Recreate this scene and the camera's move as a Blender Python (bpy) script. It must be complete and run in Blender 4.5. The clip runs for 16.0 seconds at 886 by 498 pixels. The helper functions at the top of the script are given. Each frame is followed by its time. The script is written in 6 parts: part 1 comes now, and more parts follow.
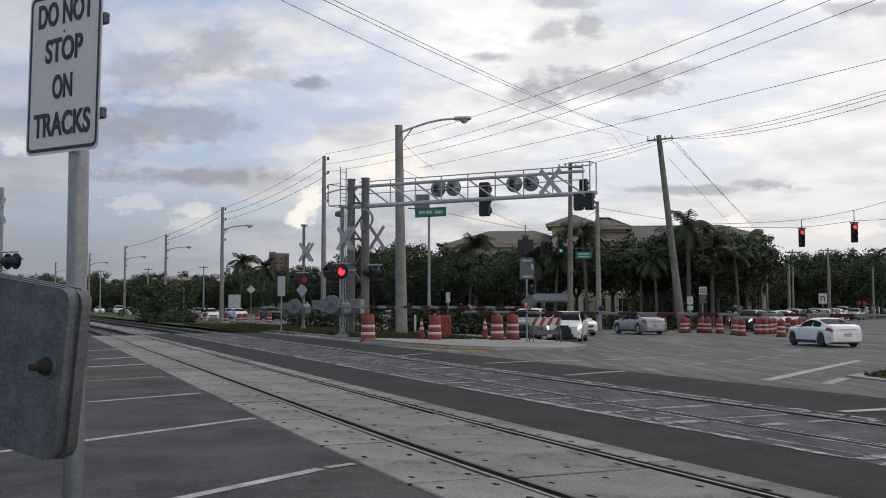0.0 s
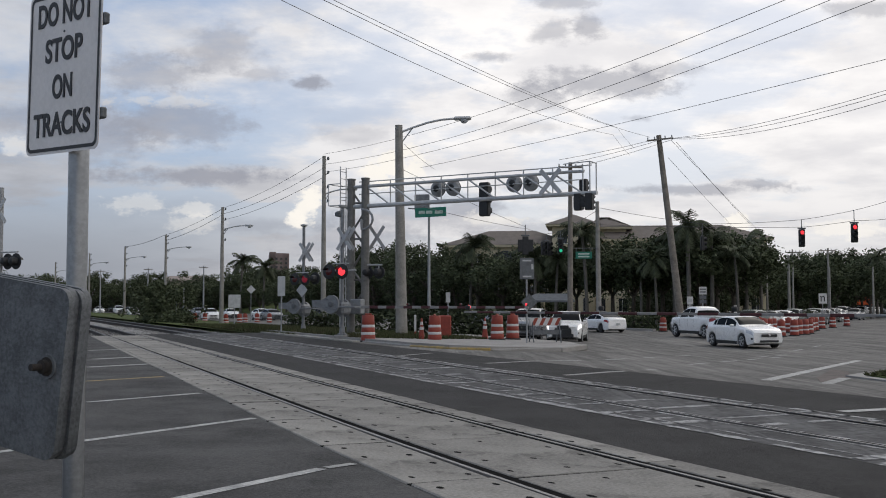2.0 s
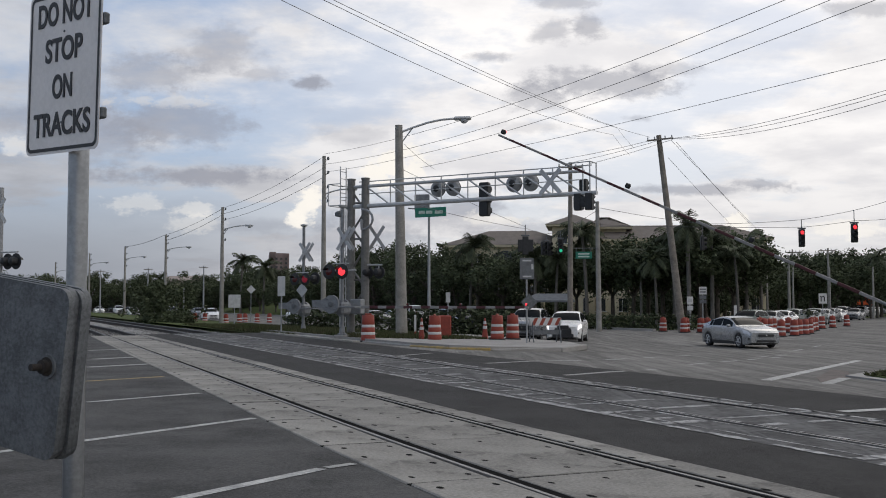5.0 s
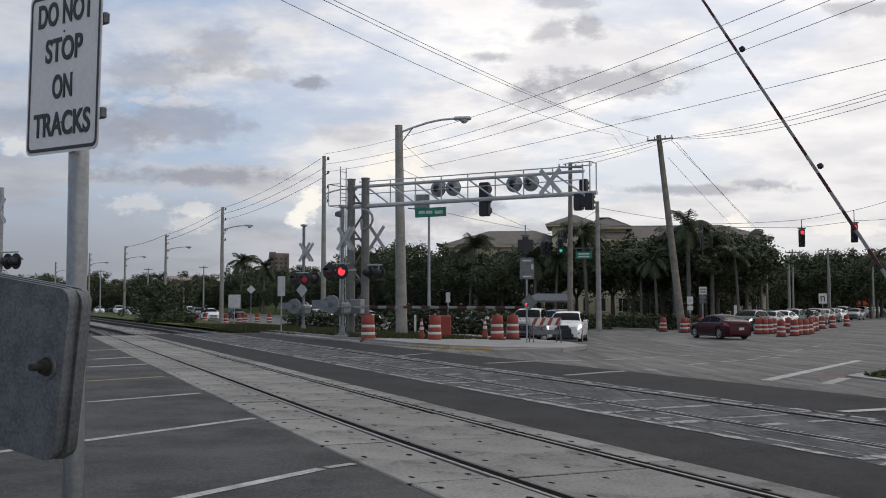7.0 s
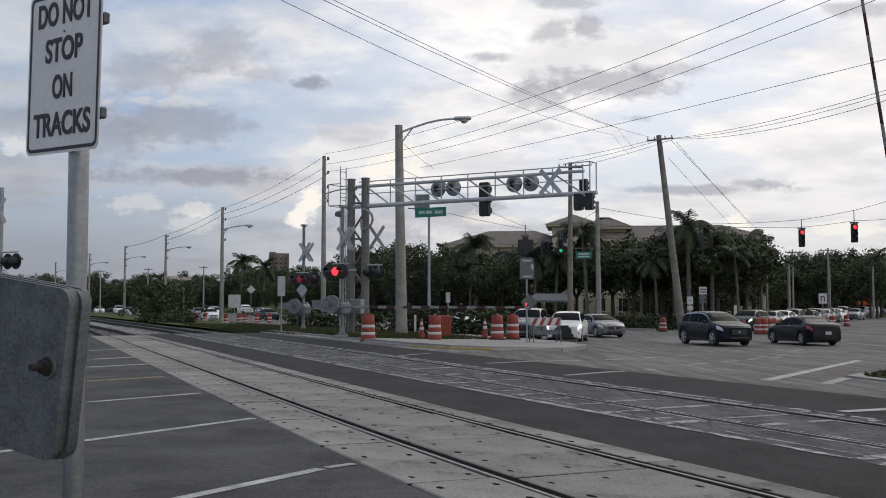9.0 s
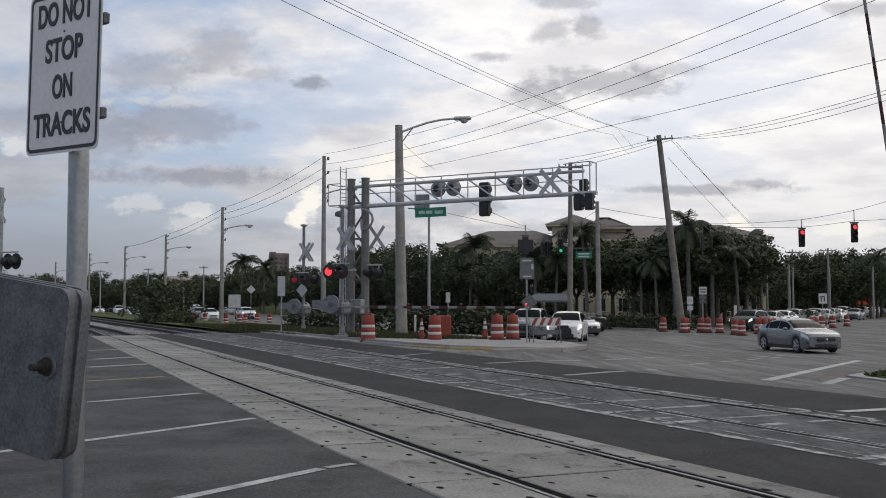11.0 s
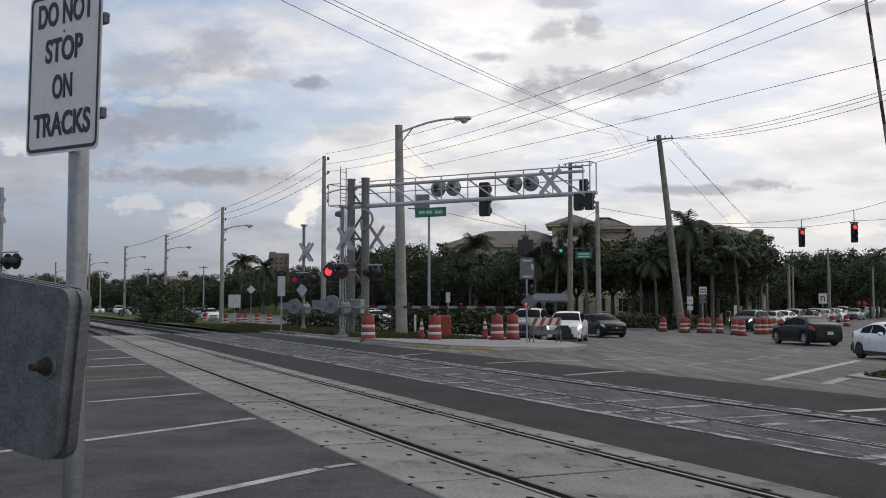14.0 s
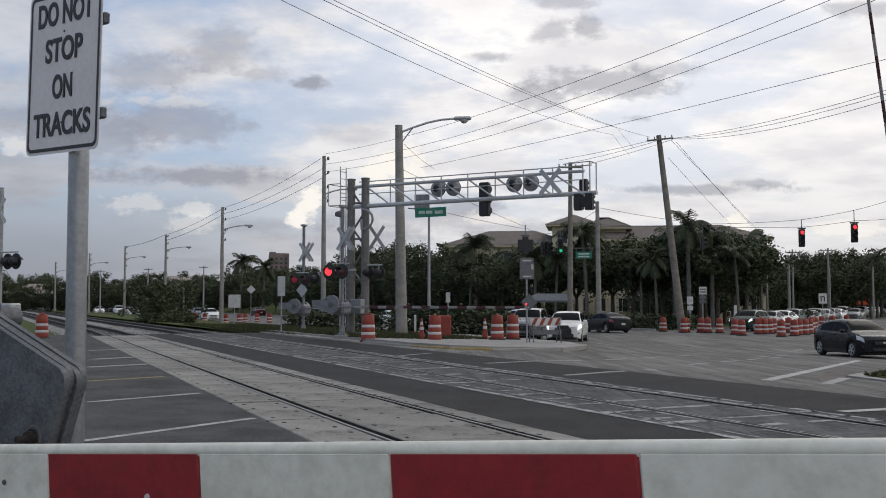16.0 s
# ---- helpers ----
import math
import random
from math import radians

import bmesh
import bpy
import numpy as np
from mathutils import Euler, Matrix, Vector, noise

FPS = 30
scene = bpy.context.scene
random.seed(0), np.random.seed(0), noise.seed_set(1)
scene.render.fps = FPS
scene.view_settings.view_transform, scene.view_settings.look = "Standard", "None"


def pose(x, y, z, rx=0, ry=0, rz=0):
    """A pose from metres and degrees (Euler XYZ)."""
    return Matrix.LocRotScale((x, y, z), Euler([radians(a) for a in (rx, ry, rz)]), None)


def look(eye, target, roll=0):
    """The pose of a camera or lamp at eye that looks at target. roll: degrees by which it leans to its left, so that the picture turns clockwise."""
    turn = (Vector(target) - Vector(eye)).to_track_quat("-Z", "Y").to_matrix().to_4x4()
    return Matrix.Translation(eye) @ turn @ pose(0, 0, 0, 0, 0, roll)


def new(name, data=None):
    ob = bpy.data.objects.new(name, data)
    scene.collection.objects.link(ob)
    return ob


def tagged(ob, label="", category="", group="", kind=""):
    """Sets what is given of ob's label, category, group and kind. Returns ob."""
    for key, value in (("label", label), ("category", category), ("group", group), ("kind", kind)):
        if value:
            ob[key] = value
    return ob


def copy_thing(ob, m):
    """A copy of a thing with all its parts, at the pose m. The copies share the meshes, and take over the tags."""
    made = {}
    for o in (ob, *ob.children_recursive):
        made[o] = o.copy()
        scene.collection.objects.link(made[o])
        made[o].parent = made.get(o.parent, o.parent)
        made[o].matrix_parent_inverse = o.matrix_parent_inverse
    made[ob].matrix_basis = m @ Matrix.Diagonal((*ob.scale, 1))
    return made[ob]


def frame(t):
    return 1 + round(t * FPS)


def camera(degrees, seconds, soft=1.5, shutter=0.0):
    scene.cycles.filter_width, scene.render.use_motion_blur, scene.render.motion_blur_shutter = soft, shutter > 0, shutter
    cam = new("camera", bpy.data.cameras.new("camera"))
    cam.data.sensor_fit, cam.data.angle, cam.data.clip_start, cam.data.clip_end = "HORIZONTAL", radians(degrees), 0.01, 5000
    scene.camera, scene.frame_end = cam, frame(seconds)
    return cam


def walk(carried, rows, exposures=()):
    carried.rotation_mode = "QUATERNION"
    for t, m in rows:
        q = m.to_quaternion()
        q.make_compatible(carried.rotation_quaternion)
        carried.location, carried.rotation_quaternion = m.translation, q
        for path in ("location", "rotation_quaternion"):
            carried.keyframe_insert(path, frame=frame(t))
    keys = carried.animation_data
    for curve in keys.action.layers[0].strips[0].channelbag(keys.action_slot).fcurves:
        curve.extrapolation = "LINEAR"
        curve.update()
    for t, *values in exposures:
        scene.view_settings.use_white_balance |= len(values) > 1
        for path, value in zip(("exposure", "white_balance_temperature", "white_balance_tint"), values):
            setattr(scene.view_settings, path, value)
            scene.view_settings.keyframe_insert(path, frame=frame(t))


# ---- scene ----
# ---------------------------------------------------------------- camera
cam = camera(46.05, 16.0, soft=1.0)
EYE = pose(0, 0, 1.43, 93.01, 0, 0)
walk(cam, [(0, EYE), (16.0, EYE)], exposures=((0, 0.02, 6720, 11), (16.0, 0.02, 6720, 11)))

# ---------------------------------------------------------------- sky and light
def node(tree, kind, **values):
    n = tree.nodes.new(kind)
    for key, value in values.items():
        if key == "op":
            n.operation = value
        elif key == "blend":
            n.blend_type = value
        elif key == "data":
            n.data_type = value
    return n


def math_node(tree, op, a, b=0.0, clamp=False):
    n = tree.nodes.new("ShaderNodeMath")
    n.operation, n.use_clamp = op, clamp
    for i, v in ((0, a), (1, b)):
        if isinstance(v, (int, float)):
            n.inputs[i].default_value = v
        else:
            tree.links.new(v, n.inputs[i])
    return n.outputs[0]


def mix_colour(tree, fac, a, b):
    n = tree.nodes.new("ShaderNodeMix")
    n.data_type = "RGBA"
    for i, v in ((0, fac), (6, a), (7, b)):
        if isinstance(v, (int, float)):
            n.inputs[i].default_value = v
        elif isinstance(v, tuple):
            n.inputs[i].default_value = (*v, 1) if len(v) == 3 else v
        else:
            tree.links.new(v, n.inputs[i])
    return n.outputs[2]


def noise_node(tree, vector, scale, detail=4.0, rough=0.55):
    n = tree.nodes.new("ShaderNodeTexNoise")
    n.inputs["Scale"].default_value, n.inputs["Detail"].default_value = scale, detail
    n.inputs["Roughness"].default_value = rough
    if vector is not None:
        tree.links.new(vector, n.inputs["Vector"])
    return n.outputs["Fac"]


def smooth(tree, x, lo, hi):
    n = tree.nodes.new("ShaderNodeMapRange")
    n.interpolation_type = "SMOOTHSTEP"
    tree.links.new(x, n.inputs["Value"])
    n.inputs["From Min"].default_value, n.inputs["From Max"].default_value = lo, hi
    return n.outputs[0]


def make_world():
    w = bpy.data.worlds.new("cloudy_sky")
    scene.world = w
    w.use_nodes = True
    t = w.node_tree
    t.nodes.clear()
    out, bg = t.nodes.new("ShaderNodeOutputWorld"), t.nodes.new("ShaderNodeBackground")
    t.links.new(bg.outputs[0], out.inputs[0])
    sky = t.nodes.new("ShaderNodeTexSky")
    sky.sky_type, sky.sun_disc = "NISHITA", False
    sky.sun_elevation, sky.sun_rotation = radians(38), radians(35)
    clear = t.nodes.new("ShaderNodeVectorMath")
    clear.operation = "SCALE"
    t.links.new(sky.outputs[0], clear.inputs[0])
    clear.inputs["Scale"].default_value = 0.10
    co = t.nodes.new("ShaderNodeTexCoord")
    sep = t.nodes.new("ShaderNodeSeparateXYZ")
    t.links.new(co.outputs["Generated"], sep.inputs[0])
    x, y, z = sep.outputs
    up = math_node(t, "MAXIMUM", z, 0.0)
    flat = math_node(t, "ADD", up, 0.16)
    plane = t.nodes.new("ShaderNodeCombineXYZ")
    t.links.new(math_node(t, "DIVIDE", x, flat), plane.inputs[0])
    t.links.new(math_node(t, "DIVIDE", y, flat), plane.inputs[1])
    veil = noise_node(t, plane.outputs[0], 1.1, 8, 0.60)
    puffs = noise_node(t, plane.outputs[0], 2.3, 9, 0.56)
    # bearing and elevation of named clouds
    ahead = math_node(t, "MAXIMUM", y, 0.05)
    u, v = math_node(t, "DIVIDE", x, ahead), math_node(t, "DIVIDE", z, ahead)
    edge = t.nodes.new("ShaderNodeCombineXYZ")
    t.links.new(u, edge.inputs[0])
    t.links.new(math_node(t, "MULTIPLY", v, 1.6), edge.inputs[1])
    wob = math_node(t, "SUBTRACT", noise_node(t, edge.outputs[0], 16, 8, 0.68), 0.5)
    wob2 = math_node(t, "SUBTRACT", noise_node(t, edge.outputs[0], 45, 6, 0.65), 0.5)

    def cloud(cu, cv, ru, rv, soft, coarse=3.8, crisp=1.2):
        du = math_node(t, "DIVIDE", math_node(t, "SUBTRACT", u, cu), ru)
        dv = math_node(t, "DIVIDE", math_node(t, "SUBTRACT", v, cv), rv)
        d = math_node(t, "SQRT", math_node(t, "ADD", math_node(t, "MULTIPLY", du, du), math_node(t, "MULTIPLY", dv, dv)))
        d = math_node(t, "ADD", d, math_node(t, "ADD", math_node(t, "MULTIPLY", wob, coarse), math_node(t, "MULTIPLY", wob2, crisp)))
        n = smooth(t, d, 1.0 + soft, 1.0 - soft)
        return n

    # clear blue to the upper left, bright veil to the upper right, grey haze low down
    side = smooth(t, u, -0.42, 0.05)
    cover = math_node(t, "ADD", smooth(t, veil, 0.41, 0.62), math_node(t, "MULTIPLY", side, 0.55), True)
    haze = smooth(t, v, 0.20, 0.03)
    cover = math_node(t, "MAXIMUM", cover, math_node(t, "MULTIPLY", haze, 0.85))
    blue = mix_colour(t, 0.6, clear.outputs[0], (0.30, 0.43, 0.68))
    bright = mix_colour(t, side, (0.60, 0.64, 0.71), (1.0, 1.0, 1.01))
    grey = mix_colour(t, side, (0.42, 0.445, 0.50), (0.76, 0.77, 0.81))
    body = mix_colour(t, math_node(t, "MULTIPLY", smooth(t, puffs, 0.40, 0.68), 0.9), bright, grey)
    body = mix_colour(t, math_node(t, "MULTIPLY", haze, math_node(t, "SUBTRACT", 1.0, math_node(t, "MULTIPLY", side, 0.70))), body, (0.285, 0.308, 0.358))
    col = mix_colour(t, cover, blue, body)
    # darker drifting clouds, then lit cumulus heads low over the horizon
    drift = ((-0.264, 0.176, 0.060, 0.0217, 0.60), (-0.290, 0.223, 0.038, 0.0173, 0.50), (-0.216, 0.248, 0.033, 0.0190, 0.42), (-0.319, 0.160, 0.033, 0.0217, 0.50), (-0.242, 0.123, 0.076, 0.0081, 0.80), (-0.172, 0.223, 0.024, 0.0070, 0.40), (-0.126, 0.214, 0.014, 0.0060, 0.80), (0.151, 0.213, 0.073, 0.0130, 0.62), (0.091, 0.202, 0.033, 0.0119, 0.50), (0.222, 0.226, 0.033, 0.0076, 0.40), (0.141, 0.268, 0.014, 0.0130, 0.60), (0.110, 0.263, 0.018, 0.0098, 0.50), (0.124, 0.293, 0.027, 0.0054, 0.50), (0.046, 0.239, 0.017, 0.0043, 0.55), (0.248, 0.110, 0.070, 0.0043, 0.60), (0.303, 0.115, 0.024, 0.0043, 0.60))
    drift += ((0.404, 0.287, 0.033, 0.0076, 0.50), (-0.412, 0.176, 0.027, 0.0152, 0.50), (0.189, 0.179, 0.016, 0.0033, 0.40), (0.080, 0.171, 0.038, 0.0060, 0.30), (-0.090, 0.162, 0.033, 0.0076, 0.25), (0.025, 0.092, 0.030, 0.0076, 0.40), (-0.176, 0.075, 0.049, 0.0065, 0.30), (-0.02, 0.088, 0.080, 0.020, 0.36), (0.09, 0.068, 0.060, 0.012, 0.34), (-0.09, 0.062, 0.060, 0.016, 0.42))
    for cu, cv, ru, rv, k in drift:
        m = math_node(t, "MULTIPLY", cloud(cu, cv, ru, rv, 0.55, 2.9, 2.0), k)
        col = mix_colour(t, m, col, (0.30, 0.32, 0.385))
    heads = ((-0.133, 0.092, 0.012, 0.0141, 0.95), (-0.142, 0.081, 0.008, 0.0098, 0.90), (-0.124, 0.099, 0.007, 0.0081, 0.90), (-0.051, 0.134, 0.017, 0.0141, 0.95), (-0.034, 0.147, 0.012, 0.0081, 0.90), (-0.063, 0.123, 0.013, 0.0098, 0.90), (-0.025, 0.134, 0.012, 0.0098, 0.85), (-0.296, 0.096, 0.024, 0.0075, 0.30), (-0.244, 0.090, 0.018, 0.0060, 0.38), (-0.241, 0.078, 0.022, 0.0070, 0.30))
    heads += ((0.286, 0.077, 0.010, 0.0070, 0.85), (0.278, 0.074, 0.008, 0.0049, 0.70), (0.389, 0.071, 0.033, 0.0076, 0.60), (-0.414, 0.154, 0.018, 0.0100, 0.40), (-0.262, 0.196, 0.045, 0.0050, 0.30), (0.047, 0.081, 0.027, 0.0049, 0.50))
    for cu, cv, ru, rv, k in heads:
        m = math_node(t, "MULTIPLY", cloud(cu, cv, ru, rv, 0.45, 3.4, 4.2), k)
        col = mix_colour(t, m, col, (0.95, 0.93, 0.88))
    below = smooth(t, z, -0.02, -0.06)
    col = mix_colour(t, below, col, (0.10, 0.11, 0.10))
    t.links.new(col, bg.inputs["Color"])
    bg.inputs["Strength"].default_value = 1.0


make_world()
sun = new("sun", bpy.data.lights.new("sun", "SUN"))
sun.data.energy, sun.data.angle, sun.data.color = 0.4, radians(25), (1.0, 0.95, 0.87)
sun.matrix_world = look((0, 0, 60), (-0.45 * 60, -0.62 * 60, 60 - 0.64 * 60))


# ---------------------------------------------------------------- materials
MATS = {}


def mat(name, colour, rough=0.6, metal=0.0, var=0.16, scale=6.0, bump=0.15, second=None, emit=0.0, fine=None, island=0.0, objvar=0.0, coat=0.0, spec=0.5, stain=0.0, streak=0.0):
    """A surface with mottling at two scales, fine relief and, where asked, a change from piece to piece."""
    if name in MATS:
        return MATS[name]
    m = bpy.data.materials.new(name)
    MATS[name] = m
    m.use_nodes = True
    t = m.node_tree
    b = t.nodes["Principled BSDF"]
    co = t.nodes.new("ShaderNodeTexCoord").outputs["Object"]
    second = second or tuple(c * (1 - 1.6 * var) for c in colour)
    lo = noise_node(t, co, scale, 5, 0.6)
    hi = noise_node(t, co, fine or scale * 9, 4, 0.65)
    mixf = math_node(t, "ADD", math_node(t, "MULTIPLY", lo, 0.5), math_node(t, "MULTIPLY", hi, 0.5))
    base = mix_colour(t, smooth(t, mixf, 0.36, 0.64), tuple(min(1, c * (1 + var)) for c in colour), second)
    if stain:
        blot = noise_node(t, co, scale * 2.3, 6, 0.72)
        patch = noise_node(t, co, 0.31, 3, 0.5)
        mask = math_node(t, "MULTIPLY", smooth(t, blot, 0.52, 0.62), smooth(t, patch, 0.36, 0.55))
        base = mix_colour(t, math_node(t, "MULTIPLY", mask, stain), base, tuple(c * 0.4 for c in colour))
    if streak:
        # wear drawn out along the tracks and the highway
        mp = t.nodes.new("ShaderNodeMapping")
        mp.inputs["Rotation"].default_value = (0, 0, radians(-23.8))
        mp.inputs["Scale"].default_value = (2.6, 0.12, 1)
        t.links.new(co, mp.inputs["Vector"])
        worn = noise_node(t, mp.outputs[0], 1.0, 7, 0.7)
        base = mix_colour(t, math_node(t, "MULTIPLY", smooth(t, worn, 0.48, 0.62), streak), base, tuple(c * 0.5 for c in colour))
        base = mix_colour(t, math_node(t, "MULTIPLY", smooth(t, worn, 0.47, 0.36), streak), base, tuple(min(1, c * 1.5) for c in colour))
    if island or objvar:
        src = t.nodes.new("ShaderNodeNewGeometry").outputs["Random Per Island"] if island else t.nodes.new("ShaderNodeObjectInfo").outputs["Random"]
        k = island or objvar
        hs = t.nodes.new("ShaderNodeHueSaturation")
        t.links.new(math_node(t, "ADD", math_node(t, "MULTIPLY", src, 2 * k), 1 - k), hs.inputs["Value"])
        t.links.new(base, hs.inputs["Color"])
        base = hs.outputs[0]
    t.links.new(base, b.inputs["Base Color"])
    rr = math_node(t, "ADD", math_node(t, "MULTIPLY", hi, 0.25), rough - 0.125, True)
    t.links.new(rr, b.inputs["Roughness"])
    b.inputs["Metallic"].default_value = metal
    b.inputs["Specular IOR Level"].default_value = spec
    if coat:
        b.inputs["Coat Weight"].default_value = coat
    if bump:
        bp = t.nodes.new("ShaderNodeBump")
        bp.inputs["Strength"].default_value = bump
        bp.inputs["Distance"].default_value = 0.02
        t.links.new(hi, bp.inputs["Height"])
        t.links.new(bp.outputs[0], b.inputs["Normal"])
    if emit:
        b.inputs["Emission Color"].default_value = (*colour, 1)
        b.inputs["Emission Strength"].default_value = emit
    return m


GALV = mat("galvanised_steel", (0.115, 0.122, 0.13), 0.62, 0.25, 0.3, 14, 0.15, second=(0.078, 0.085, 0.090), fine=110)
POLE_NEAR = mat("dull_aluminium_tube", (0.30, 0.31, 0.32), 0.38, 0.85, 0.1, 6, 0.04, fine=40)
ALU = mat("aluminium_paint", (0.46, 0.47, 0.475), 0.5, 0.3, 0.12, 4, 0.05)
POLEGREY = mat("weathered_steel_pole", (0.30, 0.31, 0.32), 0.5, 0.5, 0.12, 3, 0.05)
MASTSTEEL = mat("weathered_mast_steel", (0.17, 0.168, 0.16), 0.65, 0.25, 0.2, 3, 0.1)
DARKSTEEL = mat("dark_weathered_steel", (0.13, 0.14, 0.15), 0.6, 0.3, 0.2, 4, 0.1)
CONCPOLE = mat("concrete_pole", (0.27, 0.26, 0.24), 0.85, 0, 0.18, 2, 0.25)
WOODPOLE = mat("weathered_wood_pole", (0.20, 0.18, 0.155), 0.85, 0, 0.25, 3, 0.3)
BLACK = mat("black_paint", (0.018, 0.019, 0.021), 0.55, 0, 0.2, 6, 0.05)
WHITE = mat("white_reflective_sheet", (0.55, 0.55, 0.54), 0.5, 0, 0.06, 3, 0.03)
SIGNFACE = mat("sign_face", (0.68, 0.65, 0.63), 0.45, 0.1, 0.05, 4, 0.02)
RED = mat("red_reflective_sheet", (0.30, 0.02, 0.025), 0.45, 0, 0.12, 4, 0.03)
GATEWHITE = mat("gate_white", (0.72, 0.71, 0.62), 0.5, 0, 0.08, 3, 0.05, second=(0.60, 0.59, 0.50))
GATERED = mat("gate_red", (0.27, 0.016, 0.02), 0.45, 0, 0.15, 4, 0.04)
ORANGE = mat("orange_plastic", (0.27, 0.042, 0.024), 0.5, 0, 0.15, 5, 0.05)
GREEN_SIGN = mat("green_sign_sheet", (0.012, 0.17, 0.115), 0.45, 0, 0.08, 4, 0.02)
RUBBER = mat("black_rubber", (0.022, 0.022, 0.023), 0.85, 0, 0.2, 9, 0.2)
ASPHALT = mat("worn_asphalt", (0.077, 0.076, 0.074), 0.9, 0, 0.32, 0.7, 0.6, fine=46, spec=0.25, stain=0.5)
ASPHALT_NEW = mat("dark_asphalt", (0.027, 0.0268, 0.0262), 0.9, 0, 0.32, 0.9, 0.6, fine=45, spec=0.3, streak=0.25)
ASPHALT_OLD = mat("bleached_asphalt", (0.160, 0.154, 0.143), 0.92, 0, 0.22, 0.25, 0.5, fine=6, spec=0.25, stain=0.5, streak=0.75)
ASPHALT_MIX = mat("patched_asphalt", (0.092, 0.092, 0.092), 0.88, 0, 0.3, 1.6, 0.5, second=(0.036, 0.036, 0.038), fine=11, spec=0.25, streak=0.6)
SEAM = mat("grey_seam", (0.34, 0.34, 0.335), 0.85, 0, 0.35, 2.2, 0.2, second=(0.06, 0.06, 0.062), fine=9)
LINE = mat("road_paint_white", (0.45, 0.45, 0.43), 0.75, 0, 0.18, 2.5, 0.2, second=(0.22, 0.22, 0.215), fine=30)
LINE_WORN = mat("worn_road_paint", (0.33, 0.33, 0.31), 0.8, 0, 0.2, 5, 0.2, second=(0.20, 0.20, 0.195))
YELLOW = mat("road_paint_yellow", (0.36, 0.24, 0.07), 0.75, 0, 0.25, 5, 0.2, second=(0.22, 0.18, 0.10))
PANEL = mat("crossing_concrete", (0.250, 0.240, 0.218), 0.88, 0, 0.20, 1.1, 0.3, fine=30, objvar=0.16, spec=0.3, stain=0.75)
CONCRETE = mat("pale_concrete", (0.29, 0.28, 0.265), 0.88, 0, 0.14, 0.9, 0.3, fine=25)
RAIL = mat("rail_steel", (0.21, 0.205, 0.20), 0.45, 0.6, 0.1, 8, 0.05)
# rust, darkened further so the colour also holds the shade round it
RUST_SHADED = mat("rusty_rail_web", (0.028, 0.023, 0.020), 0.9, 0.0, 0.3, 8, 0.2)
BALLAST = mat("ballast_stone", (0.24, 0.235, 0.225), 0.95, 0, 0.4, 2.0, 1.0, fine=16)
TIE = mat("timber_sleeper", (0.05, 0.043, 0.038), 0.9, 0, 0.25, 4, 0.4)
TUFT = mat("rough_grass", (0.048, 0.062, 0.026), 0.95, 0, 0.3, 0.6, 0.4, second=(0.075, 0.070, 0.042), fine=14, spec=0.1)
GRASS = mat("mown_grass", (0.050, 0.075, 0.022), 0.95, 0, 0.35, 0.35, 0.8, second=(0.066, 0.070, 0.030), fine=14, spec=0.1)
LEAF = mat("broad_leaf", (0.074, 0.090, 0.050), 0.85, 0, 0.25, 0.8, 0, island=0.4, spec=0.15)
LEAF_DARK = mat("dark_leaf", (0.062, 0.076, 0.043), 0.85, 0, 0.25, 0.6, 0, island=0.4, spec=0.15)
PALMLEAF = mat("palm_frond", (0.062, 0.074, 0.042), 0.7, 0, 0.2, 1.0, 0, island=0.4, spec=0.2)
BARK = mat("bark", (0.085, 0.072, 0.06), 0.9, 0, 0.3, 4, 0.5)
PALMBARK = mat("palm_trunk_bark", (0.12, 0.112, 0.10), 0.9, 0, 0.2, 3, 0.4)
STUCCO = mat("cream_stucco", (0.52, 0.46, 0.33), 0.9, 0, 0.08, 0.6, 0.2)
ROOF = mat("brown_roof_shingle", (0.125, 0.105, 0.090), 0.9, 0, 0.15, 1.2, 0.4)
PINK = mat("salmon_stucco", (0.22, 0.165, 0.160), 0.9, 0, 0.08, 0.3, 0.1)
GLASS_DARK = mat("dark_window_glass", (0.02, 0.023, 0.027), 0.12, 0, 0.1, 1, 0)
CARGLASS = mat("tinted_car_glass", (0.010, 0.012, 0.013), 0.10, 0, 0.1, 1, 0, spec=0.12)
CARGLASS.node_tree.nodes["Principled BSDF"].inputs["IOR"].default_value = 1.2
RIM = mat("alloy_rim", (0.45, 0.46, 0.47), 0.4, 0.3, 0.1, 6, 0)
CHROME = mat("bright_trim", (0.6, 0.61, 0.62), 0.2, 0.9, 0.05, 5, 0)
TAIL = mat("red_tail_lens", (0.28, 0.008, 0.01), 0.2, 0, 0.1, 6, 0, coat=0.5)
HEAD = mat("headlight_lens", (0.55, 0.57, 0.60), 0.12, 0.2, 0.1, 6, 0, coat=0.6)
HEAD_ON = mat("headlight_lit", (1.0, 0.95, 0.95), 0.2, 0, 0.02, 6, 0, emit=1.3)
LAMP_RED = mat("lit_red_lamp", (1.0, 0.045, 0.06), 0.3, 0, 0.05, 20, 0, emit=1.3)
LAMP_FAINT = mat("faint_red_lamp", (0.36, 0.02, 0.04), 0.3, 0, 0.05, 20, 0, emit=0.18)
LAMP_DIM = mat("dark_red_lens", (0.10, 0.012, 0.014), 0.25, 0, 0.2, 10, 0, coat=0.4)
LAMP_GREEN = mat("lit_green_lamp", (0.02, 0.55, 0.30), 0.3, 0, 0.05, 20, 0, emit=0.8)
LUMINAIRE = mat("luminaire_lens", (0.45, 0.47, 0.50), 0.3, 0.1, 0.1, 6, 0)
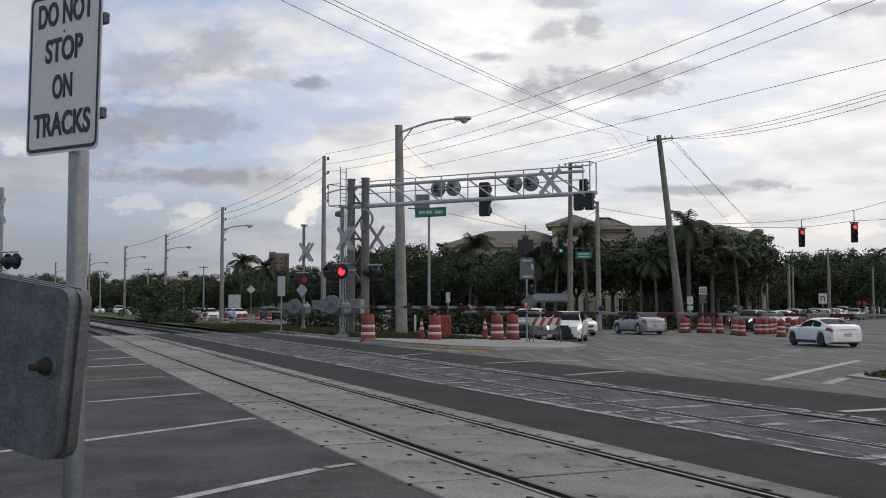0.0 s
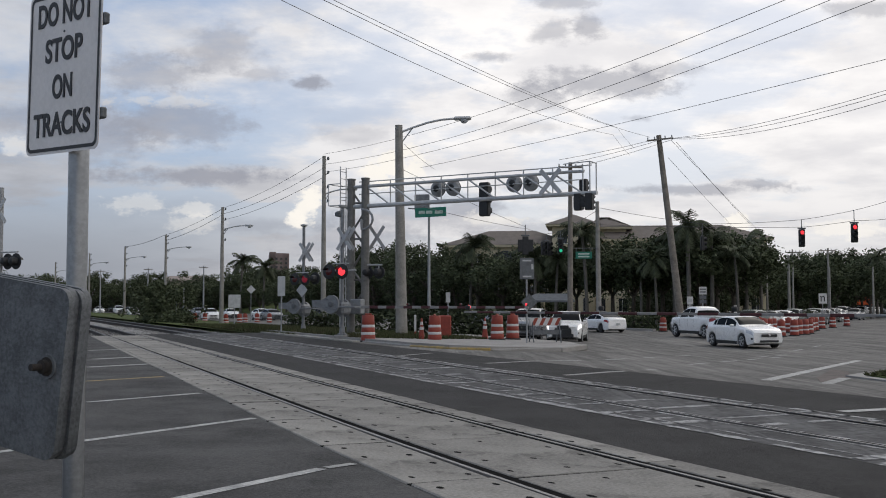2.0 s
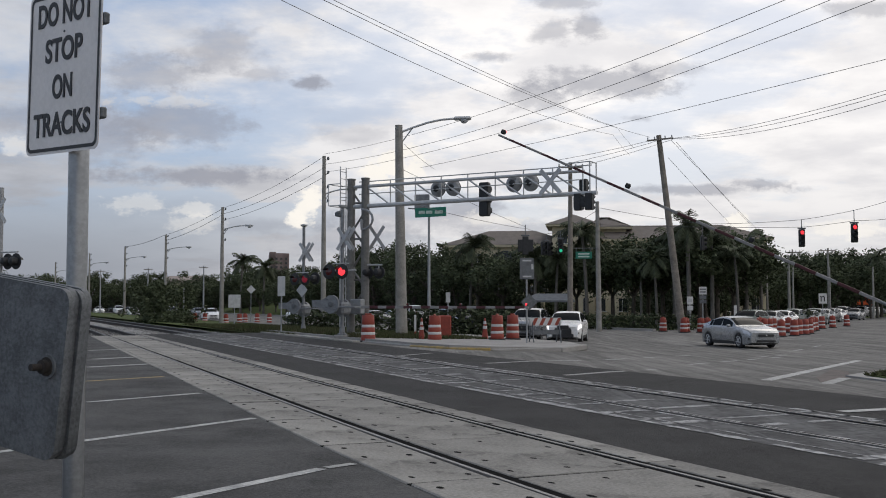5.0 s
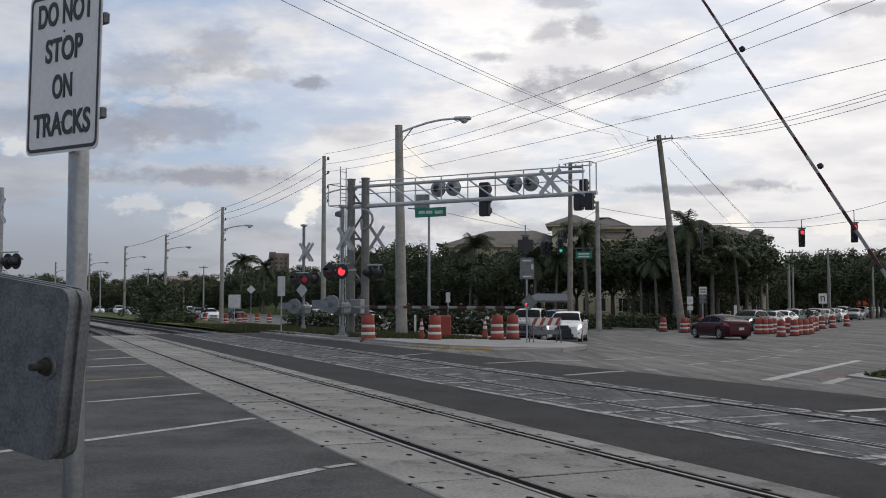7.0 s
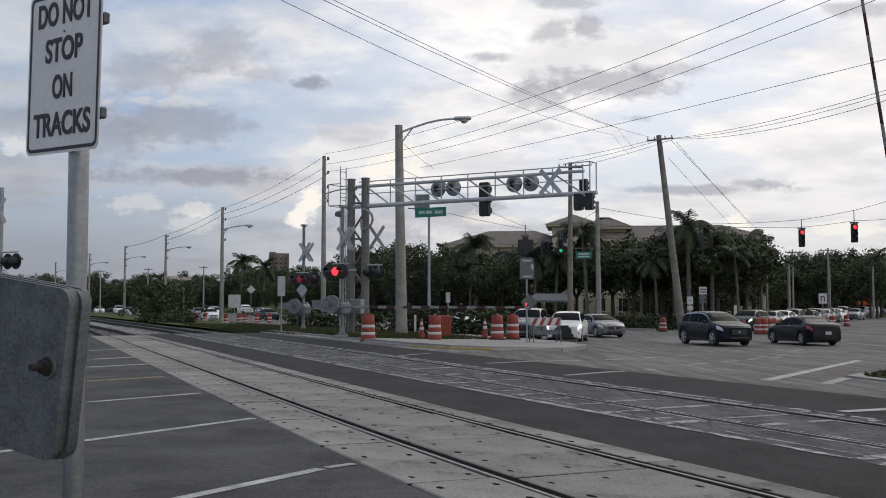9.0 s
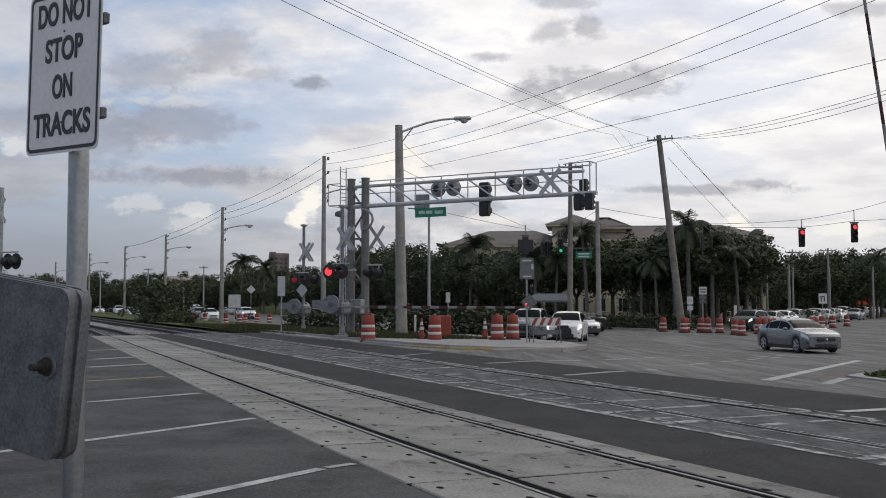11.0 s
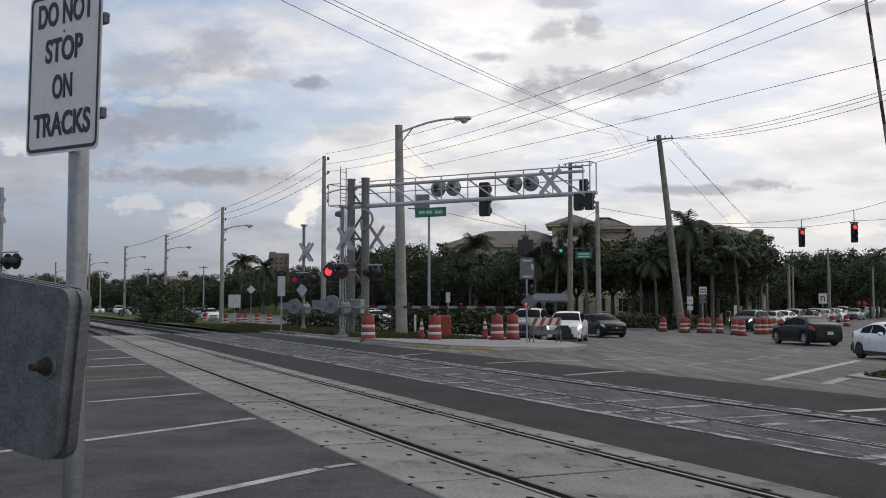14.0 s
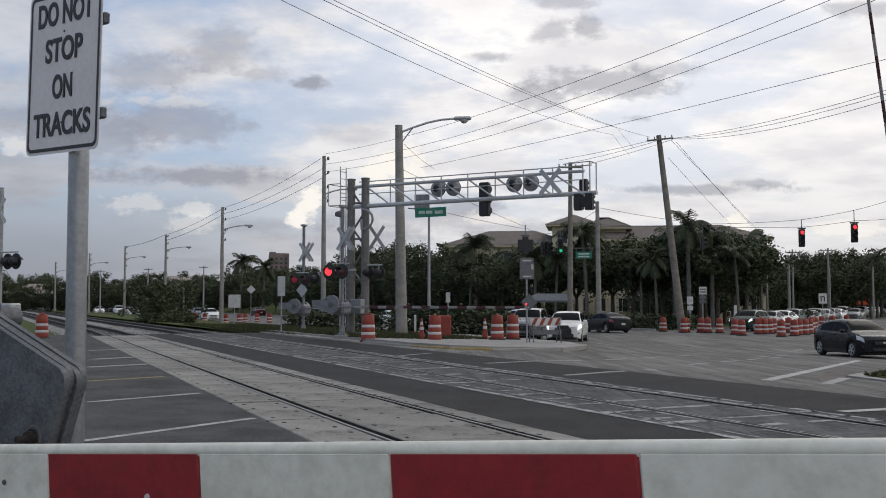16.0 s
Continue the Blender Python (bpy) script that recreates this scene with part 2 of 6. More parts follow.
PLATE = mat("number_plate", (0.45, 0.47, 0.46), 0.5, 0, 0.1, 10, 0)
# gate white and red darkened in colour for arms seen against the light
GATEWHITE_BACKLIT = mat("dull_gate_white", (0.24, 0.235, 0.23), 0.6, 0, 0.1, 3, 0.05)
GATERED_BACKLIT = mat("dull_gate_red", (0.062, 0.013, 0.015), 0.6, 0, 0.15, 4, 0.04)
GATEGREY = mat("gate_grey_paint", (0.20, 0.21, 0.22), 0.6, 0.2, 0.18, 5, 0.08)
# near-black filler; flat pieces of it also stand in for shade in recesses
GROOVE = mat("groove_filler", (0.012, 0.012, 0.012), 1.0, 0, 0.2, 6, 0.2, spec=0.02)
BLADE = mat("grey_blade_back", (0.46, 0.47, 0.48), 0.6, 0.2, 0.12, 4, 0.05)
WIRE = mat("wire", (0.075, 0.075, 0.08), 0.6, 0.2, 0.1, 3, 0)


# ---------------------------------------------------------------- mesh helpers
class Shape:
    """Collects vertices and faces of one part."""

    def __init__(self):
        self.v, self.f = [], []

    def add(self, verts, faces):
        o = len(self.v)
        self.v += [tuple(p) for p in verts]
        self.f += [tuple(i + o for i in f) for f in faces]
        return self

    def box(self, c, s, b=0.0, m=None):
        hx, hy, hz = (a / 2 for a in s)
        b = min(b, hx * 0.9, hy * 0.9, hz * 0.9)
        verts, idx, faces = [], {}, []
        for sx in (-1, 1):
            for sy in (-1, 1):
                for sz in (-1, 1):
                    for ax in range(3 if b else 1):
                        p = [sx * (hx - b), sy * (hy - b), sz * (hz - b)]
                        if b:
                            p[ax] = (sx * hx, sy * hy, sz * hz)[ax]
                        idx[sx, sy, sz, ax] = len(verts)
                        verts.append(p)
        k = (lambda sx, sy, sz, ax: idx[sx, sy, sz, ax]) if b else (lambda sx, sy, sz, ax: idx[sx, sy, sz, 0])
        for q in (-1, 1):
            for ax, order in ((0, ((-1, -1), (1, -1), (1, 1), (-1, 1))), (1, ((-1, 1), (1, 1), (1, -1), (-1, -1))), (2, ((-1, -1), (1, -1), (1, 1), (-1, 1)))):
                loop = []
                for a, c2 in order:
                    sgn = {0: (q, a, c2), 1: (a, q, c2), 2: (a, c2, q)}[ax]
                    loop.append(k(*sgn, ax))
                faces.append(loop if q > 0 else loop[::-1])
        if b:
            for a in (-1, 1):
                for c2 in (-1, 1):
                    faces.append([k(a, c2, -1, 0), k(a, c2, 1, 0), k(a, c2, 1, 1), k(a, c2, -1, 1)])
                    faces.append([k(a, -1, c2, 0), k(a, 1, c2, 0), k(a, 1, c2, 2), k(a, -1, c2, 2)])
                    faces.append([k(-1, a, c2, 1), k(1, a, c2, 1), k(1, a, c2, 2), k(-1, a, c2, 2)])
                    for e2 in (-1, 1):
                        faces.append([k(a, c2, e2, 0), k(a, c2, e2, 1), k(a, c2, e2, 2)])
        pts = [Vector(p) for p in verts]
        if m is not None:
            pts = [m @ p for p in pts]
        return self.add([p + Vector(c) for p in pts], faces)

    def tube(self, p0, p1, r0, r1=None, seg=10, caps=True):
        r1 = r0 if r1 is None else r1
        p0, p1 = Vector(p0), Vector(p1)
        q = (p1 - p0).to_track_quat("Z", "Y").to_matrix()
        ring = [q @ Vector((math.cos(2 * math.pi * i / seg), math.sin(2 * math.pi * i / seg), 0)) for i in range(seg)]
        verts = [p0 + a * r0 for a in ring] + [p1 + a * r1 for a in ring]
        faces = [(i, (i + 1) % seg, seg + (i + 1) % seg, seg + i) for i in range(seg)]
        if caps:
            faces += [tuple(range(seg))[::-1], tuple(range(seg, 2 * seg))]
        return self.add(verts, faces)

    def pipe(self, pts, r, seg=8):
        for a, b in zip(pts, pts[1:]):
            self.tube(a, b, r if not callable(r) else r, None, seg)
        return self

    def lathe(self, c, axis, prof, seg=16):
        """prof: (distance along the axis, radius)."""
        q = Vector(axis).to_track_quat("Z", "Y").to_matrix()
        verts, faces = [], []
        for h, r in prof:
            for i in range(seg):
                a = 2 * math.pi * i / seg
                verts.append(Vector(c) + q @ Vector((r * math.cos(a), r * math.sin(a), h)))
        for j in range(len(prof) - 1):
            for i in range(seg):
                faces.append((j * seg + i, j * seg + (i + 1) % seg, (j + 1) * seg + (i + 1) % seg, (j + 1) * seg + i))
        faces += [tuple(range(seg))[::-1], tuple(range((len(prof) - 1) * seg, len(prof) * seg))]
        return self.add(verts, faces)

    def prism(self, outline, z0, z1):
        """An outline in x and y, from z0 to z1 (numbers, or functions of x and y)."""
        n = len(outline)
        f0 = z0 if callable(z0) else (lambda x, y: z0)
        f1 = z1 if callable(z1) else (lambda x, y: z1)
        verts = [(x, y, f0(x, y)) for x, y in outline] + [(x, y, f1(x, y)) for x, y in outline]
        faces = [tuple(range(n))[::-1], tuple(range(n, 2 * n))] + [(i, (i + 1) % n, n + (i + 1) % n, n + i) for i in range(n)]
        return self.add(verts, faces)

    def quad(self, a, b, c, d):
        return self.add([a, b, c, d], [(0, 1, 2, 3)])

    def mesh(self, name, material, sharp=38):
        me = bpy.data.meshes.new(name)
        me.from_pydata(self.v, [], self.f)
        me.polygons.foreach_set("use_smooth", [True] * len(me.polygons))
        me.set_sharp_from_angle(angle=radians(sharp))
        me.materials.append(material)
        me.update()
        return me


def part(name, shape, material, parent=None, label="", m=None):
    ob = new(name, shape if isinstance(shape, bpy.types.Mesh) else shape.mesh(name, material))
    if parent is not None:
        ob.parent = parent
    if m is not None:
        ob.matrix_basis = m
    return tagged(ob, label)


def thing(name, label, category, m=None, group="", kind=""):
    ob = new(name)
    ob.empty_display_size = 0.2
    if m is not None:
        ob.matrix_basis = m
    return tagged(ob, label, category, group, kind)


# ---------------------------------------------------------------- plan
# s runs along the tracks, n square to them, away from the eye
def sn(s, n):
    return (-0.4037 * s + 0.9149 * n, 0.9149 * s + 0.4037 * n)


def tracks(s, n):
    """A place by the tracks, which swing slightly away as they leave the crossing."""
    d = min(s, 60.0) - 10.0
    f = min(1.0, max(0.0, 1.0 - (n - 3.0) / 14.0))
    return sn(s, n + 0.035 * f * (d + math.sqrt(d * d + 9.0)) / 2)


def fall(n):
    """Level of the ground: the tracks lie a little higher than the highway beyond them."""
    return -0.62 * min(1.0, max(0.0, (n - 13.0) / 18.0))


def level(x, y):
    return fall(0.9149 * x + 0.4037 * y)


def strip(name, s0, s1, n0, n1, lift, material, label, category="", kind="structure", cuts=1, place_at=None):
    place_at = place_at or sn
    sh = Shape()
    ns = sorted({n0, n1, *[a for a in (13.0, 31.0) if n0 < a < n1]})
    ss = [s0 + (s1 - s0) * i / cuts for i in range(cuts + 1)]
    verts = [(*place_at(s, n), fall(n) + lift) for s in ss for n in ns]
    k = len(ns)
    faces = [(i * k + j, i * k + j + 1, (i + 1) * k + j + 1, (i + 1) * k + j) for i in range(len(ss) - 1) for j in range(k - 1)]
    if (s1 - s0) * (n1 - n0) > 0:
        faces = [f[::-1] for f in faces]
    sh.add(verts, faces)
    ob = part(name, sh, material)
    return tagged(ob, label, category or name, "", kind)


# ---------------------------------------------------------------- ground
def band(name, p, q, width, lift, material, parent=None):
    """A painted line on the road from p to q, in world x and y."""
    a, b = Vector(p), Vector(q)
    w = (b - a).orthogonal().normalized() * width / 2
    k = max(1, int((b - a).length / 1.5))
    sh = Shape()
    for i in range(k):
        c, d = a.lerp(b, i / k), a.lerp(b, (i + 1) / k)
        sh.quad(*[(v.x, v.y, level(v.x, v.y) + lift) for v in (c + w, d + w, d - w, c - w)])
    for i, f in enumerate(sh.f):
        n = (Vector(sh.v[f[1]]) - Vector(sh.v[f[0]])).cross(Vector(sh.v[f[2]]) - Vector(sh.v[f[0]]))
        if n.z < 0:
            sh.f[i] = f[::-1]
    return tagged(part(name, sh, material), "white painted road line on worn asphalt" if material is not YELLOW else "yellow painted road line on worn asphalt", "road marking", "", "structure")


def make_ground():
    strip("ground", -1500, 2500, -1500, 2500, -0.26, GRASS, "wide flat grassy ground reaching the horizon", cuts=2)
    strip("verge", -120, 900, 12.9, 47, -0.09, GRASS, "mown grass verge between railway and highway", cuts=1)
    strip("road_near", -14, 51.2, -45, 3.11, -0.012, ASPHALT, "grey worn asphalt road before the crossing", "road", cuts=40, place_at=tracks)
    strip("pavement_near", -60, -0.5, -45, 3.11, -0.004, CONCRETE, "pale concrete pavement beside the gate", "pavement")
    strip("road_between", -30, 51.2, 5.85, 7.37, -0.012, ASPHALT_NEW, "dark asphalt strip between the two tracks", "road", cuts=40, place_at=tracks)
    strip("road_far_track", -30, 51.4, 7.37, 10.25, -0.010, ASPHALT_MIX, "patched asphalt crossing surface of the far track", "road", cuts=40, place_at=tracks)
    strip("road_beyond", -30, 51.6, 10.25, 12.65, -0.012, ASPHALT_NEW, "dark asphalt strip beyond the far track", "road", cuts=40, place_at=tracks)
    # the junction, the highway along the tracks and the side street
    strip("junction", -30, 47, 12.65, 46.5, -0.010, ASPHALT_OLD, "bleached grey asphalt of the wide junction", "road")
    strip("highway", 47, 900, 23.0, 46.5, -0.014, ASPHALT_OLD, "bleached asphalt highway running along the tracks", "road")
    strip("highway_right", -400, -30, 23.0, 46.5, -0.014, ASPHALT_OLD, "bleached asphalt highway running along the tracks", "road")
    sh = Shape()
    pts = [sn(66, 46.4), sn(16, 46.4)]
    far = [(p[0] + 0.53 * 420, p[1] + 0.848 * 420) for p in pts]
    sh.add([(*p, -0.634) for p in (pts[0], pts[1], far[1], far[0])], [(0, 1, 2, 3)])
    tagged(part("side_street", sh, ASPHALT_OLD), "bleached asphalt side street leading away", "road", "", "structure")
    # the rough edge of the near road towards the concrete panels
    for p, q, w in (((-3.75, 11.1), (-2.38, 13.24), 0.13), ((-8.2, 4.2), (-3.75, 11.1), 0.13), ((-3.35, 5.6), (-1.06, 9.2), 0.13), ((-5.21, 15.37), (-3.91, 16.93), 0.13)):
        band("road_line", p, q, w, -0.007, LINE)
    band("road_line", (-1.03, 9.25), (-0.80, 9.48), 0.11, -0.006, LINE_WORN)
    band("road_line", (-6.62, 19.53), (-5.53, 20.74), 0.13, -0.007, YELLOW)
    band("road_line", (-8.4, 17.4), (-6.62, 19.53), 0.13, -0.007, YELLOW)
    for p, q in (((-8.1, 23.8), (-6.6, 25.6)), ((-9.1, 27.2), (-7.9, 28.9)), ((-10.98, 32.34), (-10.0, 33.2))):
        band("road_line", p, q, 0.3, -0.007, LINE_WORN)
    band("road_line", (2.45, 21.07), (4.72, 23.28), 0.2, -0.004, LINE_WORN)
    band("road_line", (6.16, 20.01), (14.2, 35.75), 0.24, -0.004, LINE)
    band("road_line", (7.09, 19.44), (8.47, 22.05), 0.24, -0.004, LINE_WORN)
    band("road_line", (1.04, 25.27), (3.6, 27.4), 0.2, -0.004, LINE_WORN)
    band("road_line", (5.32, 14.0), (6.34, 14.45), 0.22, -0.004, LINE)
    for x0, y0, k in ((4.38, 28.4, 3), (6.36, 27.03, 4), (10.79, 35.97, 2), (15.36, 45.8, 1), (17.72, 50.0, 1), (-1.2, 29.0, 2)):
        for i in range(k):
            d = i * 3.2
            band("road_line", (x0 + 0.49 * d, y0 + 0.87 * d), (x0 + 0.49 * (d + 1.8), y0 + 0.87 * (d + 1.8)), 0.14, -0.004, LINE_WORN)
    # brown patch and pale apron of the corner
    sh = Shape().prism([sn(15.3, 14.6), sn(16.8, 15.9), sn(20.6, 20.0), sn(19.6, 19.6), sn(17.2, 17.2)][::-1], lambda x, y: level(x, y) - 0.02, lambda x, y: level(x, y) - 0.005)
    tagged(part("dirt_patch", sh, mat("brown_patch", (0.115, 0.095, 0.085), 0.9, 0, 0.25, 2, 0.4)), "brownish worn patch at the road corner", "road patch", "", "structure")
    out = [sn(17.3, 17.2), sn(18.7, 19.2), sn(20.4, 21.6), sn(20.6, 25), sn(-60, 25), sn(-60, 15.8), sn(12, 16.0), sn(15.9, 16.7)]
    sh = Shape().prism(out, lambda x, y: level(x, y) - 0.1, lambda x, y: level(x, y) + 0.025)
    corner = part("kerb_corner", sh, CONCRETE)
    tagged(corner, "pale concrete kerb round the grass corner", "kerb", "", "structure")
    inn = [sn(16.9, 17.5), sn(18.3, 19.4), sn(20.0, 21.7), sn(20.0, 24.7), sn(-59, 24.7), sn(-59, 16.2), sn(12, 16.4), sn(15.7, 17.0)]
    part("corner_grass", Shape().prism(inn, lambda x, y: level(x, y) + 0.01, lambda x, y: level(x, y) + 0.05), GRASS, corner)


def make_bank():
    sh = Shape()
    n = 24
    for i in range(n + 1):
        a = 120 + 300 * i / n
        e = min(1.0, i / 3)
        for m, z in ((48, -0.75), (53, 0.4), (59, 1.8), (66, 2.3), (90, 2.3), (98, -0.8)):
            sh.v.append((*sn(a, m), -0.75 + (z + 0.75) * e + 0.12 * math.sin(i * 1.3 + m)))
    sh.f = [(i * 6 + j, i * 6 + j + 1, i * 6 + 7 + j, i * 6 + 6 + j) for i in range(n) for j in range(5)]
    tagged(part("grass_bank", sh, GRASS), "low grassy bank beyond the highway", "grass bank", "", "structure")


def make_rails():
    for track, (na, nb) in (("near", (3.895, 5.40)), ("far", (8.31, 9.79))):
        t = thing("railway_track", "steel rails on timber sleepers crossing the road" if track == "near" else "steel rails set in patched asphalt", "railway track", kind="structure")
        for n in (na, nb):
            head, foot = Shape(), Shape()
            cuts = [-60, -12, 0, 3, 6, 8, 10, 12, 14, 17, 20, 25, 35, 51, 60, 90, 120, 160, 200, 250, 300, 360, 420]

            def bend(s):
                return 0.00016 * max(0, s - 170) ** 2 * -1.0

            for s0, s1 in zip(cuts, cuts[1:]):
                b0, b1 = bend(s0), bend(s1)
                # the web is wide and dark: rust plus painted shade beside the rail
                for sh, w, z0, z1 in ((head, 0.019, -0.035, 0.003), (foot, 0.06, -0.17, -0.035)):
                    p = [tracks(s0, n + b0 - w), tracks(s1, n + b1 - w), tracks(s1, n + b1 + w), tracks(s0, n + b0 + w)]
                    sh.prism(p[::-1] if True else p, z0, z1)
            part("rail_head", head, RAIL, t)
            part("rail_web", foot, RUST_SHADED, t)
        sl = Shape()
        mid = (na + nb) / 2
        for i in range(340):
            s = 51.5 + i * 0.42
            if s > 190:
                break
            x, y = tracks(s, mid)
            sl.box((x, y, -0.265), (2.6, 0.23, 0.14), 0.0, Euler((0, 0, radians(21.8))).to_matrix())
        tagged(part("sleepers", sl, TIE, t), kind="stuff")
    # ballast beyond the crossing
    sh = Shape()
    secs = [(1.2, -0.46), (2.4, -0.26), (3.3, -0.21), (3.6, -0.20), (5.7, -0.20), (6.0, -0.16), (6.85, -0.06), (7.7, -0.16), (8.0, -0.20), (10.1, -0.20), (10.4, -0.21), (11.4, -0.24), (12.9, -0.34)]
    ss = [51.2, 90, 170, 260, 420]
    verts = [(*tracks(s, n - 0.00016 * max(0, s - 170) ** 2), z) for s in ss for n, z in secs]
    k = len(secs)
    sh.add(verts, [((i + 1) * k + j, (i + 1) * k + j + 1, i * k + j + 1, i * k + j)[::-1] for i in range(len(ss) - 1) for j in range(k - 1)])
    tagged(part("ballast_bed", sh, BALLAST), "grey crushed stone ballast under the tracks", "ballast", "", "structure")
    # loose stones of the bed
    rng = random.Random(5)
    st = Shape()
    for i in range(2600):
        s, n = 51.3 + 22 * rng.random() ** 1.6, rng.uniform(1.8, 12.2)
        x, y = tracks(s, n)
        r = rng.uniform(0.03, 0.075)
        z = -0.07 - 0.1 * abs(n - 6.85) if 5.9 < n < 7.8 else (-0.20 if 3.2 < n < 10.4 else -0.26)
        a = [(x + r * rng.uniform(0.6, 1.2) * math.cos(k * 1.57 + rng.random()), y + r * math.sin(k * 1.57 + rng.random()), z) for k in range(4)]
        st.add(a + [(x, y, z + r * 1.1)], [(0, 1, 4), (1, 2, 4), (2, 3, 4), (3, 0, 4)])
    tagged(part("ballast_stones", st, BALLAST), "loose grey ballast stones beside the sleepers", "ballast", "", "stuff")


def make_panels():
    """Concrete crossing panels of the near track with their lifting holes."""
    floor = thing("crossing_surface", "pale concrete crossing panels with dark lifting holes", "level crossing", kind="structure")
    hole = GROOVE
    rng = random.Random(3)
    gap = 0.034
    L = 2.44
    made = {}
    for row, (n0, n1) in (("field", (3.11, 3.876)), ("gauge", (4.018, 5.335)), ("outer", (5.495, 5.85))):
        w, ln = n1 - n0 - gap, L - gap
        sh = Shape().box((0, 0, -0.06), (w, ln, 0.12), 0.012)
        made[row] = sh.mesh("concrete_panel", PANEL)
        # flat dark ovals on the panel stand in for the shaded holes
        hs = Shape()
        cols = {"field": (-0.24, 0.24), "gauge": (-0.5, 0.0, 0.5), "outer": (-0.1,)}[row]
        for c in cols:
            for j in range(4):
                sx, sy = rng.uniform(0.024, 0.042), rng.uniform(0.025, 0.045)
                cy = -0.92 + j * 0.61 + rng.uniform(-0.04, 0.04)
                cx = c + rng.uniform(-0.04, 0.04)
                if rng.random() < 0.85:
                    a0 = rng.uniform(-0.5, 0.5)
                    hs.add([(cx + sx * 0.8 * math.cos(q) + 0.3 * sy * math.sin(q) * a0, cy + sy * 1.5 * math.sin(q), 0.0012) for q in [i * math.pi / 4 for i in range(8)]], [tuple(range(8))])
        made[row + "_holes"] = hs.mesh("lifting_holes", hole)
        off = {"field": 0.35, "gauge": 0.0, "outer": 0.9}[row]
        for i in range(-3, 21):
            s = 0.37 + off * 0.3 + i * L + L / 2
            if s + L / 2 > 51.4:
                continue
            x, y = tracks(s, (n0 + n1) / 2)
            swing = 23.8 - min(2.0, max(0.0, (s - 6) / 4))
            p = part("concrete_panel", made[row], PANEL, floor, m=pose(x, y, rng.uniform(-0.005, 0.003), rng.uniform(-0.15, 0.15), rng.uniform(-0.15, 0.15), swing))
            part("lifting_holes", made[row + "_holes"], hole, p)
    # almost flush rubber, black enough to include the shade of the groove
    bed = Shape()
    for n0, n1, z in ((3.916, 4.022, -0.004), (5.328, 5.376, -0.004), (5.424, 5.50, -0.004)):
        for i in range(30):
            s0, s1 = -8 + i * 1.967, -8 + (i + 1) * 1.967
            bed.prism([tracks(s0, n0), tracks(s1, n0), tracks(s1, n1), tracks(s0, n1)][::-1], -0.15, z)
    part("flangeway", bed, GROOVE, floor, "black rubber flangeway filler darkened for groove shade")
    for (n0, n1), off in (((3.11, 3.845), 0.35), ((4.018, 5.335), 0.0), ((5.495, 5.85), 0.9)):
        joint = Shape()
        for i in range(-3, 21):
            s = 0.37 + off * 0.3 + i * L
            joint.prism([tracks(s - 0.03, n0), tracks(s + 0.03, n0), tracks(s + 0.03, n1), tracks(s - 0.03, n1)][::-1], -0.12, -0.006)
        tagged(part("joint_filler", joint, GROOVE, floor, "dark joint filler"), kind="stuff")


def make_seams():
    """Grey cracks and seams in the old surface of the far track."""
    rng = random.Random(11)
    sh = Shape()

    def seam(s0, n0, s1, n1, w):
        a, b = Vector(tracks(s0, n0)), Vector(tracks(s1, n1))
        k = max(3, int((b - a).length / 0.35))
        o = (b - a).orthogonal().normalized()
        pts = [Vector(tracks(s0 + (s1 - s0) * i / k, n0 + (n1 - n0) * i / k)) + o * rng.uniform(-0.012, 0.012) for i in range(k + 1)]
        for c, d in zip(pts, pts[1:]):
            h1, h2 = w * rng.uniform(0.3, 1.1) / 2, w * rng.uniform(0.3, 1.1) / 2
            if rng.random() < 0.14:
                continue
            q = [c + o * h1, c - o * h1, d - o * h2, d + o * h2]
            nrm = (q[1] - q[0]).cross(q[2] - q[0])
            q = q if nrm > 0 else q[::-1]
            sh.quad(*[(p.x, p.y, -0.005) for p in q])

    for n, w in ((7.42, 0.16), (7.66, 0.06), (8.2, 0.08), (8.46, 0.07), (9.62, 0.07), (9.9, 0.08), (10.2, 0.14)):
        seam(-20, n, 51, n + rng.uniform(-0.05, 0.05), w)
    s = 2.0
    while s < 51:
        for n0, n1 in ((7.45, 8.22), (8.45, 9.62), (9.9, 10.22)):
            if rng.random() < 0.7:
                ds = rng.uniform(-0.25, 0.35)
                seam(s + ds, n0, s + ds + rng.uniform(-0.1, 0.1), n1, rng.uniform(0.12, 0.28))
        s += rng.uniform(0.6, 1.15)
    tagged(part("surface_seams", sh, SEAM), "pale grey seams in the old crossing asphalt", "road patch", "", "stuff")
    # flat dark strips put the shade of the grooves on the asphalt
    dark = Shape()
    for n0, n1 in ((8.372, 8.41), (8.25, 8.27), (9.68, 9.745), (9.83, 9.85)):
        for i in range(36):
            s0, s1 = -20 + i * 1.972, -20 + (i + 1) * 1.972
            dark.add([(*q, -0.0045) for q in (tracks(s0, n0), tracks(s1, n0), tracks(s1, n1), tracks(s0, n1))], [(3, 2, 1, 0)])
    tagged(part("flange_groove", dark, GROOVE), "flat dark strips for the shaded flange grooves along the far rails", "groove", "", "structure")


make_ground()
make_bank()
make_rails()
make_panels()
make_seams()


# ---------------------------------------------------------------- near sign and near gate
def text_mesh(words, size, material, name="lettering"):
    cu = bpy.data.curves.new(name, "FONT")
    cu.body, cu.size, cu.align_x, cu.align_y, cu.extrude = words, size, "CENTER", "CENTER", 0.0015
    cu.offset = 0.0035
    ob = new(name, cu)
    me = bpy.data.meshes.new_from_object(ob.evaluated_get(bpy.context.evaluated_depsgraph_get()))
    bpy.data.objects.remove(ob)
    me.materials.clear()
    me.materials.append(material)
    return me


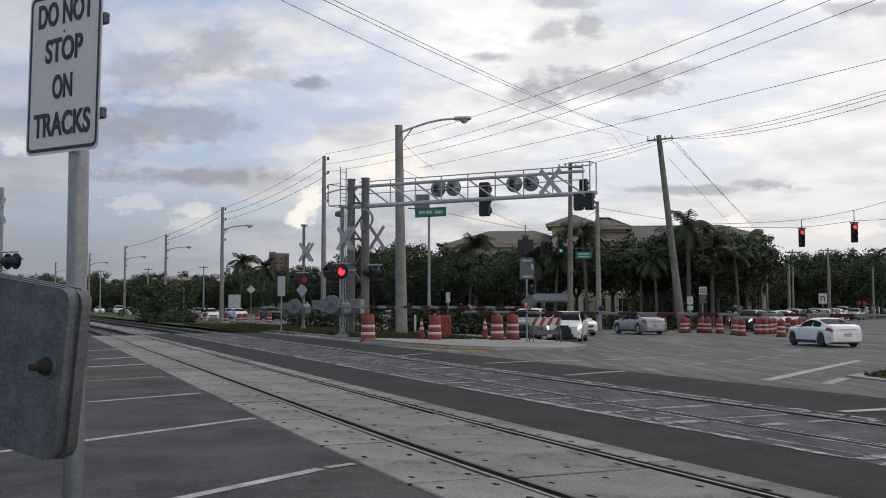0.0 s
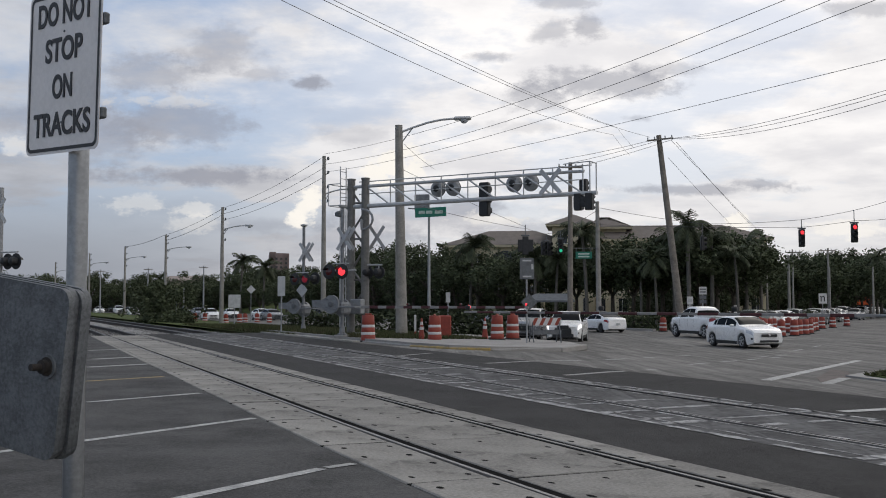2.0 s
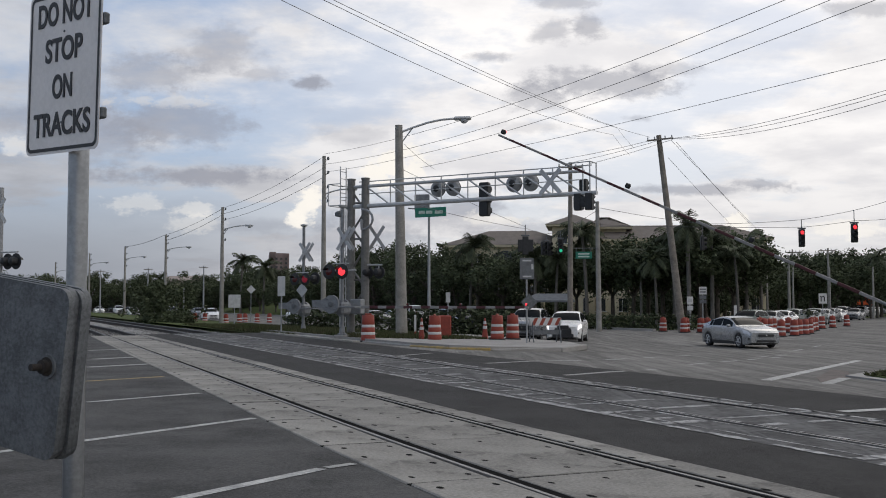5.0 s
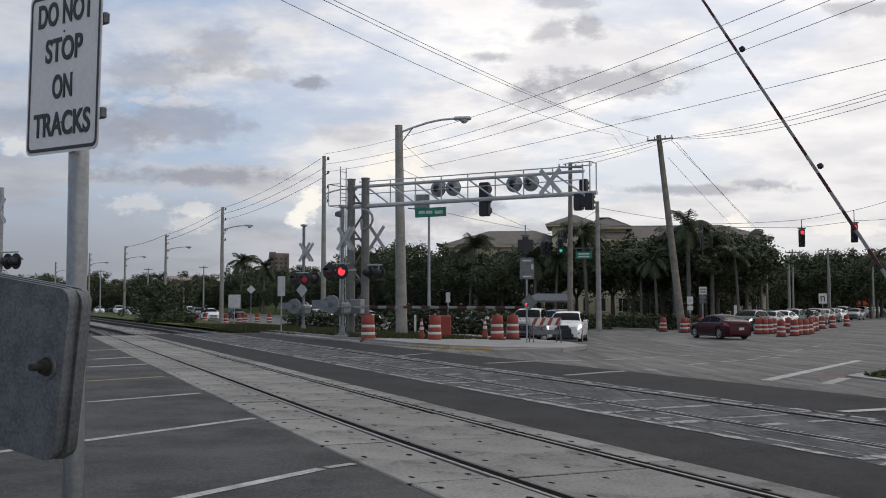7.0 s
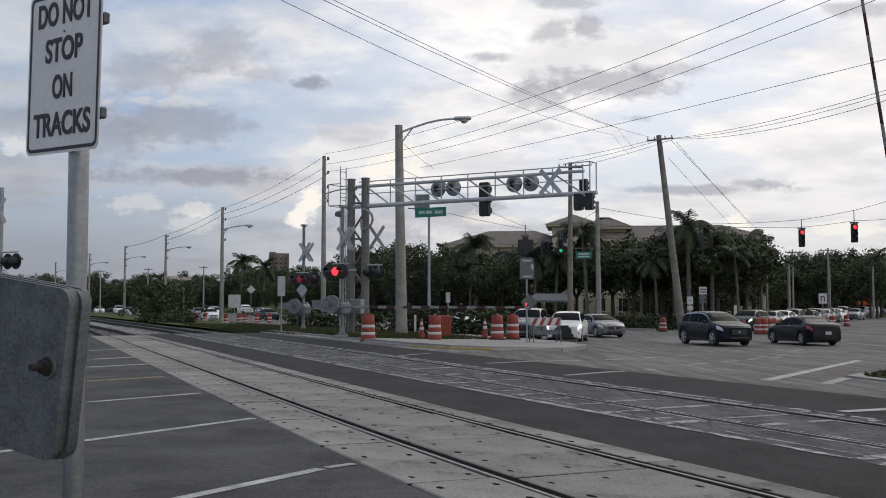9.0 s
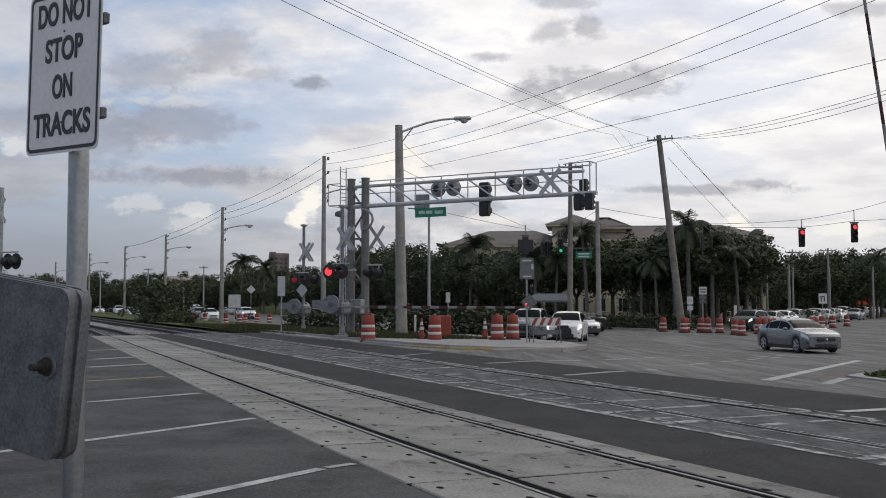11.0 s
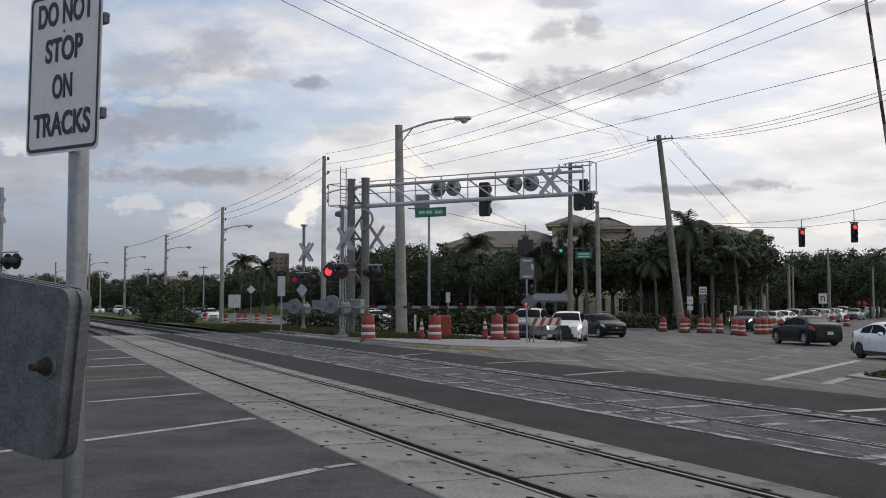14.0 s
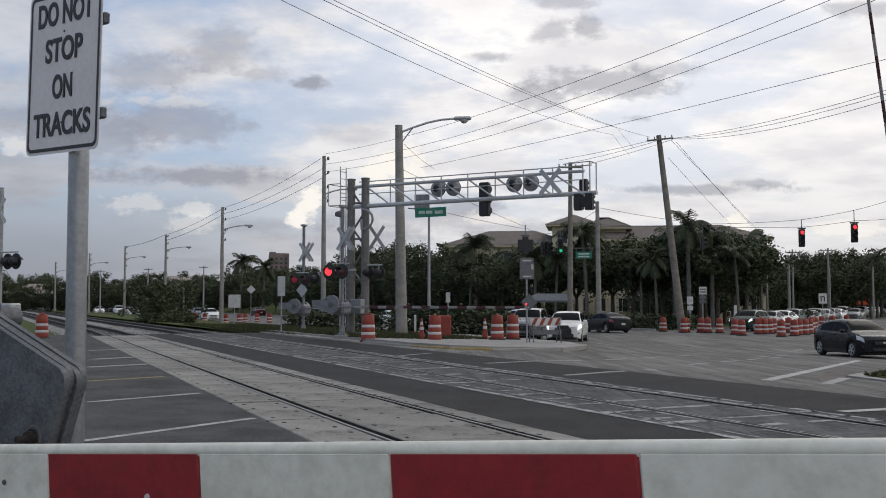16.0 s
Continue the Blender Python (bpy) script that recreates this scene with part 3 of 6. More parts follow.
def rounded(w, h, r, k=5):
    pts = []
    for cx, cy, a0 in ((w / 2 - r, h / 2 - r, 0), (-w / 2 + r, h / 2 - r, 90), (-w / 2 + r, -h / 2 + r, 180), (w / 2 - r, -h / 2 + r, 270)):
        pts += [(cx + r * math.cos(radians(a0 + 90 * i / k)), cy + r * math.sin(radians(a0 + 90 * i / k))) for i in range(k + 1)]
    return pts


def make_stop_sign():
    t = thing("road_sign", "white rectangular warning sign on a round aluminium pole", "road sign", pose(-1.676, 4.77, -0.004))
    part("pole", Shape().tube((0, 0, 0), (0, 0, 3.1), 0.046, 0.046, 24).lathe((0, 0, 0), (0, 0, 1), [(0, 0.09), (0.03, 0.09), (0.05, 0.055)], 20), POLE_NEAR, t)
    w, h = 0.61, 0.76
    m = pose(-0.064, -0.045, 2.503, 90, 0, -39.3) @ Matrix.Rotation(radians(-1.6), 4, "Z")
    plate = part("plate", Shape().prism(rounded(w, h, 0.04), -0.003, 0.0), SIGNFACE, t, m=m)
    ring = Shape()
    a, b = rounded(w - 0.024, h - 0.024, 0.034), rounded(w - 0.056, h - 0.056, 0.024)
    k = len(a)
    ring.add([(x, y, 0.0012) for x, y in a] + [(x, y, 0.0012) for x, y in b], [(i, (i + 1) % k, k + (i + 1) % k, k + i) for i in range(k)])
    part("border", ring, BLACK, plate)
    for i, words in enumerate(("DO NOT", "STOP", "ON", "TRACKS")):
        me = text_mesh(words, 0.148, BLACK)
        xs = [v.co.x for v in me.vertices]
        want = (0.455, 0.31, 0.165, 0.475)[i]
        k = want / (max(xs) - min(xs))
        part("lettering", me, BLACK, plate, "black capital letters", m=Matrix.Translation((0.0, 0.266 - 0.172 * i, 0.002)) @ Matrix.Diagonal((k, 1.02, 1, 1)))
    for z in (0.2, -0.22):
        part("bracket", Shape().box((0.0, z, -0.02), (0.63, 0.05, 0.03), 0.006), GALV, plate)
        for x in (0.0,):
            part("rivet", Shape().lathe((x, z - 0.02, 0.0), (0, 0, 1), [(0, 0.006), (0.003, 0.005), (0.004, 0.003)], 10), DARKSTEEL, plate)


ARM_Z, ARM_ROWS = 1.033, [(0, -7.5), (15.1, -7.5), (15.3, -6.8), (15.5, -5.2), (15.7, -2.2), (15.8, -0.3), (15.9, 1.9), (16.0, 4.3)]
WEIGHT_ROWS = [(0, 0), (15.0, 0), (15.2, 0.5), (15.3, 1.0), (15.4, 1.8), (15.5, 2.8), (15.6, 4.1), (15.7, 5.8), (15.8, 8.2), (15.9, 11.0), (16.0, 14.0)]


def make_near_gate():
    """Local x points along the footpath arm, y along the road."""
    g = thing("crossing_gate", "galvanised crossing gate with footpath arm and counterweight", "crossing gate", pose(-1.47, 2.41, 0, 0, 0, -32))
    part("mast", Shape().tube((-0.25, 0.15, 0), (-0.25, 0.15, 2.6), 0.06, 0.06, 20).lathe((-0.25, 0.15, 0), (0, 0, 1), [(0, 0.2), (0.04, 0.2), (0.3, 0.11), (0.5, 0.065)], 16), GALV, g)
    part("gate_box", Shape().box((-0.28, 0.13, 1.0), (0.4, 0.5, 0.55), 0.03), GALV, g)
    arm = part("gate_arm", Shape().tube((-0.1, 0, -0.02), (0.3, 0, -0.02), 0.03), GALV, g, m=pose(0, 0.075, ARM_Z))
    lip, L = 0.012, 0.406
    start = 1.604 - 2 * L
    for i in range(-1, 9):
        x0, x1 = start + i * L, start + (i + 1) * L
        red = i % 2 == 0
        x0 = max(x0, 0.2)
        part("stripe", Shape().box(((x0 + x1) / 2, 0, -0.01), (x1 - x0, 0.026, 0.118), 0.004), GATERED if red else GATEWHITE, arm)
    part("edge_trim", Shape().tube((0.2, 0, 0.051), (start + 9 * L, 0, 0.051), 0.0135, None, 10).tube((0.2, 0, -0.075), (start + 9 * L, 0, -0.075), 0.0165, None, 10), GATEWHITE, arm, "white rounded edge")
    rng = random.Random(2)
    for x, z in ((start - 0.33 * L, -0.01), (start + 0.68 * L, -0.03)):
        part("bolt", Shape().lathe((x, -0.013, z), (0, -1, 0), [(0, 0.006), (0.003, 0.005)], 8), DARKSTEEL if x < start else WHITE, arm)
    # counterweight of the road arm, a stack of steel plates on its own pivot
    cw = part("counterweight_arm", Shape().box((-0.35, 0.30, 0.02), (0.8, 0.03, 0.08), 0.01).tube((0, 0.05, 0), (0, 0.4, 0), 0.03), GALV, g, m=pose(-0.16, 0.27, 1.39))
    wx, wz, w, h = 0.456, -0.087, 0.55, 0.388
    lean = Euler((0, radians(7.4), 0)).to_matrix()
    for j in range(4):
        out = rounded(w, h, 0.035, 4)
        sh = Shape().prism(out, -0.0075, 0.0075)
        sh.v = [tuple(lean @ Vector((x, -z, y))) for x, y, z in sh.v]
        plate = part("weight_plate", sh, GALV, cw, "mottled galvanised steel plate", m=pose(wx + (0.0, -0.006, 0.003, -0.002)[j], 0.0 + j * 0.0162, wz + (0, 0.003, -0.002, 0.002)[j]))
        if j == 0:
            b = lean @ Vector((0.225, 0, 0.015))
            bolt = Shape().lathe((b.x, -0.008, b.z), (0, -1, 0), [(0, 0.022), (0.006, 0.022), (0.007, 0.016), (0.018, 0.016), (0.02, 0.008), (0.045, 0.008)], 14)
            part("bolt", bolt, RUST_SHADED, plate, "rusty bolt and nut")
            part("washer", Shape().lathe((b.x, -0.0078, b.z), (0, -1, 0), [(0, 0.029), (0.004, 0.028)], 18), DARKSTEEL, plate, "dull zinc washer")
    return g, arm, cw


# ---------------------------------------------------------------- far crossing signals
def blade(sh, c, ln, w, ang, axis_y=-1.0, th=0.02):
    m = Euler((0, radians(ang), 0)).to_matrix()
    sh.box(c, (ln, th, w), 0.004, m)


def flasher(parent, x, y, z, r=0.305, front=-1, lit=False):
    """Round black target with a red lens and a hood; front -1 faces local -y."""
    u = part("flasher", Shape().lathe((x, y, z), (0, front, 0), [(0, r * 0.5), (0.01, r), (0.03, r), (0.034, r * 0.96)], 22).lathe((x, y - front * 0.0, z), (0, -front, 0), [(0, 0.16), (0.12, 0.17), (0.24, 0.12), (0.27, 0.05)], 16), BLACK, parent, "black round signal target")
    part("lens", Shape().lathe((x, y + front * 0.034, z), (0, front, 0), [(0, 0.155), (0.015, 0.15), (0.035, 0.09)], 18), LAMP_DIM, u, "dark red lens")
    hood = Shape()
    k = 12
    a = [radians(20 + 140 * i / k) for i in range(k + 1)]
    hood.add([(x + 0.17 * math.cos(q), y + front * (0.03 + d), z + 0.17 * math.sin(q)) for d in (0, 0.2) for q in a], [(i, i + 1, k + 2 + i, k + 1 + i) for i in range(k)])
    part("hood", hood, BLACK, u)
    return u


def make_gate_mast(x, y, z, scale_lights, arm_len, label, arm_ang=0.0):
    """Gate on a mast: local x along the arm, local -y towards the eye."""
    g = thing("crossing_gate", label, "crossing gate", pose(x, y, z, 0, 0, -32), "gates of the crossing")
    part("foundation", Shape().box((0, 0, -0.16), (0.5, 0.5, 0.40), 0.03), CONCRETE, g)
    part("mast", Shape().tube((0, 0, 0.1), (0, 0, 5.15), 0.075, 0.07, 16).lathe((0, 0, 0), (0, 0, 1), [(0.02, 0.2), (0.07, 0.2), (0.10, 0.13), (0.38, 0.10)], 16), GATEGREY, g)
    cb = Shape()
    blade(cb, (0.16, -0.10, 3.9), 1.12, 0.15, 53)
    blade(cb, (0.16, -0.135, 3.9), 1.12, 0.15, -53)
    part("crossbuck", cb, BLADE, g, "white diagonal crossbuck blades")
    cb = Shape()
    blade(cb, (0.16, 0.10, 3.9), 1.12, 0.15, 53)
    blade(cb, (0.16, 0.135, 3.9), 1.12, 0.15, -53)
    part("crossbuck", cb, BLADE, g, "white diagonal crossbuck blades")
    part("crossarm", Shape().tube((-0.75, -0.1, 2.62), (0.75, -0.1, 2.62), 0.03).tube((-0.4, -0.1, 2.9), (0.4, -0.1, 2.9), 0.025), ALU, g)
    part("bell", Shape().lathe((0, 0, 5.15), (0, 0, 1), [(0, 0.05), (0.03, 0.16), (0.1, 0.18), (0.14, 0.05)], 14), ALU, g)
    part("gate_box", Shape().box((0.02, 0.05, 1.10), (0.36, 0.55, 0.5), 0.08), GATEGREY, g, "pale grey gate mechanism box")
    for yy, zz in ((-0.34, 1.26), (0.42, 1.10)):
        lobe = [(-1.25, zz + 0.17), (-1.25, zz - 0.12), (-0.72, zz - 0.14)] + [(-0.28 + 0.38 * math.cos(radians(a)), zz + 0.38 * math.sin(radians(a))) for a in range(225, 496, 30)] + [(-0.72, zz + 0.17)]
        sh = Shape().prism(lobe, -0.05, 0.05)
        sh.v = [(x, yy - z, y) for x, y, z in sh.v]
        w8 = part("weight", sh, GATEGREY, g, "pale grey lobed counterweight")
        part("hub", Shape().lathe((-0.28, yy - 0.05, zz), (0, -1, 0), [(0, 0.12), (0.04, 0.11), (0.05, 0.05)], 14), GALV, w8)
        for bx, bz in ((-0.45, 0.2), (-0.1, -0.2), (-0.5, -0.12)):
            part("bolt", Shape().lathe((bx, yy - 0.05, zz + bz), (0, -1, 0), [(0, 0.03), (0.03, 0.025)], 8), DARKSTEEL, w8)
    arm = part("gate_arm", Shape().box((0.45, -0.34, 0), (0.8, 0.04, 0.07), 0.015).box((0.45, 0.34, 0), (0.8, 0.04, 0.07), 0.015).box((0.85, 0, 0), (0.08, 0.7, 0.06), 0.01), GATEGREY, g, m=pose(0, 0, 1.15, 0, -arm_ang, 0))
    add_stripes(arm, 0.95, arm_len)
    return g, arm


def add_stripes(arm, x0, x1, y=0.0, w=0.115):
    k = 0
    x = x0
    while x < x1 - 0.05:
        e = min(x + 0.406, x1)
        taper = w * (1 - 0.3 * (x - x0) / (x1 - x0))
        # the darkened stripe colours hold the shade of the backlit side
        part("stripe", Shape().box(((x + e) / 2, y, 0), (e - x, 0.05, taper), 0.008), GATERED_BACKLIT if k % 2 else GATEWHITE_BACKLIT, arm)
        x, k = e, k + 1
    for q in (0.99, 0.62, 0.30):
        xx = x0 + (x1 - x0) * q
        lamp = part("arm_lamp", Shape().box((xx, y, 0.10), (0.10, 0.09, 0.10), 0.02), BLACK, arm)
        part("lens", Shape().lathe((xx, y - 0.045, 0.11), (0, -1, 0), [(0, 0.045), (0.02, 0.04)], 10), LAMP_RED if q > 0.95 else LAMP_DIM, lamp, "red arm lamp")


def lamp_glow(g, xa, xb, y, z, lamp=LAMP_RED):
    return part("lit_lamp", Shape().lathe((0, 0, 0), (0, -1, 0), [(0, 0.17), (0.03, 0.16), (0.045, 0.10)], 20), lamp, g, "glowing red lamp of the flashing pair", m=pose(xb, y, z))


def make_gantry():
    """Cantilever signal bridge: local x along the arm, z up."""
    g = thing("signal_gantry", "grey steel cantilever signal bridge over the road", "signal gantry", pose(-3.83, 43.4, 0.17, 0, 0, -31))
    for x in (0.0, 0.72):
        part("foundation", Shape().box((x, 0, -0.2), (0.6, 0.9, 0.5), 0.03), CONCRETE, g)
        part("mast", Shape().tube((x, 0, 0), (x, 0, 6.42), 0.17, 0.165, 20).lathe((x, 0, 6.42), (0, 0, 1), [(0, 0.19), (0.05, 0.19), (0.07, 0.05)], 16).box((x, 0, 0.04), (0.62, 0.62, 0.06), 0.01), MASTSTEEL, g)
    br = Shape()
    for z0, z1 in ((0.9, 1.9), (2.6, 3.6), (4.2, 5.1)):
        br.tube((0, 0, z0), (0.72, 0, z1), 0.045).tube((0, 0, z1 + 0.35), (0.72, 0, z1 + 0.35), 0.045)
        br.tube((0.72, 0, z1 + 0.0), (0, 0, z1 + 0.9), 0.045)
    part("bracing", br, MASTSTEEL, g)
    L, b, t = 11.0, 5.30, 6.12
    for y in (0.0,):
        part("chord", Shape().tube((-0.25, y, b), (L, y, b), 0.09, 0.08, 12), ALU, g)
        part("chord", Shape().tube((0.0, y, t), (L - 0.5, y, t), 0.068, 0.058, 12), ALU, g)
        rail = Shape().tube((0.4, y, t + 0.2), (L - 0.2, y, t + 0.2), 0.022)
        n = 8
        for i in range(n + 1):
            x = 0.75 + i * (L - 1.3) / n
            rail.tube((x, y, b), (x, y, t + 0.2), 0.024)
        rail.tube((0.4, y, (b + t) / 2 + 0.1), (L - 0.6, y, (b + t) / 2 + 0.1), 0.02)
        part("handrail", rail, ALU, g)
        for i in range(n):
            x = 0.75 + i * (L - 1.3) / n
            part("diagonal", Shape().tube((x, y, t), (x + (L - 1.3) / n, y, b), 0.035), ALU, g)
    part("end_rail", Shape().tube((L - 0.15, -0.3, b), (L - 0.15, -0.3, t + 0.3), 0.025).tube((L - 0.15, 0.3, b), (L - 0.15, 0.3, t + 0.3), 0.025).tube((L - 0.15, -0.3, t + 0.3), (L - 0.15, 0.3, t + 0.3), 0.025).tube((L - 1.3, -0.05, t + 0.3), (L - 0.15, -0.3, t + 0.3), 0.02), ALU, g)
    walk_way = Shape()
    for i in range(36):
        walk_way.box((0.4 + i * 0.29, 0.36, b + 0.03), (0.24, 0.56, 0.03))
    part("walkway", walk_way, ALU, g)
    lad = Shape()
    for y in (-0.2, 0.2):
        lad.tube((-0.42, y, 0.3), (-0.42, y, 7.0), 0.024)
    for i in range(22):
        lad.tube((-0.42, -0.2, 0.5 + i * 0.3), (-0.42, 0.2, 0.5 + i * 0.3), 0.016)
    for k in range(4):
        lad.tube((-0.42, -0.2, 1.2 + k * 1.5), (-0.1, -0.1, 1.2 + k * 1.5), 0.016)
    part("ladder", lad, ALU, g)
    cage = Shape()
    for z in (5.35, 6.25):
        cage.tube((-0.25, -0.45, z), (-0.85, -0.45, z), 0.02).tube((-0.85, -0.45, z), (-0.85, 0.45, z), 0.02).tube((-0.85, 0.45, z), (-0.25, 0.45, z), 0.02)
    cage.tube((-0.85, -0.45, 5.35), (-0.85, -0.45, 6.25), 0.02)
    part("platform_rail", cage, ALU, g)
    pipe = [Vector((0.75 + 0.55 * math.sin(a) * 1.0, -0.3, 4.72 + 0.42 * math.cos(a))) for a in [i * math.pi / 8 for i in range(0, 9)]]
    part("conduit", Shape().pipe([Vector((0.75, -0.3, 5.14))] + pipe + [Vector((0.72, -0.3, 4.72)), Vector((0.72, -0.2, 4.6))], 0.05, 8), POLEGREY, g)
    # signal heads seen from behind
    for x in (4.10, 4.80, 7.50, 8.21):
        u = flasher(g, x, 0.25, b + 0.55, 0.33, 1)
        part("arm", Shape().tube((x, 0.2, b + 0.9), (x, 0.2, t), 0.03), ALU, u)
        part("bowl", Shape().lathe((x, 0.22, b + 0.55), (0, -1, 0), [(0, 0.33), (0.05, 0.31), (0.14, 0.2), (0.18, 0.08)], 20), POLEGREY, u, "grey domed back of a signal")
    cb = Shape()
    blade(cb, (9.19, -0.10, b + 0.5), 1.22, 0.17, 48)
    blade(cb, (9.19, -0.13, b + 0.5), 1.22, 0.17, -48)
    part("crossbuck", cb, BLADE, g, "white crossbuck seen from behind")
    # back-to-back flashers and crossbuck on the masts
    for zz in (4.0,):
        for x, y in ((1.10, 0.32),):
            cb = Shape()
            blade(cb, (x, y, zz), 1.18, 0.15, 52)
            blade(cb, (x, y - 0.035, zz), 1.18, 0.15, -52)
            part("crossbuck", cb, BLADE, g, "pale crossbuck blades")
    part("junction_box", Shape().box((0.55, -0.3, 1.15), (0.55, 0.3, 0.62), 0.03), POLEGREY, g)
    part("signal_bell", Shape().lathe((-0.42, -0.3, 5.0), (0, 0, 1), [(-0.12, 0.06), (-0.08, 0.17), (0.05, 0.17), (0.12, 0.08)], 14), DARKSTEEL, g)
    for x in (0.85, 1.40):
        flasher(g, x, 0.0, 2.55, 0.27, 1)
    part("lamp_arm", Shape().tube((0.7, -0.05, 2.85), (1.6, -0.05, 2.85), 0.03).tube((1.4, 0, 2.55), (1.4, 0, 2.85), 0.03), ALU, g)
    return g


def make_traffic_signal(x, y, z, rz, label, heads=1, back=True, plate=False, lit=None, drop=0.0, name="traffic_signal", tall=1.0):
    t = thing(name, label, "traffic signal", pose(x, y, z, 0, 0, rz), "traffic signals")
    for i in range(heads):
        ox = (i - (heads - 1) / 2) * 0.55
        hd = part("housing", Shape().box((ox, 0, 0), (0.36, 0.26, 1.08), 0.04), BLACK, t)
        for j, zz in enumerate((0.34, 0, -0.34)):
            on = lit == j
            part("visor", Shape().lathe((ox, -0.12, zz), (0, -1, 0), [(0, 0.14), (0.2, 0.14), (0.2, 0.13), (0.02, 0.125)], 14), BLACK, hd)
            part("lens", Shape().lathe((ox, -0.135, zz), (0, -1, 0), [(0, 0.125), (0.03, 0.11), (0.05, 0.05)], 14), (LAMP_RED if j == 0 else LAMP_GREEN) if on else BLACK, hd)
    if plate:
        part("backplate", Shape().box((0, 0.1, 0), (0.92, 0.02, 0.72), 0.03), BLACK, t)
    if tall != 1.0:
        t.scale = (1.0, 1.0, tall)
        t.matrix_basis = pose(x, y, z, 0, 0, rz) @ Matrix.Diagonal((1.15 if tall > 1 else 0.8, 1, tall, 1))
    if drop:
        part("hanger", Shape().tube((0, 0, 0.54), (0, 0, 0.54 + drop), 0.025).box((0, 0, 0.6), (0.5, 0.06, 0.1), 0.02), DARKSTEEL, t)
    return t


def make_light_pole(x, y, z, h, r, label, arm=None, material=CONCPOLE, lean=0.0, arms=0, name="street_lamp", cross=1.2):
    """arm: (reach along x, rise, start below the top) of a lamp bracket. arms: wooden crossarms."""
    t = thing(name, label, "street lamp" if arm else "utility pole", pose(x, y, z, 0, lean, 0), "poles along the roads")
    part("pole", Shape().tube((0, 0, -0.3), (0, 0, h), r, r * 0.62, 12), material, t)
    if arm:
        reach, rise, below = arm
        pts = [Vector((reach * q, 0, h - below + rise * math.sin(q * math.pi / 2))) for q in (0, 0.25, 0.5, 0.75, 1)]
        part("bracket", Shape().pipe(pts, 0.05, 8).tube((0, 0, h - below - 0.6), pts[1], 0.03), ALU, t)
        sgn = 1 if reach > 0 else -1
        e = pts[-1]
        hd = part("lamp_head", Shape().box((e.x + sgn * 0.35, 0, e.z), (0.8, 0.34, 0.16), 0.06), ALU, t)
        part("lens", Shape().lathe((e.x + sgn * 0.42, 0, e.z - 0.07), (0, 0, -1), [(0, 0.19), (0.08, 0.17), (0.15, 0.09)], 14), LUMINAIRE, hd)
    for k in range(arms):
        zz = h - 0.35 - k * 0.9
        c = part("crossarm", Shape().box((0, -r, zz), (cross, 0.1, 0.12), 0.015), WOODPOLE, t)
        for q in (-0.46, -0.2, 0.2, 0.46):
            part("insulator", Shape().lathe((cross * q, -r, zz + 0.06), (0, 0, 1), [(0, 0.03), (0.06, 0.05), (0.13, 0.045), (0.18, 0.02)], 8), POLEGREY, c)
    return t


def make_insulator_pole(x, y, z, h, r, label, arm=None, name="utility_pole"):
    t = make_light_pole(x, y, z, h, r, label, arm, CONCPOLE, 0, 0, name)
    for k in range(4):
        zz = h - 0.3 - k * 0.95
        part("insulator", Shape().tube((0, 0, zz), (0.28, 0, zz + 0.05), 0.03).lathe((0.28, 0, zz + 0.05), (0, 0, 1), [(0, 0.07), (0.1, 0.09), (0.2, 0.05)], 8), DARKSTEEL, t)
    return t


def wire(a, b, sag=0.4, r=0.018):
    a, b = Vector(a), Vector(b)
    k = 14
    pts = [a.lerp(b, i / k) - Vector((0, 0, sag * 4 * (i / k) * (1 - i / k))) for i in range(k + 1)]
    sh = Shape()
    side = (b - a).cross(Vector((0, 0, 1))).normalized() * r
    ring = (side, Vector((0, 0, r)), -side, Vector((0, 0, -r)))
    sh.add([p + o for p in pts for o in ring], [(4 * i + j, 4 * i + (j + 1) % 4, 4 * i + 4 + (j + 1) % 4, 4 * i + 4 + j) for i in range(k) for j in range(4)])
    return tagged(part("overhead_wire", sh, WIRE), "thin dark overhead wire between poles", "wire", "overhead wires")


# ---------------------------------------------------------------- road furniture
def make_barrel(m=None):
    t = thing("traffic_drum", "orange and white striped plastic traffic drum", "traffic drum", m, "traffic drums")
    zs = [(0.0, 0.30), (0.06, 0.30), (0.07, 0.275), (0.26, 0.27), (0.265, 0.265), (0.42, 0.26), (0.425, 0.255), (0.58, 0.25), (0.585, 0.245), (0.74, 0.24), (0.745, 0.235), (0.96, 0.225), (0.99, 0.20)]
    part("foot", Shape().lathe((0, 0, 0), (0, 0, 1), [(0, 0.36), (0.05, 0.35), (0.07, 0.28)], 16), RUBBER, t)
    bands = [(0.05, 0.28, ORANGE), (0.28, 0.38, WHITE), (0.38, 0.56, ORANGE), (0.56, 0.66, WHITE), (0.66, 1.02, ORANGE)]
    for z0, z1, mt in bands:
        r0, r1 = 0.285 - 0.06 * z0, 0.285 - 0.06 * z1
        part("band", Shape().lathe((0, 0, 0), (0, 0, 1), [(z0, r0 - 0.008), (z0 + 0.015, r0), (z1 - 0.015, r1), (z1, r1 - 0.008)], 18), mt, t)
    part("handle", Shape().box((0, 0, 1.05), (0.26, 0.05, 0.07), 0.02), ORANGE, t)
    return t


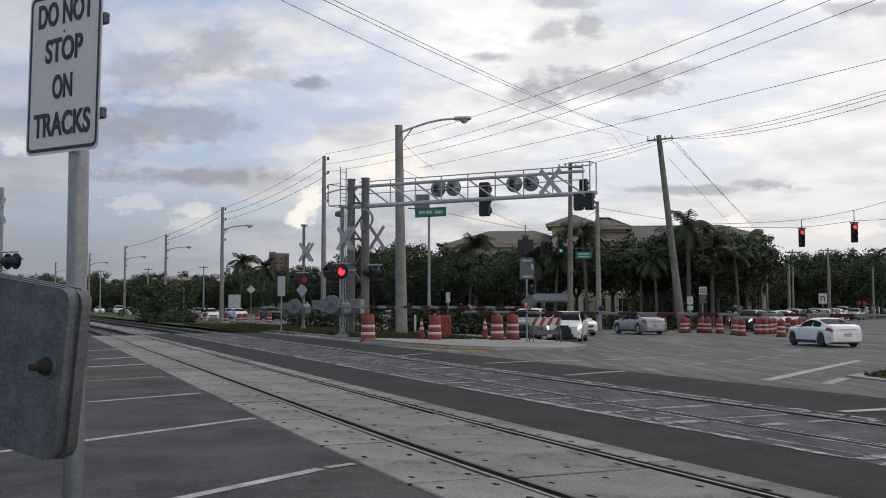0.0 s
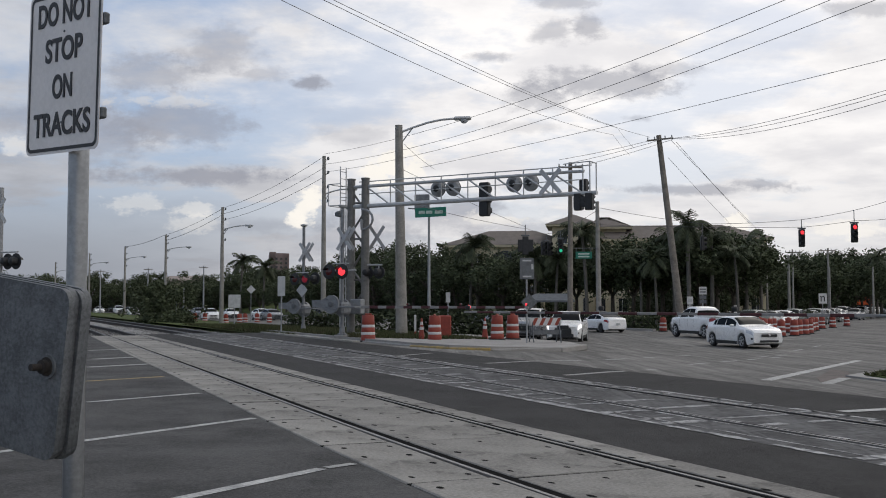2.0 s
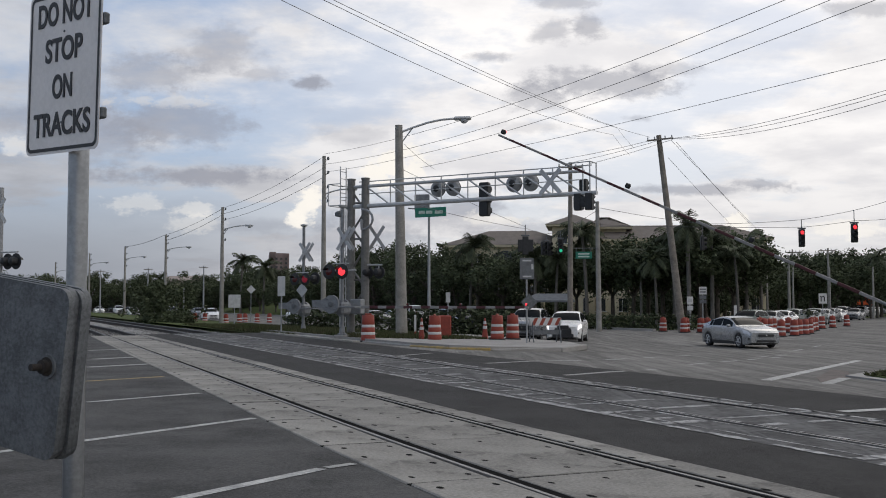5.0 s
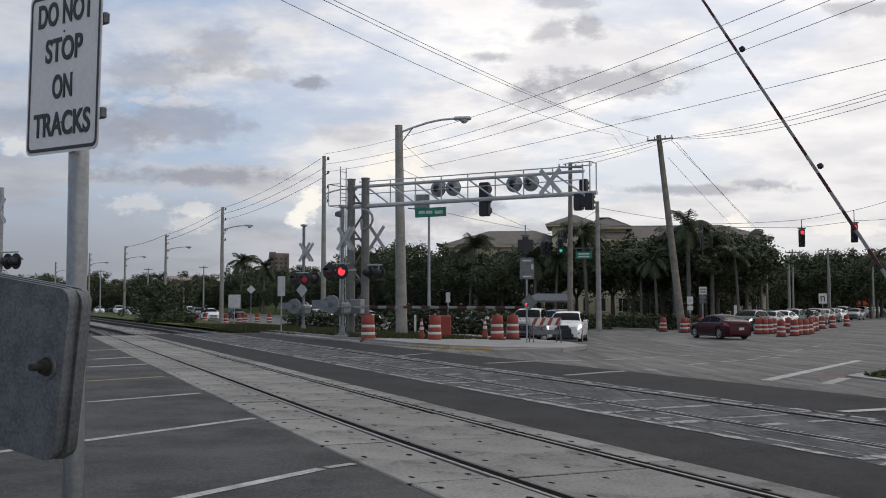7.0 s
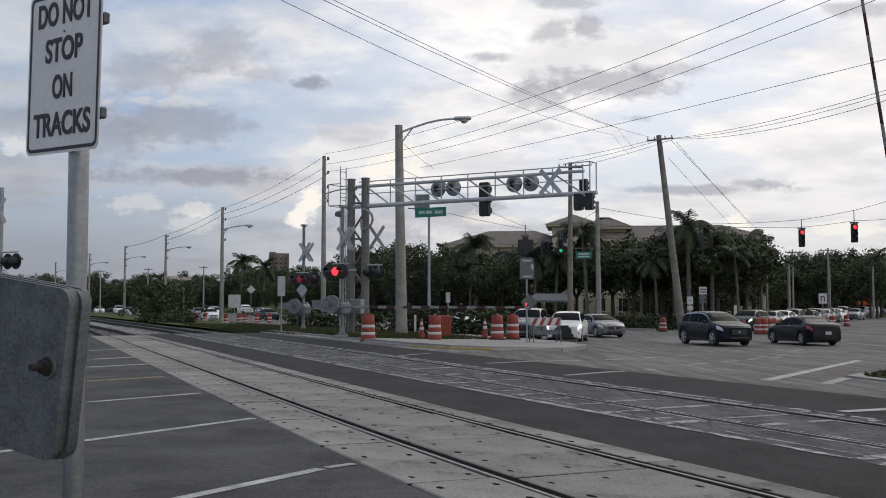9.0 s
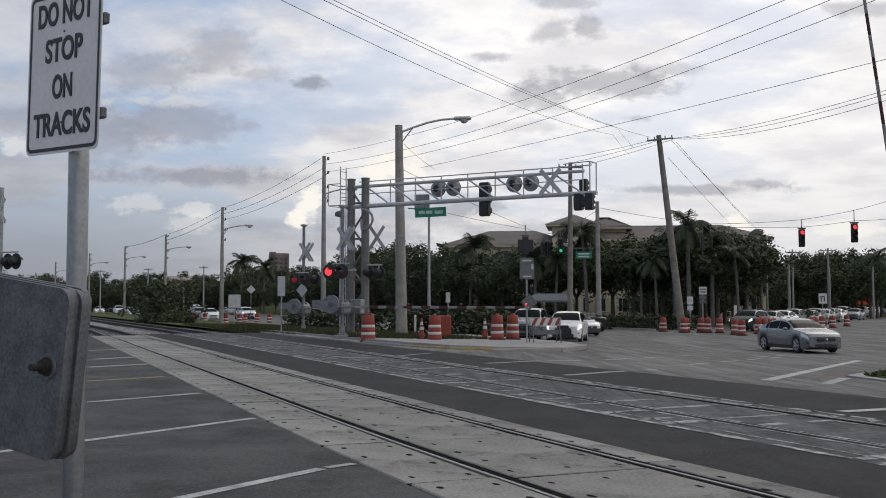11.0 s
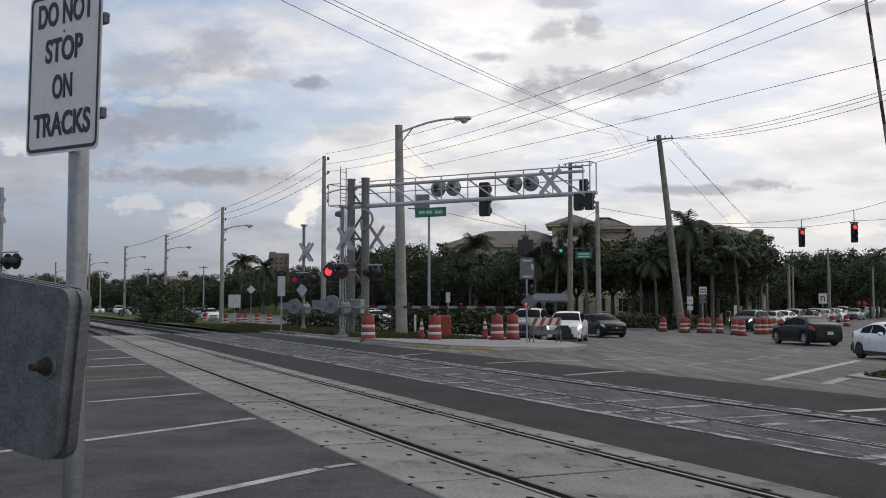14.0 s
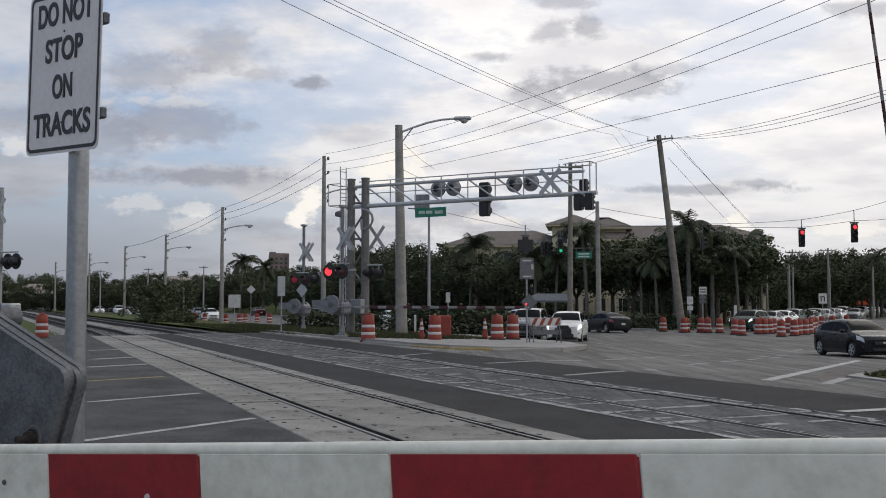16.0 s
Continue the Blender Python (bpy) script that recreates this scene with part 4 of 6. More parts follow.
def make_cone(x, y, z):
    t = thing("traffic_cone", "orange traffic cone with white collars", "traffic cone", pose(x, y, z))
    part("base", Shape().box((0, 0, 0.02), (0.38, 0.38, 0.04), 0.01), ORANGE, t)
    part("cone", Shape().lathe((0, 0, 0.04), (0, 0, 1), [(0, 0.14), (0.86, 0.03), (0.88, 0.02)], 16), ORANGE, t)
    for z0, z1 in ((0.42, 0.54), (0.62, 0.74)):
        part("collar", Shape().lathe((0, 0, 0.04), (0, 0, 1), [(z0, 0.144 - 0.128 * z0), (z1, 0.144 - 0.128 * z1)], 16), WHITE, t)


def make_barricade(x, y, z, rz):
    t = thing("road_barricade", "orange and white striped folding road barricade", "barricade", pose(x, y, z, 0, 0, rz))
    for x0 in (-0.55, 0.55):
        for yy in (-0.3, 0.3):
            part("leg", Shape().tube((x0, yy, 0), (x0 * 0.96, yy * 0.1, 1.0), 0.024), DARKSTEEL, t)
    for yy in (-0.09, 0.09):
        board = part("board", Shape().box((0, yy, 0.82), (1.25, 0.025, 0.30), 0.005), WHITE, t)
        for i in range(4):
            c = -0.47 + i * 0.31
            sh = Shape()
            for side in (-0.014, 0.014):
                sh.quad((c - 0.12, yy + side, 0.68), (c + 0.02, yy + side, 0.68), (c + 0.16, yy + side, 0.965), (c + 0.02, yy + side, 0.965))
            part("diagonal_stripe", sh, ORANGE, board)
    part("lower_board", Shape().box((0, -0.16, 0.42), (1.2, 0.02, 0.18), 0.005), DARKSTEEL, t)


def make_post_sign(x, y, z, h, w, hh, rz, label, face, post=POLEGREY, shape="rect", bars=None, bar_mat=BLACK):
    t = thing("post_sign", label, "road sign", pose(x, y, z, 0, 0, rz), "signs on posts")
    part("post", Shape().tube((0, 0, 0), (0, 0, h), 0.035, None, 10), post, t)
    if shape == "rect":
        pl = part("plate", Shape().box((0, -0.05, h - hh / 2), (w, 0.012, hh), 0.004), face, t)
    else:
        pl = part("plate", Shape().box((0, -0.05, h - w * 0.7), (w, 0.012, w), 0.004, Euler((0, radians(45), 0)).to_matrix()), face, t)
    for bx, bz, bw, bh in bars or ():
        part("mark", Shape().box((bx, -0.062, h + bz), (bw, 0.008, bh), 0.001), bar_mat, pl)
    return t


GATE, NEAR_ARM, NEAR_WEIGHT = make_near_gate()
make_stop_sign()
make_gantry()
GATE_L, ARM_L = make_gate_mast(-4.05, 42.00, 0.15, 1, 8.4, "pale crossing gate beside the signal bridge with lowered arm", 0.0)
flash_a = [flasher(GATE_L, dx, -0.14, 2.58) for dx in (-0.57, 0.10)]
GLOW_A = lamp_glow(GATE_L, -0.57, 0.10, -0.185, 2.58)
GATE_M, ARM_M = make_gate_mast(-6.82, 51.00, 0.05, 1, 4.0, "pale crossing gate with yellow plate and lowered arm", 0.0)
for dx in (-0.42, 0.22):
    flasher(GATE_M, dx, -0.14, 2.58)
flasher(GATE_M, 0.62, 0.10, 2.62, 0.3, 1)
GLOW_B = lamp_glow(GATE_M, -0.42, 0.22, -0.185, 2.58, LAMP_FAINT)
part("plate", Shape().box((0.0, -0.12, 2.05), (0.5, 0.012, 0.5), 0.004, Euler((0, radians(45), 0)).to_matrix()), ALU, GATE_M, "pale diamond plate")

# the exit gate whose arm rises during the clip
XGATE = thing("exit_gate", "exit gate with long red and white arm rising", "crossing gate", pose(8.1, 18.0, 0, 0, 0, 148), "gates of the crossing")
part("mast", Shape().tube((-0.3, 0, 0), (-0.3, 0, 4.4), 0.075, 0.07, 16).lathe((-0.3, 0, -0.05), (0, 0, 1), [(0, 0.3), (0.1, 0.3), (0.35, 0.14), (0.55, 0.08)], 16), ALU, XGATE)
part("gate_box", Shape().box((-0.3, 0.2, 1.2), (0.5, 0.5, 0.6), 0.04), ALU, XGATE)
XARM = part("gate_arm", Shape().tube((-0.05, 0, 0), (0.6, 0, 0), 0.03).box((-0.7, 0.25, 0), (0.6, 0.1, 0.5), 0.05).box((-0.25, 0.2, 0), (0.7, 0.04, 0.08), 0.01), GATEGREY, XGATE, m=pose(0, 0, 1.22))
add_stripes(XARM, 0.55, 9.0, 0.0, 0.062)
XARM_ROWS = [(0, 0.2), (3.0, 0.2), (3.2, 1.2), (3.3, 2.0), (3.5, 4.7), (3.7, 6.9), (3.9, 9.0), (4.2, 12.3), (5.2, 29.0), (6.3, 48.4), (6.6, 53.3), (7.0, 59.3), (7.3, 64.0), (7.6, 68.4), (8.0, 73.6), (8.3, 77.0), (8.6, 80.0), (8.9, 82.4), (9.2, 83.0), (12.5, 83.2), (16.0, 83.8)]

# far side gate of the near roadway
NG = thing("crossing_signal", "crossing signal mast with black flashers and crossbuck", "crossing signal", pose(-17.02, 40.00, 0.0, 0, 0, -32))
part("mast", Shape().tube((0, 0, 0), (0, 0, 5.9), 0.11, 0.1, 14), POLEGREY, NG)
cbn = Shape()
blade(cbn, (0.1, -0.14, 5.0), 1.22, 0.17, 50)
blade(cbn, (0.1, -0.175, 5.0), 1.22, 0.17, -50)
part("crossbuck", cbn, WHITE, NG, "white diagonal crossbuck blades")
for dx in (0.32, 0.82):
    flasher(NG, dx, 0.1, 3.05, 0.31, 1)
part("crossarm", Shape().tube((-0.4, 0, 3.4), (1.1, 0, 3.4), 0.03), ALU, NG)
part("gate_box", Shape().box((0.6, 0, 1.1), (0.9, 0.5, 0.7), 0.05), ALU, NG)
make_barrel(pose(-16.89, 44.00, -0.05))

# street lamps and utility poles
make_light_pole(-1.86, 47.00, 0.05, 9.48, 0.27, "tall concrete street lamp with long bracket and cobra head", (2.55, 0.62, 0.35), CONCPOLE, -0.9)
make_insulator_pole(-8.03, 70.00, -0.3, 11.7, 0.19, "grey concrete utility pole with insulators", (1.5, 0.35, 2.6))
make_insulator_pole(-20.37, 96.00, -0.55, 10.9, 0.21, "grey concrete utility pole with lamp bracket", (2.1, 0.4, 2.1), "street_lamp")
for (qx, qy), hh in (((-35.95, 135.00), 11.0), ((-49.76, 163.00), 11.0), ((-62.10, 183.00), 10.9), ((-79.95, 215.00), 10.6)):
    make_insulator_pole(qx, qy, -0.6, hh, 0.21, "distant concrete utility pole with lamp bracket", (2.6, 0.4, 2.0), "street_lamp")
for (qx, qy), hh, ln in (((-41.31, 180.00), 8.6, 0), ((-53.99, 190.00), 8.6, 2.0), ((-65.71, 200.00), 8.6, 0), ((-49.69, 200.00), 5.0, 0), ((-53.65, 210.00), 5.2, 0)):
    make_light_pole(qx, qy, -0.6, hh, 0.16, "distant slim grey utility pole", None, POLEGREY, ln, 1 if hh > 6 else 0, "utility_pole", 1.6)
make_light_pole(8.52, 70.00, -0.6, 10.96 + 0.6, 0.21, "wooden utility pole with insulators on a crossarm", None, WOODPOLE, 0.4, 1, "utility_pole", 1.7)
make_light_pole(11.65, 78.00, -0.6, 9.10 + 0.6, 0.22, "square concrete strain pole carrying span wires", None, CONCPOLE, -0.4, 0, "strain_pole")
make_light_pole(17.17, 75.00, -0.6, 13.61 + 0.7, 0.30, "leaning wooden utility pole with crossarm", None, WOODPOLE, -6.2, 1, "utility_pole", 1.9)
make_light_pole(-0.78, 58.00, -0.3, 6.56 + 0.2, 0.10, "slim grey steel pole carrying a street sign", None, POLEGREY, 0.0, 0, "sign_pole")
for (qx, qy), zt, r in (((39.81, 120.00), 7.6, 0.2), ((40.94, 122.00), 8.4, 0.14), ((32.62, 105.00), 8.2, 0.13), ((48.06, 130.00), 9.0, 0.17), ((57.74, 140.00), 7.0, 0.17)):
    make_light_pole(qx, qy, -0.6, zt, r, "slim concrete pole by the side street", None, CONCPOLE, 0, 1 if zt > 8 else 0, "utility_pole", 1.8)
make_light_pole(43.75, 118.00, -0.6, 6.2, 0.14, "pale concrete signal mast by the side street", None, CONCPOLE, 0, 0, "signal_mast")

# signs
STREET = thing("street_name_sign", "green street name sign with white border", "street sign", pose(*(-0.69, 57.60, 6.50), 0, 0, -12))
pl = part("plate", Shape().box((0, 0, 0), (1.78, 0.03, 0.52), 0.02, Euler((0, radians(-2), 0)).to_matrix()), GREEN_SIGN, STREET)
for bx, bw in ((-0.5, 0.34), (-0.08, 0.36), (0.47, 0.44)):
    part("illegible_line", Shape().box((bx, -0.02, 0.0), (bw, 0.012, 0.17), 0.004), mat("sign_white", (0.45, 0.55, 0.50), 0.5, 0, 0.2, 9, 0), pl)
part("back_panel", Shape().box((-0.5, 0.06, 0.62), (0.86, 0.04, 0.78), 0.02), GATEGREY, STREET)
part("stay", Shape().tube((0.0, 0.05, 0.1), (-1.3, 0.05, 0.25), 0.035), DARKSTEEL, STREET)
SN2 = thing("street_name_sign", "small green street name sign on a span wire", "street sign", pose(*(10.00, 74.00, 4.88), 0, 0, -4))
pl = part("plate", Shape().box((0, 0, 0), (1.15, 0.03, 0.5), 0.02), GREEN_SIGN, SN2)
for bz in (0.09, -0.1):
    part("illegible_line", Shape().box((0, -0.02, bz), (0.8, 0.012, 0.10), 0.004), mat("sign_white", (0.45, 0.55, 0.50)), pl)
part("hanger", Shape().tube((-0.5, 0, 0.25), (-0.5, 0, 0.5), 0.02).tube((0.5, 0, 0.25), (0.5, 0, 0.5), 0.02).tube((-0.9, 0, 0.5), (1.0, 0, 0.5), 0.025), DARKSTEEL, SN2)
ISL = make_post_sign(3.16, 39.40, -0.06, 3.22, 0.56, 0.80, 12, "back of a metal sign on a post with two brackets", DARKSTEEL, POLEGREY, "rect", ((0, -0.10, 0.34, 0.06), (0, -0.70, 0.34, 0.06), (0.21, -0.33, 0.08, 0.2)), ALU)
part("diamond_sign", Shape().box((0.08, -0.05, 1.55), (0.46, 0.012, 0.46), 0.004, Euler((0, radians(45), 0)).to_matrix()), GALV, ISL)
make_post_sign(-17.58, 88.00, -0.5, 2.7, 1.0, 1.1, 10, "pale back of a road sign near the tracks", ALU)
make_post_sign(-19.32, 105.00, -0.6, 3.9, 0.62, 0.6, 10, "small pale diamond road sign on a post", ALU, POLEGREY, "diamond")
make_post_sign(-7.74, 50.00, 0.0, 2.75, 0.36, 0.95, 0, "pale rectangular sign beside the crossing gate", ALU, POLEGREY, "rect")
make_post_sign(19.40, 82.00, -0.6, 2.6, 0.48, 0.62, 0, "white route marker signs on a post", WHITE, ALU, "rect", ((0, -0.3, 0.3, 0.24), (0, -0.9, 0.46, 0.36)), ALU)
make_post_sign(20.91, 84.00, -0.6, 3.4, 0.62, 0.62, 0, "stacked pale signs on a post", WHITE, ALU, "rect", ((0, -0.2, 0.5, 0.1), (0, -0.42, 0.5, 0.1), (0, -0.85, 0.56, 0.3), (0, -1.2, 0.56, 0.26)), DARKSTEEL)
make_post_sign(23.51, 84.00, -0.6, 1.9, 0.24, 1.1, 0, "white narrow sign with dark arrow", WHITE, ALU)
make_post_sign(35.65, 98.00, -0.6, 3.0, 0.78, 0.95, 0, "white lane control sign with two black arrows", WHITE, ALU, "rect", ((-0.16, -0.5, 0.10, 0.5), (0.14, -0.55, 0.10, 0.4), (0.05, -0.3, 0.2, 0.12), (-0.2, -0.28, 0.16, 0.1)))
make_post_sign(0.25, 52.00, -0.2, 2.2, 0.22, 0.5, 0, "slim pedestrian signal post with pale boxes", ALU)
make_light_pole(-0.23, 60.00, -0.3, 1.3, 0.1, "short grey post beside the hedge", None, POLEGREY, 0, 0, "bollard")

# traffic signals
make_traffic_signal(*(1.62, 40.30, 5.48), 149, "black traffic signal seen from behind on the gantry", 1, False, False, None, 0.0, "traffic_signal", 1.22)
make_traffic_signal(*(5.18, 38.20, 5.72), 149, "small black signal box seen from behind at the gantry end", 1, False, False, None, 0.0, "traffic_signal", 0.55)
make_traffic_signal(*(5.15, 38.00, 5.16), 149, "two black traffic signals with backplate seen from behind", 2, False, True, None, 0.0, "traffic_signal", 0.58)
make_traffic_signal(*(4.91, 62.00, 4.89), 180, "black traffic signal hung on a span wire", 1, False, True, None, 0.7)
make_traffic_signal(*(7.95, 80.00, 5.68), 30, "black traffic signal hung on a span wire", 2, False, False, None, 0.6)
make_traffic_signal(*(8.81, 78.00, 5.74), 0, "traffic signal hung on a span wire showing green", 1, False, False, 2, 0.6)
for q in ((22.07, 64.00, 5.46, 0.62), (23.73, 60.00, 5.50, 0.80)):
    make_traffic_signal(*q[:3], -8, "black traffic signal hung on a span wire showing red", 1, False, False, 0, q[3])
make_traffic_signal(*(19.94, 80.00, 6.07), 90, "grey traffic signal hung on a span wire", 1, False, False, None, 0.99)

# drums, cones and barricades
BARREL = make_barrel(pose(-2.84, 39.7, -0.02))
for q in ((-0.33, 41.5), (2.22, 42.8), (2.9, 43.5)):
    copy_thing(BARREL, pose(*q, -0.06, 0, 0, random.uniform(0, 90)))
for q in ((16.32, 77.50), (17.18, 74.50), (17.57, 75.50), (18.51, 75.00), (18.74, 74.00), (19.45, 73.50), (19.55, 70.00), (19.43, 68.00), (21.44, 71.00), (21.83, 71.00), (22.49, 72.00), (23.39, 74.00),
          (21.20, 65.50), (22.52, 67.00), (23.49, 69.00), (24.25, 70.00), (25.25, 72.00), (28.49, 80.00), (31.19, 86.00), (33.56, 90.00), (37.10, 96.00), (23.68, 78.00), (24.80, 75.00), (27.53, 78.00)):
    copy_thing(BARREL, pose(*q, -0.62, 0, 0, random.uniform(0, 90)))
for q in ((-20.78, 100.00), (-20.07, 103.00), (-20.08, 106.00), (-19.23, 108.00), (-17.95, 108.00), (-25.52, 112.00), (-26.61, 112.00)):
    copy_thing(BARREL, pose(*q, -0.62))
make_cone(-0.86, 42.0, -0.07)
make_cone(1.75, 43.6, -0.07)
make_barricade(3.95, 40.4, -0.08, 12)
OB = thing("orange_bin", "orange plastic water barrier on the traffic island", "barrier", pose(0.07, 44.50, -0.06))
part("body", Shape().box((0, 0, 0.5), (0.56, 0.5, 1.0), 0.05), ORANGE, OB)
make_post_sign(-1.25, 47.00, -0.06, 1.0, 0.1, 0.75, 0, "short white marker post with orange band", WHITE, ORANGE)


# ---------------------------------------------------------------- vehicles
def make_wheel(parent, x, y, r, w, rim):
    wh = part("wheel", Shape().tube((0, -w * 0.3, 0), (0, w * 0.3, 0), r * 0.3, None, 12), DARKSTEEL, parent, m=pose(x, y, r))
    part("tyre", Shape().lathe((0, 0, 0), (0, 1, 0), [(-w / 2, r * 0.68), (-w / 2, r * 0.9), (-w * 0.36, r), (w * 0.36, r), (w / 2, r * 0.9), (w / 2, r * 0.68)], 20), RUBBER, wh)
    sgn = 1 if y > 0 else -1
    sh = Shape().lathe((0, sgn * w * 0.40, 0), (0, sgn, 0), [(0, r * 0.68), (0.02, r * 0.69), (0.03, r * 0.62), (0.01, r * 0.55)], 20)
    for k in range(5):
        a = k * 2 * math.pi / 5
        sh.box((r * 0.36 * math.cos(a), sgn * (w * 0.40 + 0.03), r * 0.36 * math.sin(a)), (r * 0.6, 0.02, r * 0.15), 0.0, Euler((0, -a, 0)).to_matrix())
    sh.lathe((0, sgn * w * 0.40, 0), (0, sgn, 0), [(0, r * 0.16), (0.045, r * 0.14)], 10)
    part("rim", sh, rim, wh)
    return wh


def make_car(label, paint, L=4.65, W=1.83, H=1.46, kind="sedan", lights=False, m=None, category="car", bumper=None, rim=None, brake=False, group="vehicles", wheel_r=0.33):
    """Local x points to the front; the origin is on the ground below the middle.
    One smooth shell is lofted through sections; panes and lamps lie on it as thin shaped pieces."""
    c = thing({"suv": "suv", "pickup": "pickup_truck"}.get(kind, "car"), label, category, m, group)
    # crown line of bonnet, roof and tail, as (part of the length from the front, part of the height)
    crown = {
        "sedan": [(0, .46), (.012, .53), (.05, .595), (.13, .640), (.265, .695), (.35, .855), (.43, .955), (.53, 1.0), (.64, .985), (.74, .915), (.85, .785), (.94, .755), (.985, .715), (1, .58)],
        "coupe": [(0, .46), (.012, .53), (.05, .60), (.13, .65), (.295, .705), (.38, .865), (.46, .965), (.54, 1.0), (.64, .98), (.76, .88), (.87, .775), (.95, .755), (.985, .72), (1, .58)],
        "suv": [(0, .50), (.012, .57), (.05, .615), (.13, .645), (.24, .685), (.33, .845), (.41, .955), (.52, 1.0), (.68, .99), (.82, .945), (.90, .83), (.96, .665), (.985, .60), (1, .50)],
        "hatch": [(0, .46), (.012, .53), (.05, .59), (.13, .635), (.235, .69), (.33, .86), (.41, .96), (.51, 1.0), (.66, .985), (.79, .92), (.88, .80), (.955, .67), (.985, .60), (1, .48)],
        "pickup": [(0, .48), (.012, .58), (.04, .625), (.13, .65), (.235, .675), (.29, .81), (.34, .935), (.40, .99), (.48, 1.0), (.565, .985), (.585, .95), (.605, .70), (.62, .665), (.97, .665), (.99, .65), (1, .60)]}[kind]
    waist = [(0, .42), (.02, .50), (.06, .555), (.13, .60), (.27, .645), (.5, .66), (.8, .675), (.95, .675), (.985, .62), (1, .50)]
    if kind in ("suv", "hatch"):
        waist = [(0, .44), (.02, .52), (.06, .57), (.13, .605), (.25, .635), (.5, .645), (.8, .67), (.93, .66), (.985, .56), (1, .46)]
    if kind == "pickup":
        waist = [(0, .44), (.02, .54), (.06, .60), (.2, .625), (.5, .63), (.98, .635), (1, .58)]
    # windscreen, rear window (from, to), side panes
    ws, rwin, panes = {
        "sedan": ((.278, .425), (.675, .835), ((.325, .525), (.545, .715), (.725, .775))),
        "coupe": ((.305, .45), (.675, .855), ((.355, .59), (.61, .775))),
        "suv": ((.252, .40), (.84, .945), ((.30, .50), (.52, .70), (.72, .855))),
        "hatch": ((.25, .40), (.815, .935), ((.30, .565), (.585, .80))),
        "pickup": ((.245, .345), (.588, .606), ((.275, .44), (.46, .565)))}[kind]
    low = kind in ("sedan", "coupe", "hatch")
    clear = 0.17 if low else 0.24
    X = lambda q: L * (0.5 - q)
    qf, qr = (0.195, 0.79) if kind != "pickup" else (0.175, 0.79)
    ax_f, ax_r = X(qf), X(qr)
    rw_ = wheel_r + 0.05

    def line(pts, q):
        a, b = [p[0] for p in pts], [p[1] for p in pts]
        return H * float(np.mean([np.interp(q + d, a, b) for d in (-.018, -.009, 0, .009, .018)]))

    def section(q):
        e = min(q, 1 - q)
        end = max(0.0, 1 - e / 0.16)
        w = W / 2 * (1 - 0.20 * end ** 2.2)
        sh, zr = line(waist, q), line(crown, q)
        zr = max(zr, sh + 0.025)
        zb = clear + 0.10 * max(0.0, 1 - e / 0.07)
        x = X(q)
        for ax in (ax_f, ax_r):
            d = abs(x - ax)
            if d < rw_:
                zb = max(zb, wheel_r + math.sqrt(rw_ * rw_ - d * d))
        zb = min(zb, sh - 0.10)
        up = min(1.0, max(0.0, (zr - sh - 0.04) / (0.33 * H)))
        wr = W / 2 * (0.90 - 0.20 * up) - W / 2 * 0.12 * end ** 2
        pts = [(0, min(zb, 0.35)), (w * 0.78, zb), (w * 0.965, zb), (w, zb + (sh - zb) * 0.38), (w * 0.99, zb + (sh - zb) * 0.72), (w * 0.965, sh - 0.03), (w * 0.925, sh),
               (wr, zr - 0.02 - 0.055 * up), (wr * 0.86, zr - 0.010 - 0.012 * up), (wr * 0.5, zr - 0.002), (0, zr + 0.004)]
        sg = 1 if q < 0.5 else -1
        return [Vector((x - sg * 0.16 * end * (y / (W / 2)) ** 2, y, z)) for y, z in pts]

    def at(q, v, side, lift=0.0):
        s = section(q)
        i = min(int(v), len(s) - 2)
        p = s[i].lerp(s[i + 1], v - i)
        if lift:
            tang = (s[i + 1] - s[i]).normalized()
            along = section(min(1.0, q + 0.004))
            run = (along[i].lerp(along[i + 1], v - i) - p)
            nrm = tang.cross(run).normalized() if run.length > 1e-6 else Vector((0, 0, 0))
            if nrm.dot(Vector((0, p.y, p.z - H * 0.45))) < 0:
                nrm = -nrm
            p = p + nrm * lift
        return (p.x, p.y * side, p.z)

    def patch(name, q0, q1, v0, v1, material, side=1, lift=0.006, nq=5, nv=3, label2="", slant=0.0, parent=None, both=False):
        """A thin piece that follows the shell; slant moves its upper edge backwards."""
        sh = Shape()
        ups = [v0 + (v1 - v0) * j / nv for j in range(nv + 1)]
        cols = [(v, side) for v in ups] + ([(v, -side) for v in ups[::-1][1:]] if both else [])
        k = len(cols)
        vs = []
        for i in range(nq + 1):
            for v, sd in cols:
                f = (v - v0) / (v1 - v0)
                vs.append(at(min(1.0, q0 + (q1 - q0) * i / nq + slant * f), v, sd, lift))
        fs = [(i * k + j, i * k + j + 1, (i + 1) * k + j + 1, (i + 1) * k + j) for i in range(nq) for j in range(k - 1)]
        sh.add(vs, fs if side > 0 else [f[::-1] for f in fs])
        return part(name, sh.mesh(name, material, 60), material, parent or c, label2)

    qs = sorted(set([0.0, .004, .01, .02, .035, .055, .08, .235 + .05, .31, .33, .36, .39, .42, .46, .5, .54, .58, .595, .61, .63, .66, .92, .945, .965, .98, .99, .996, 1.0] + [a + d * rw_ / L for a in (qf, qr) for d in (-1.25, -1.0, -.97, -.9, -.78, -.55, -.28, 0, .28, .55, .78, .9, .97, 1.0, 1.25)]))
    sh = Shape()
    rows = [section(q) for q in qs]
    n = len(rows[0])
    ring = [(j, 1) for j in range(n)] + [(j, -1) for j in range(n - 2, 0, -1)]
    k = len(ring)
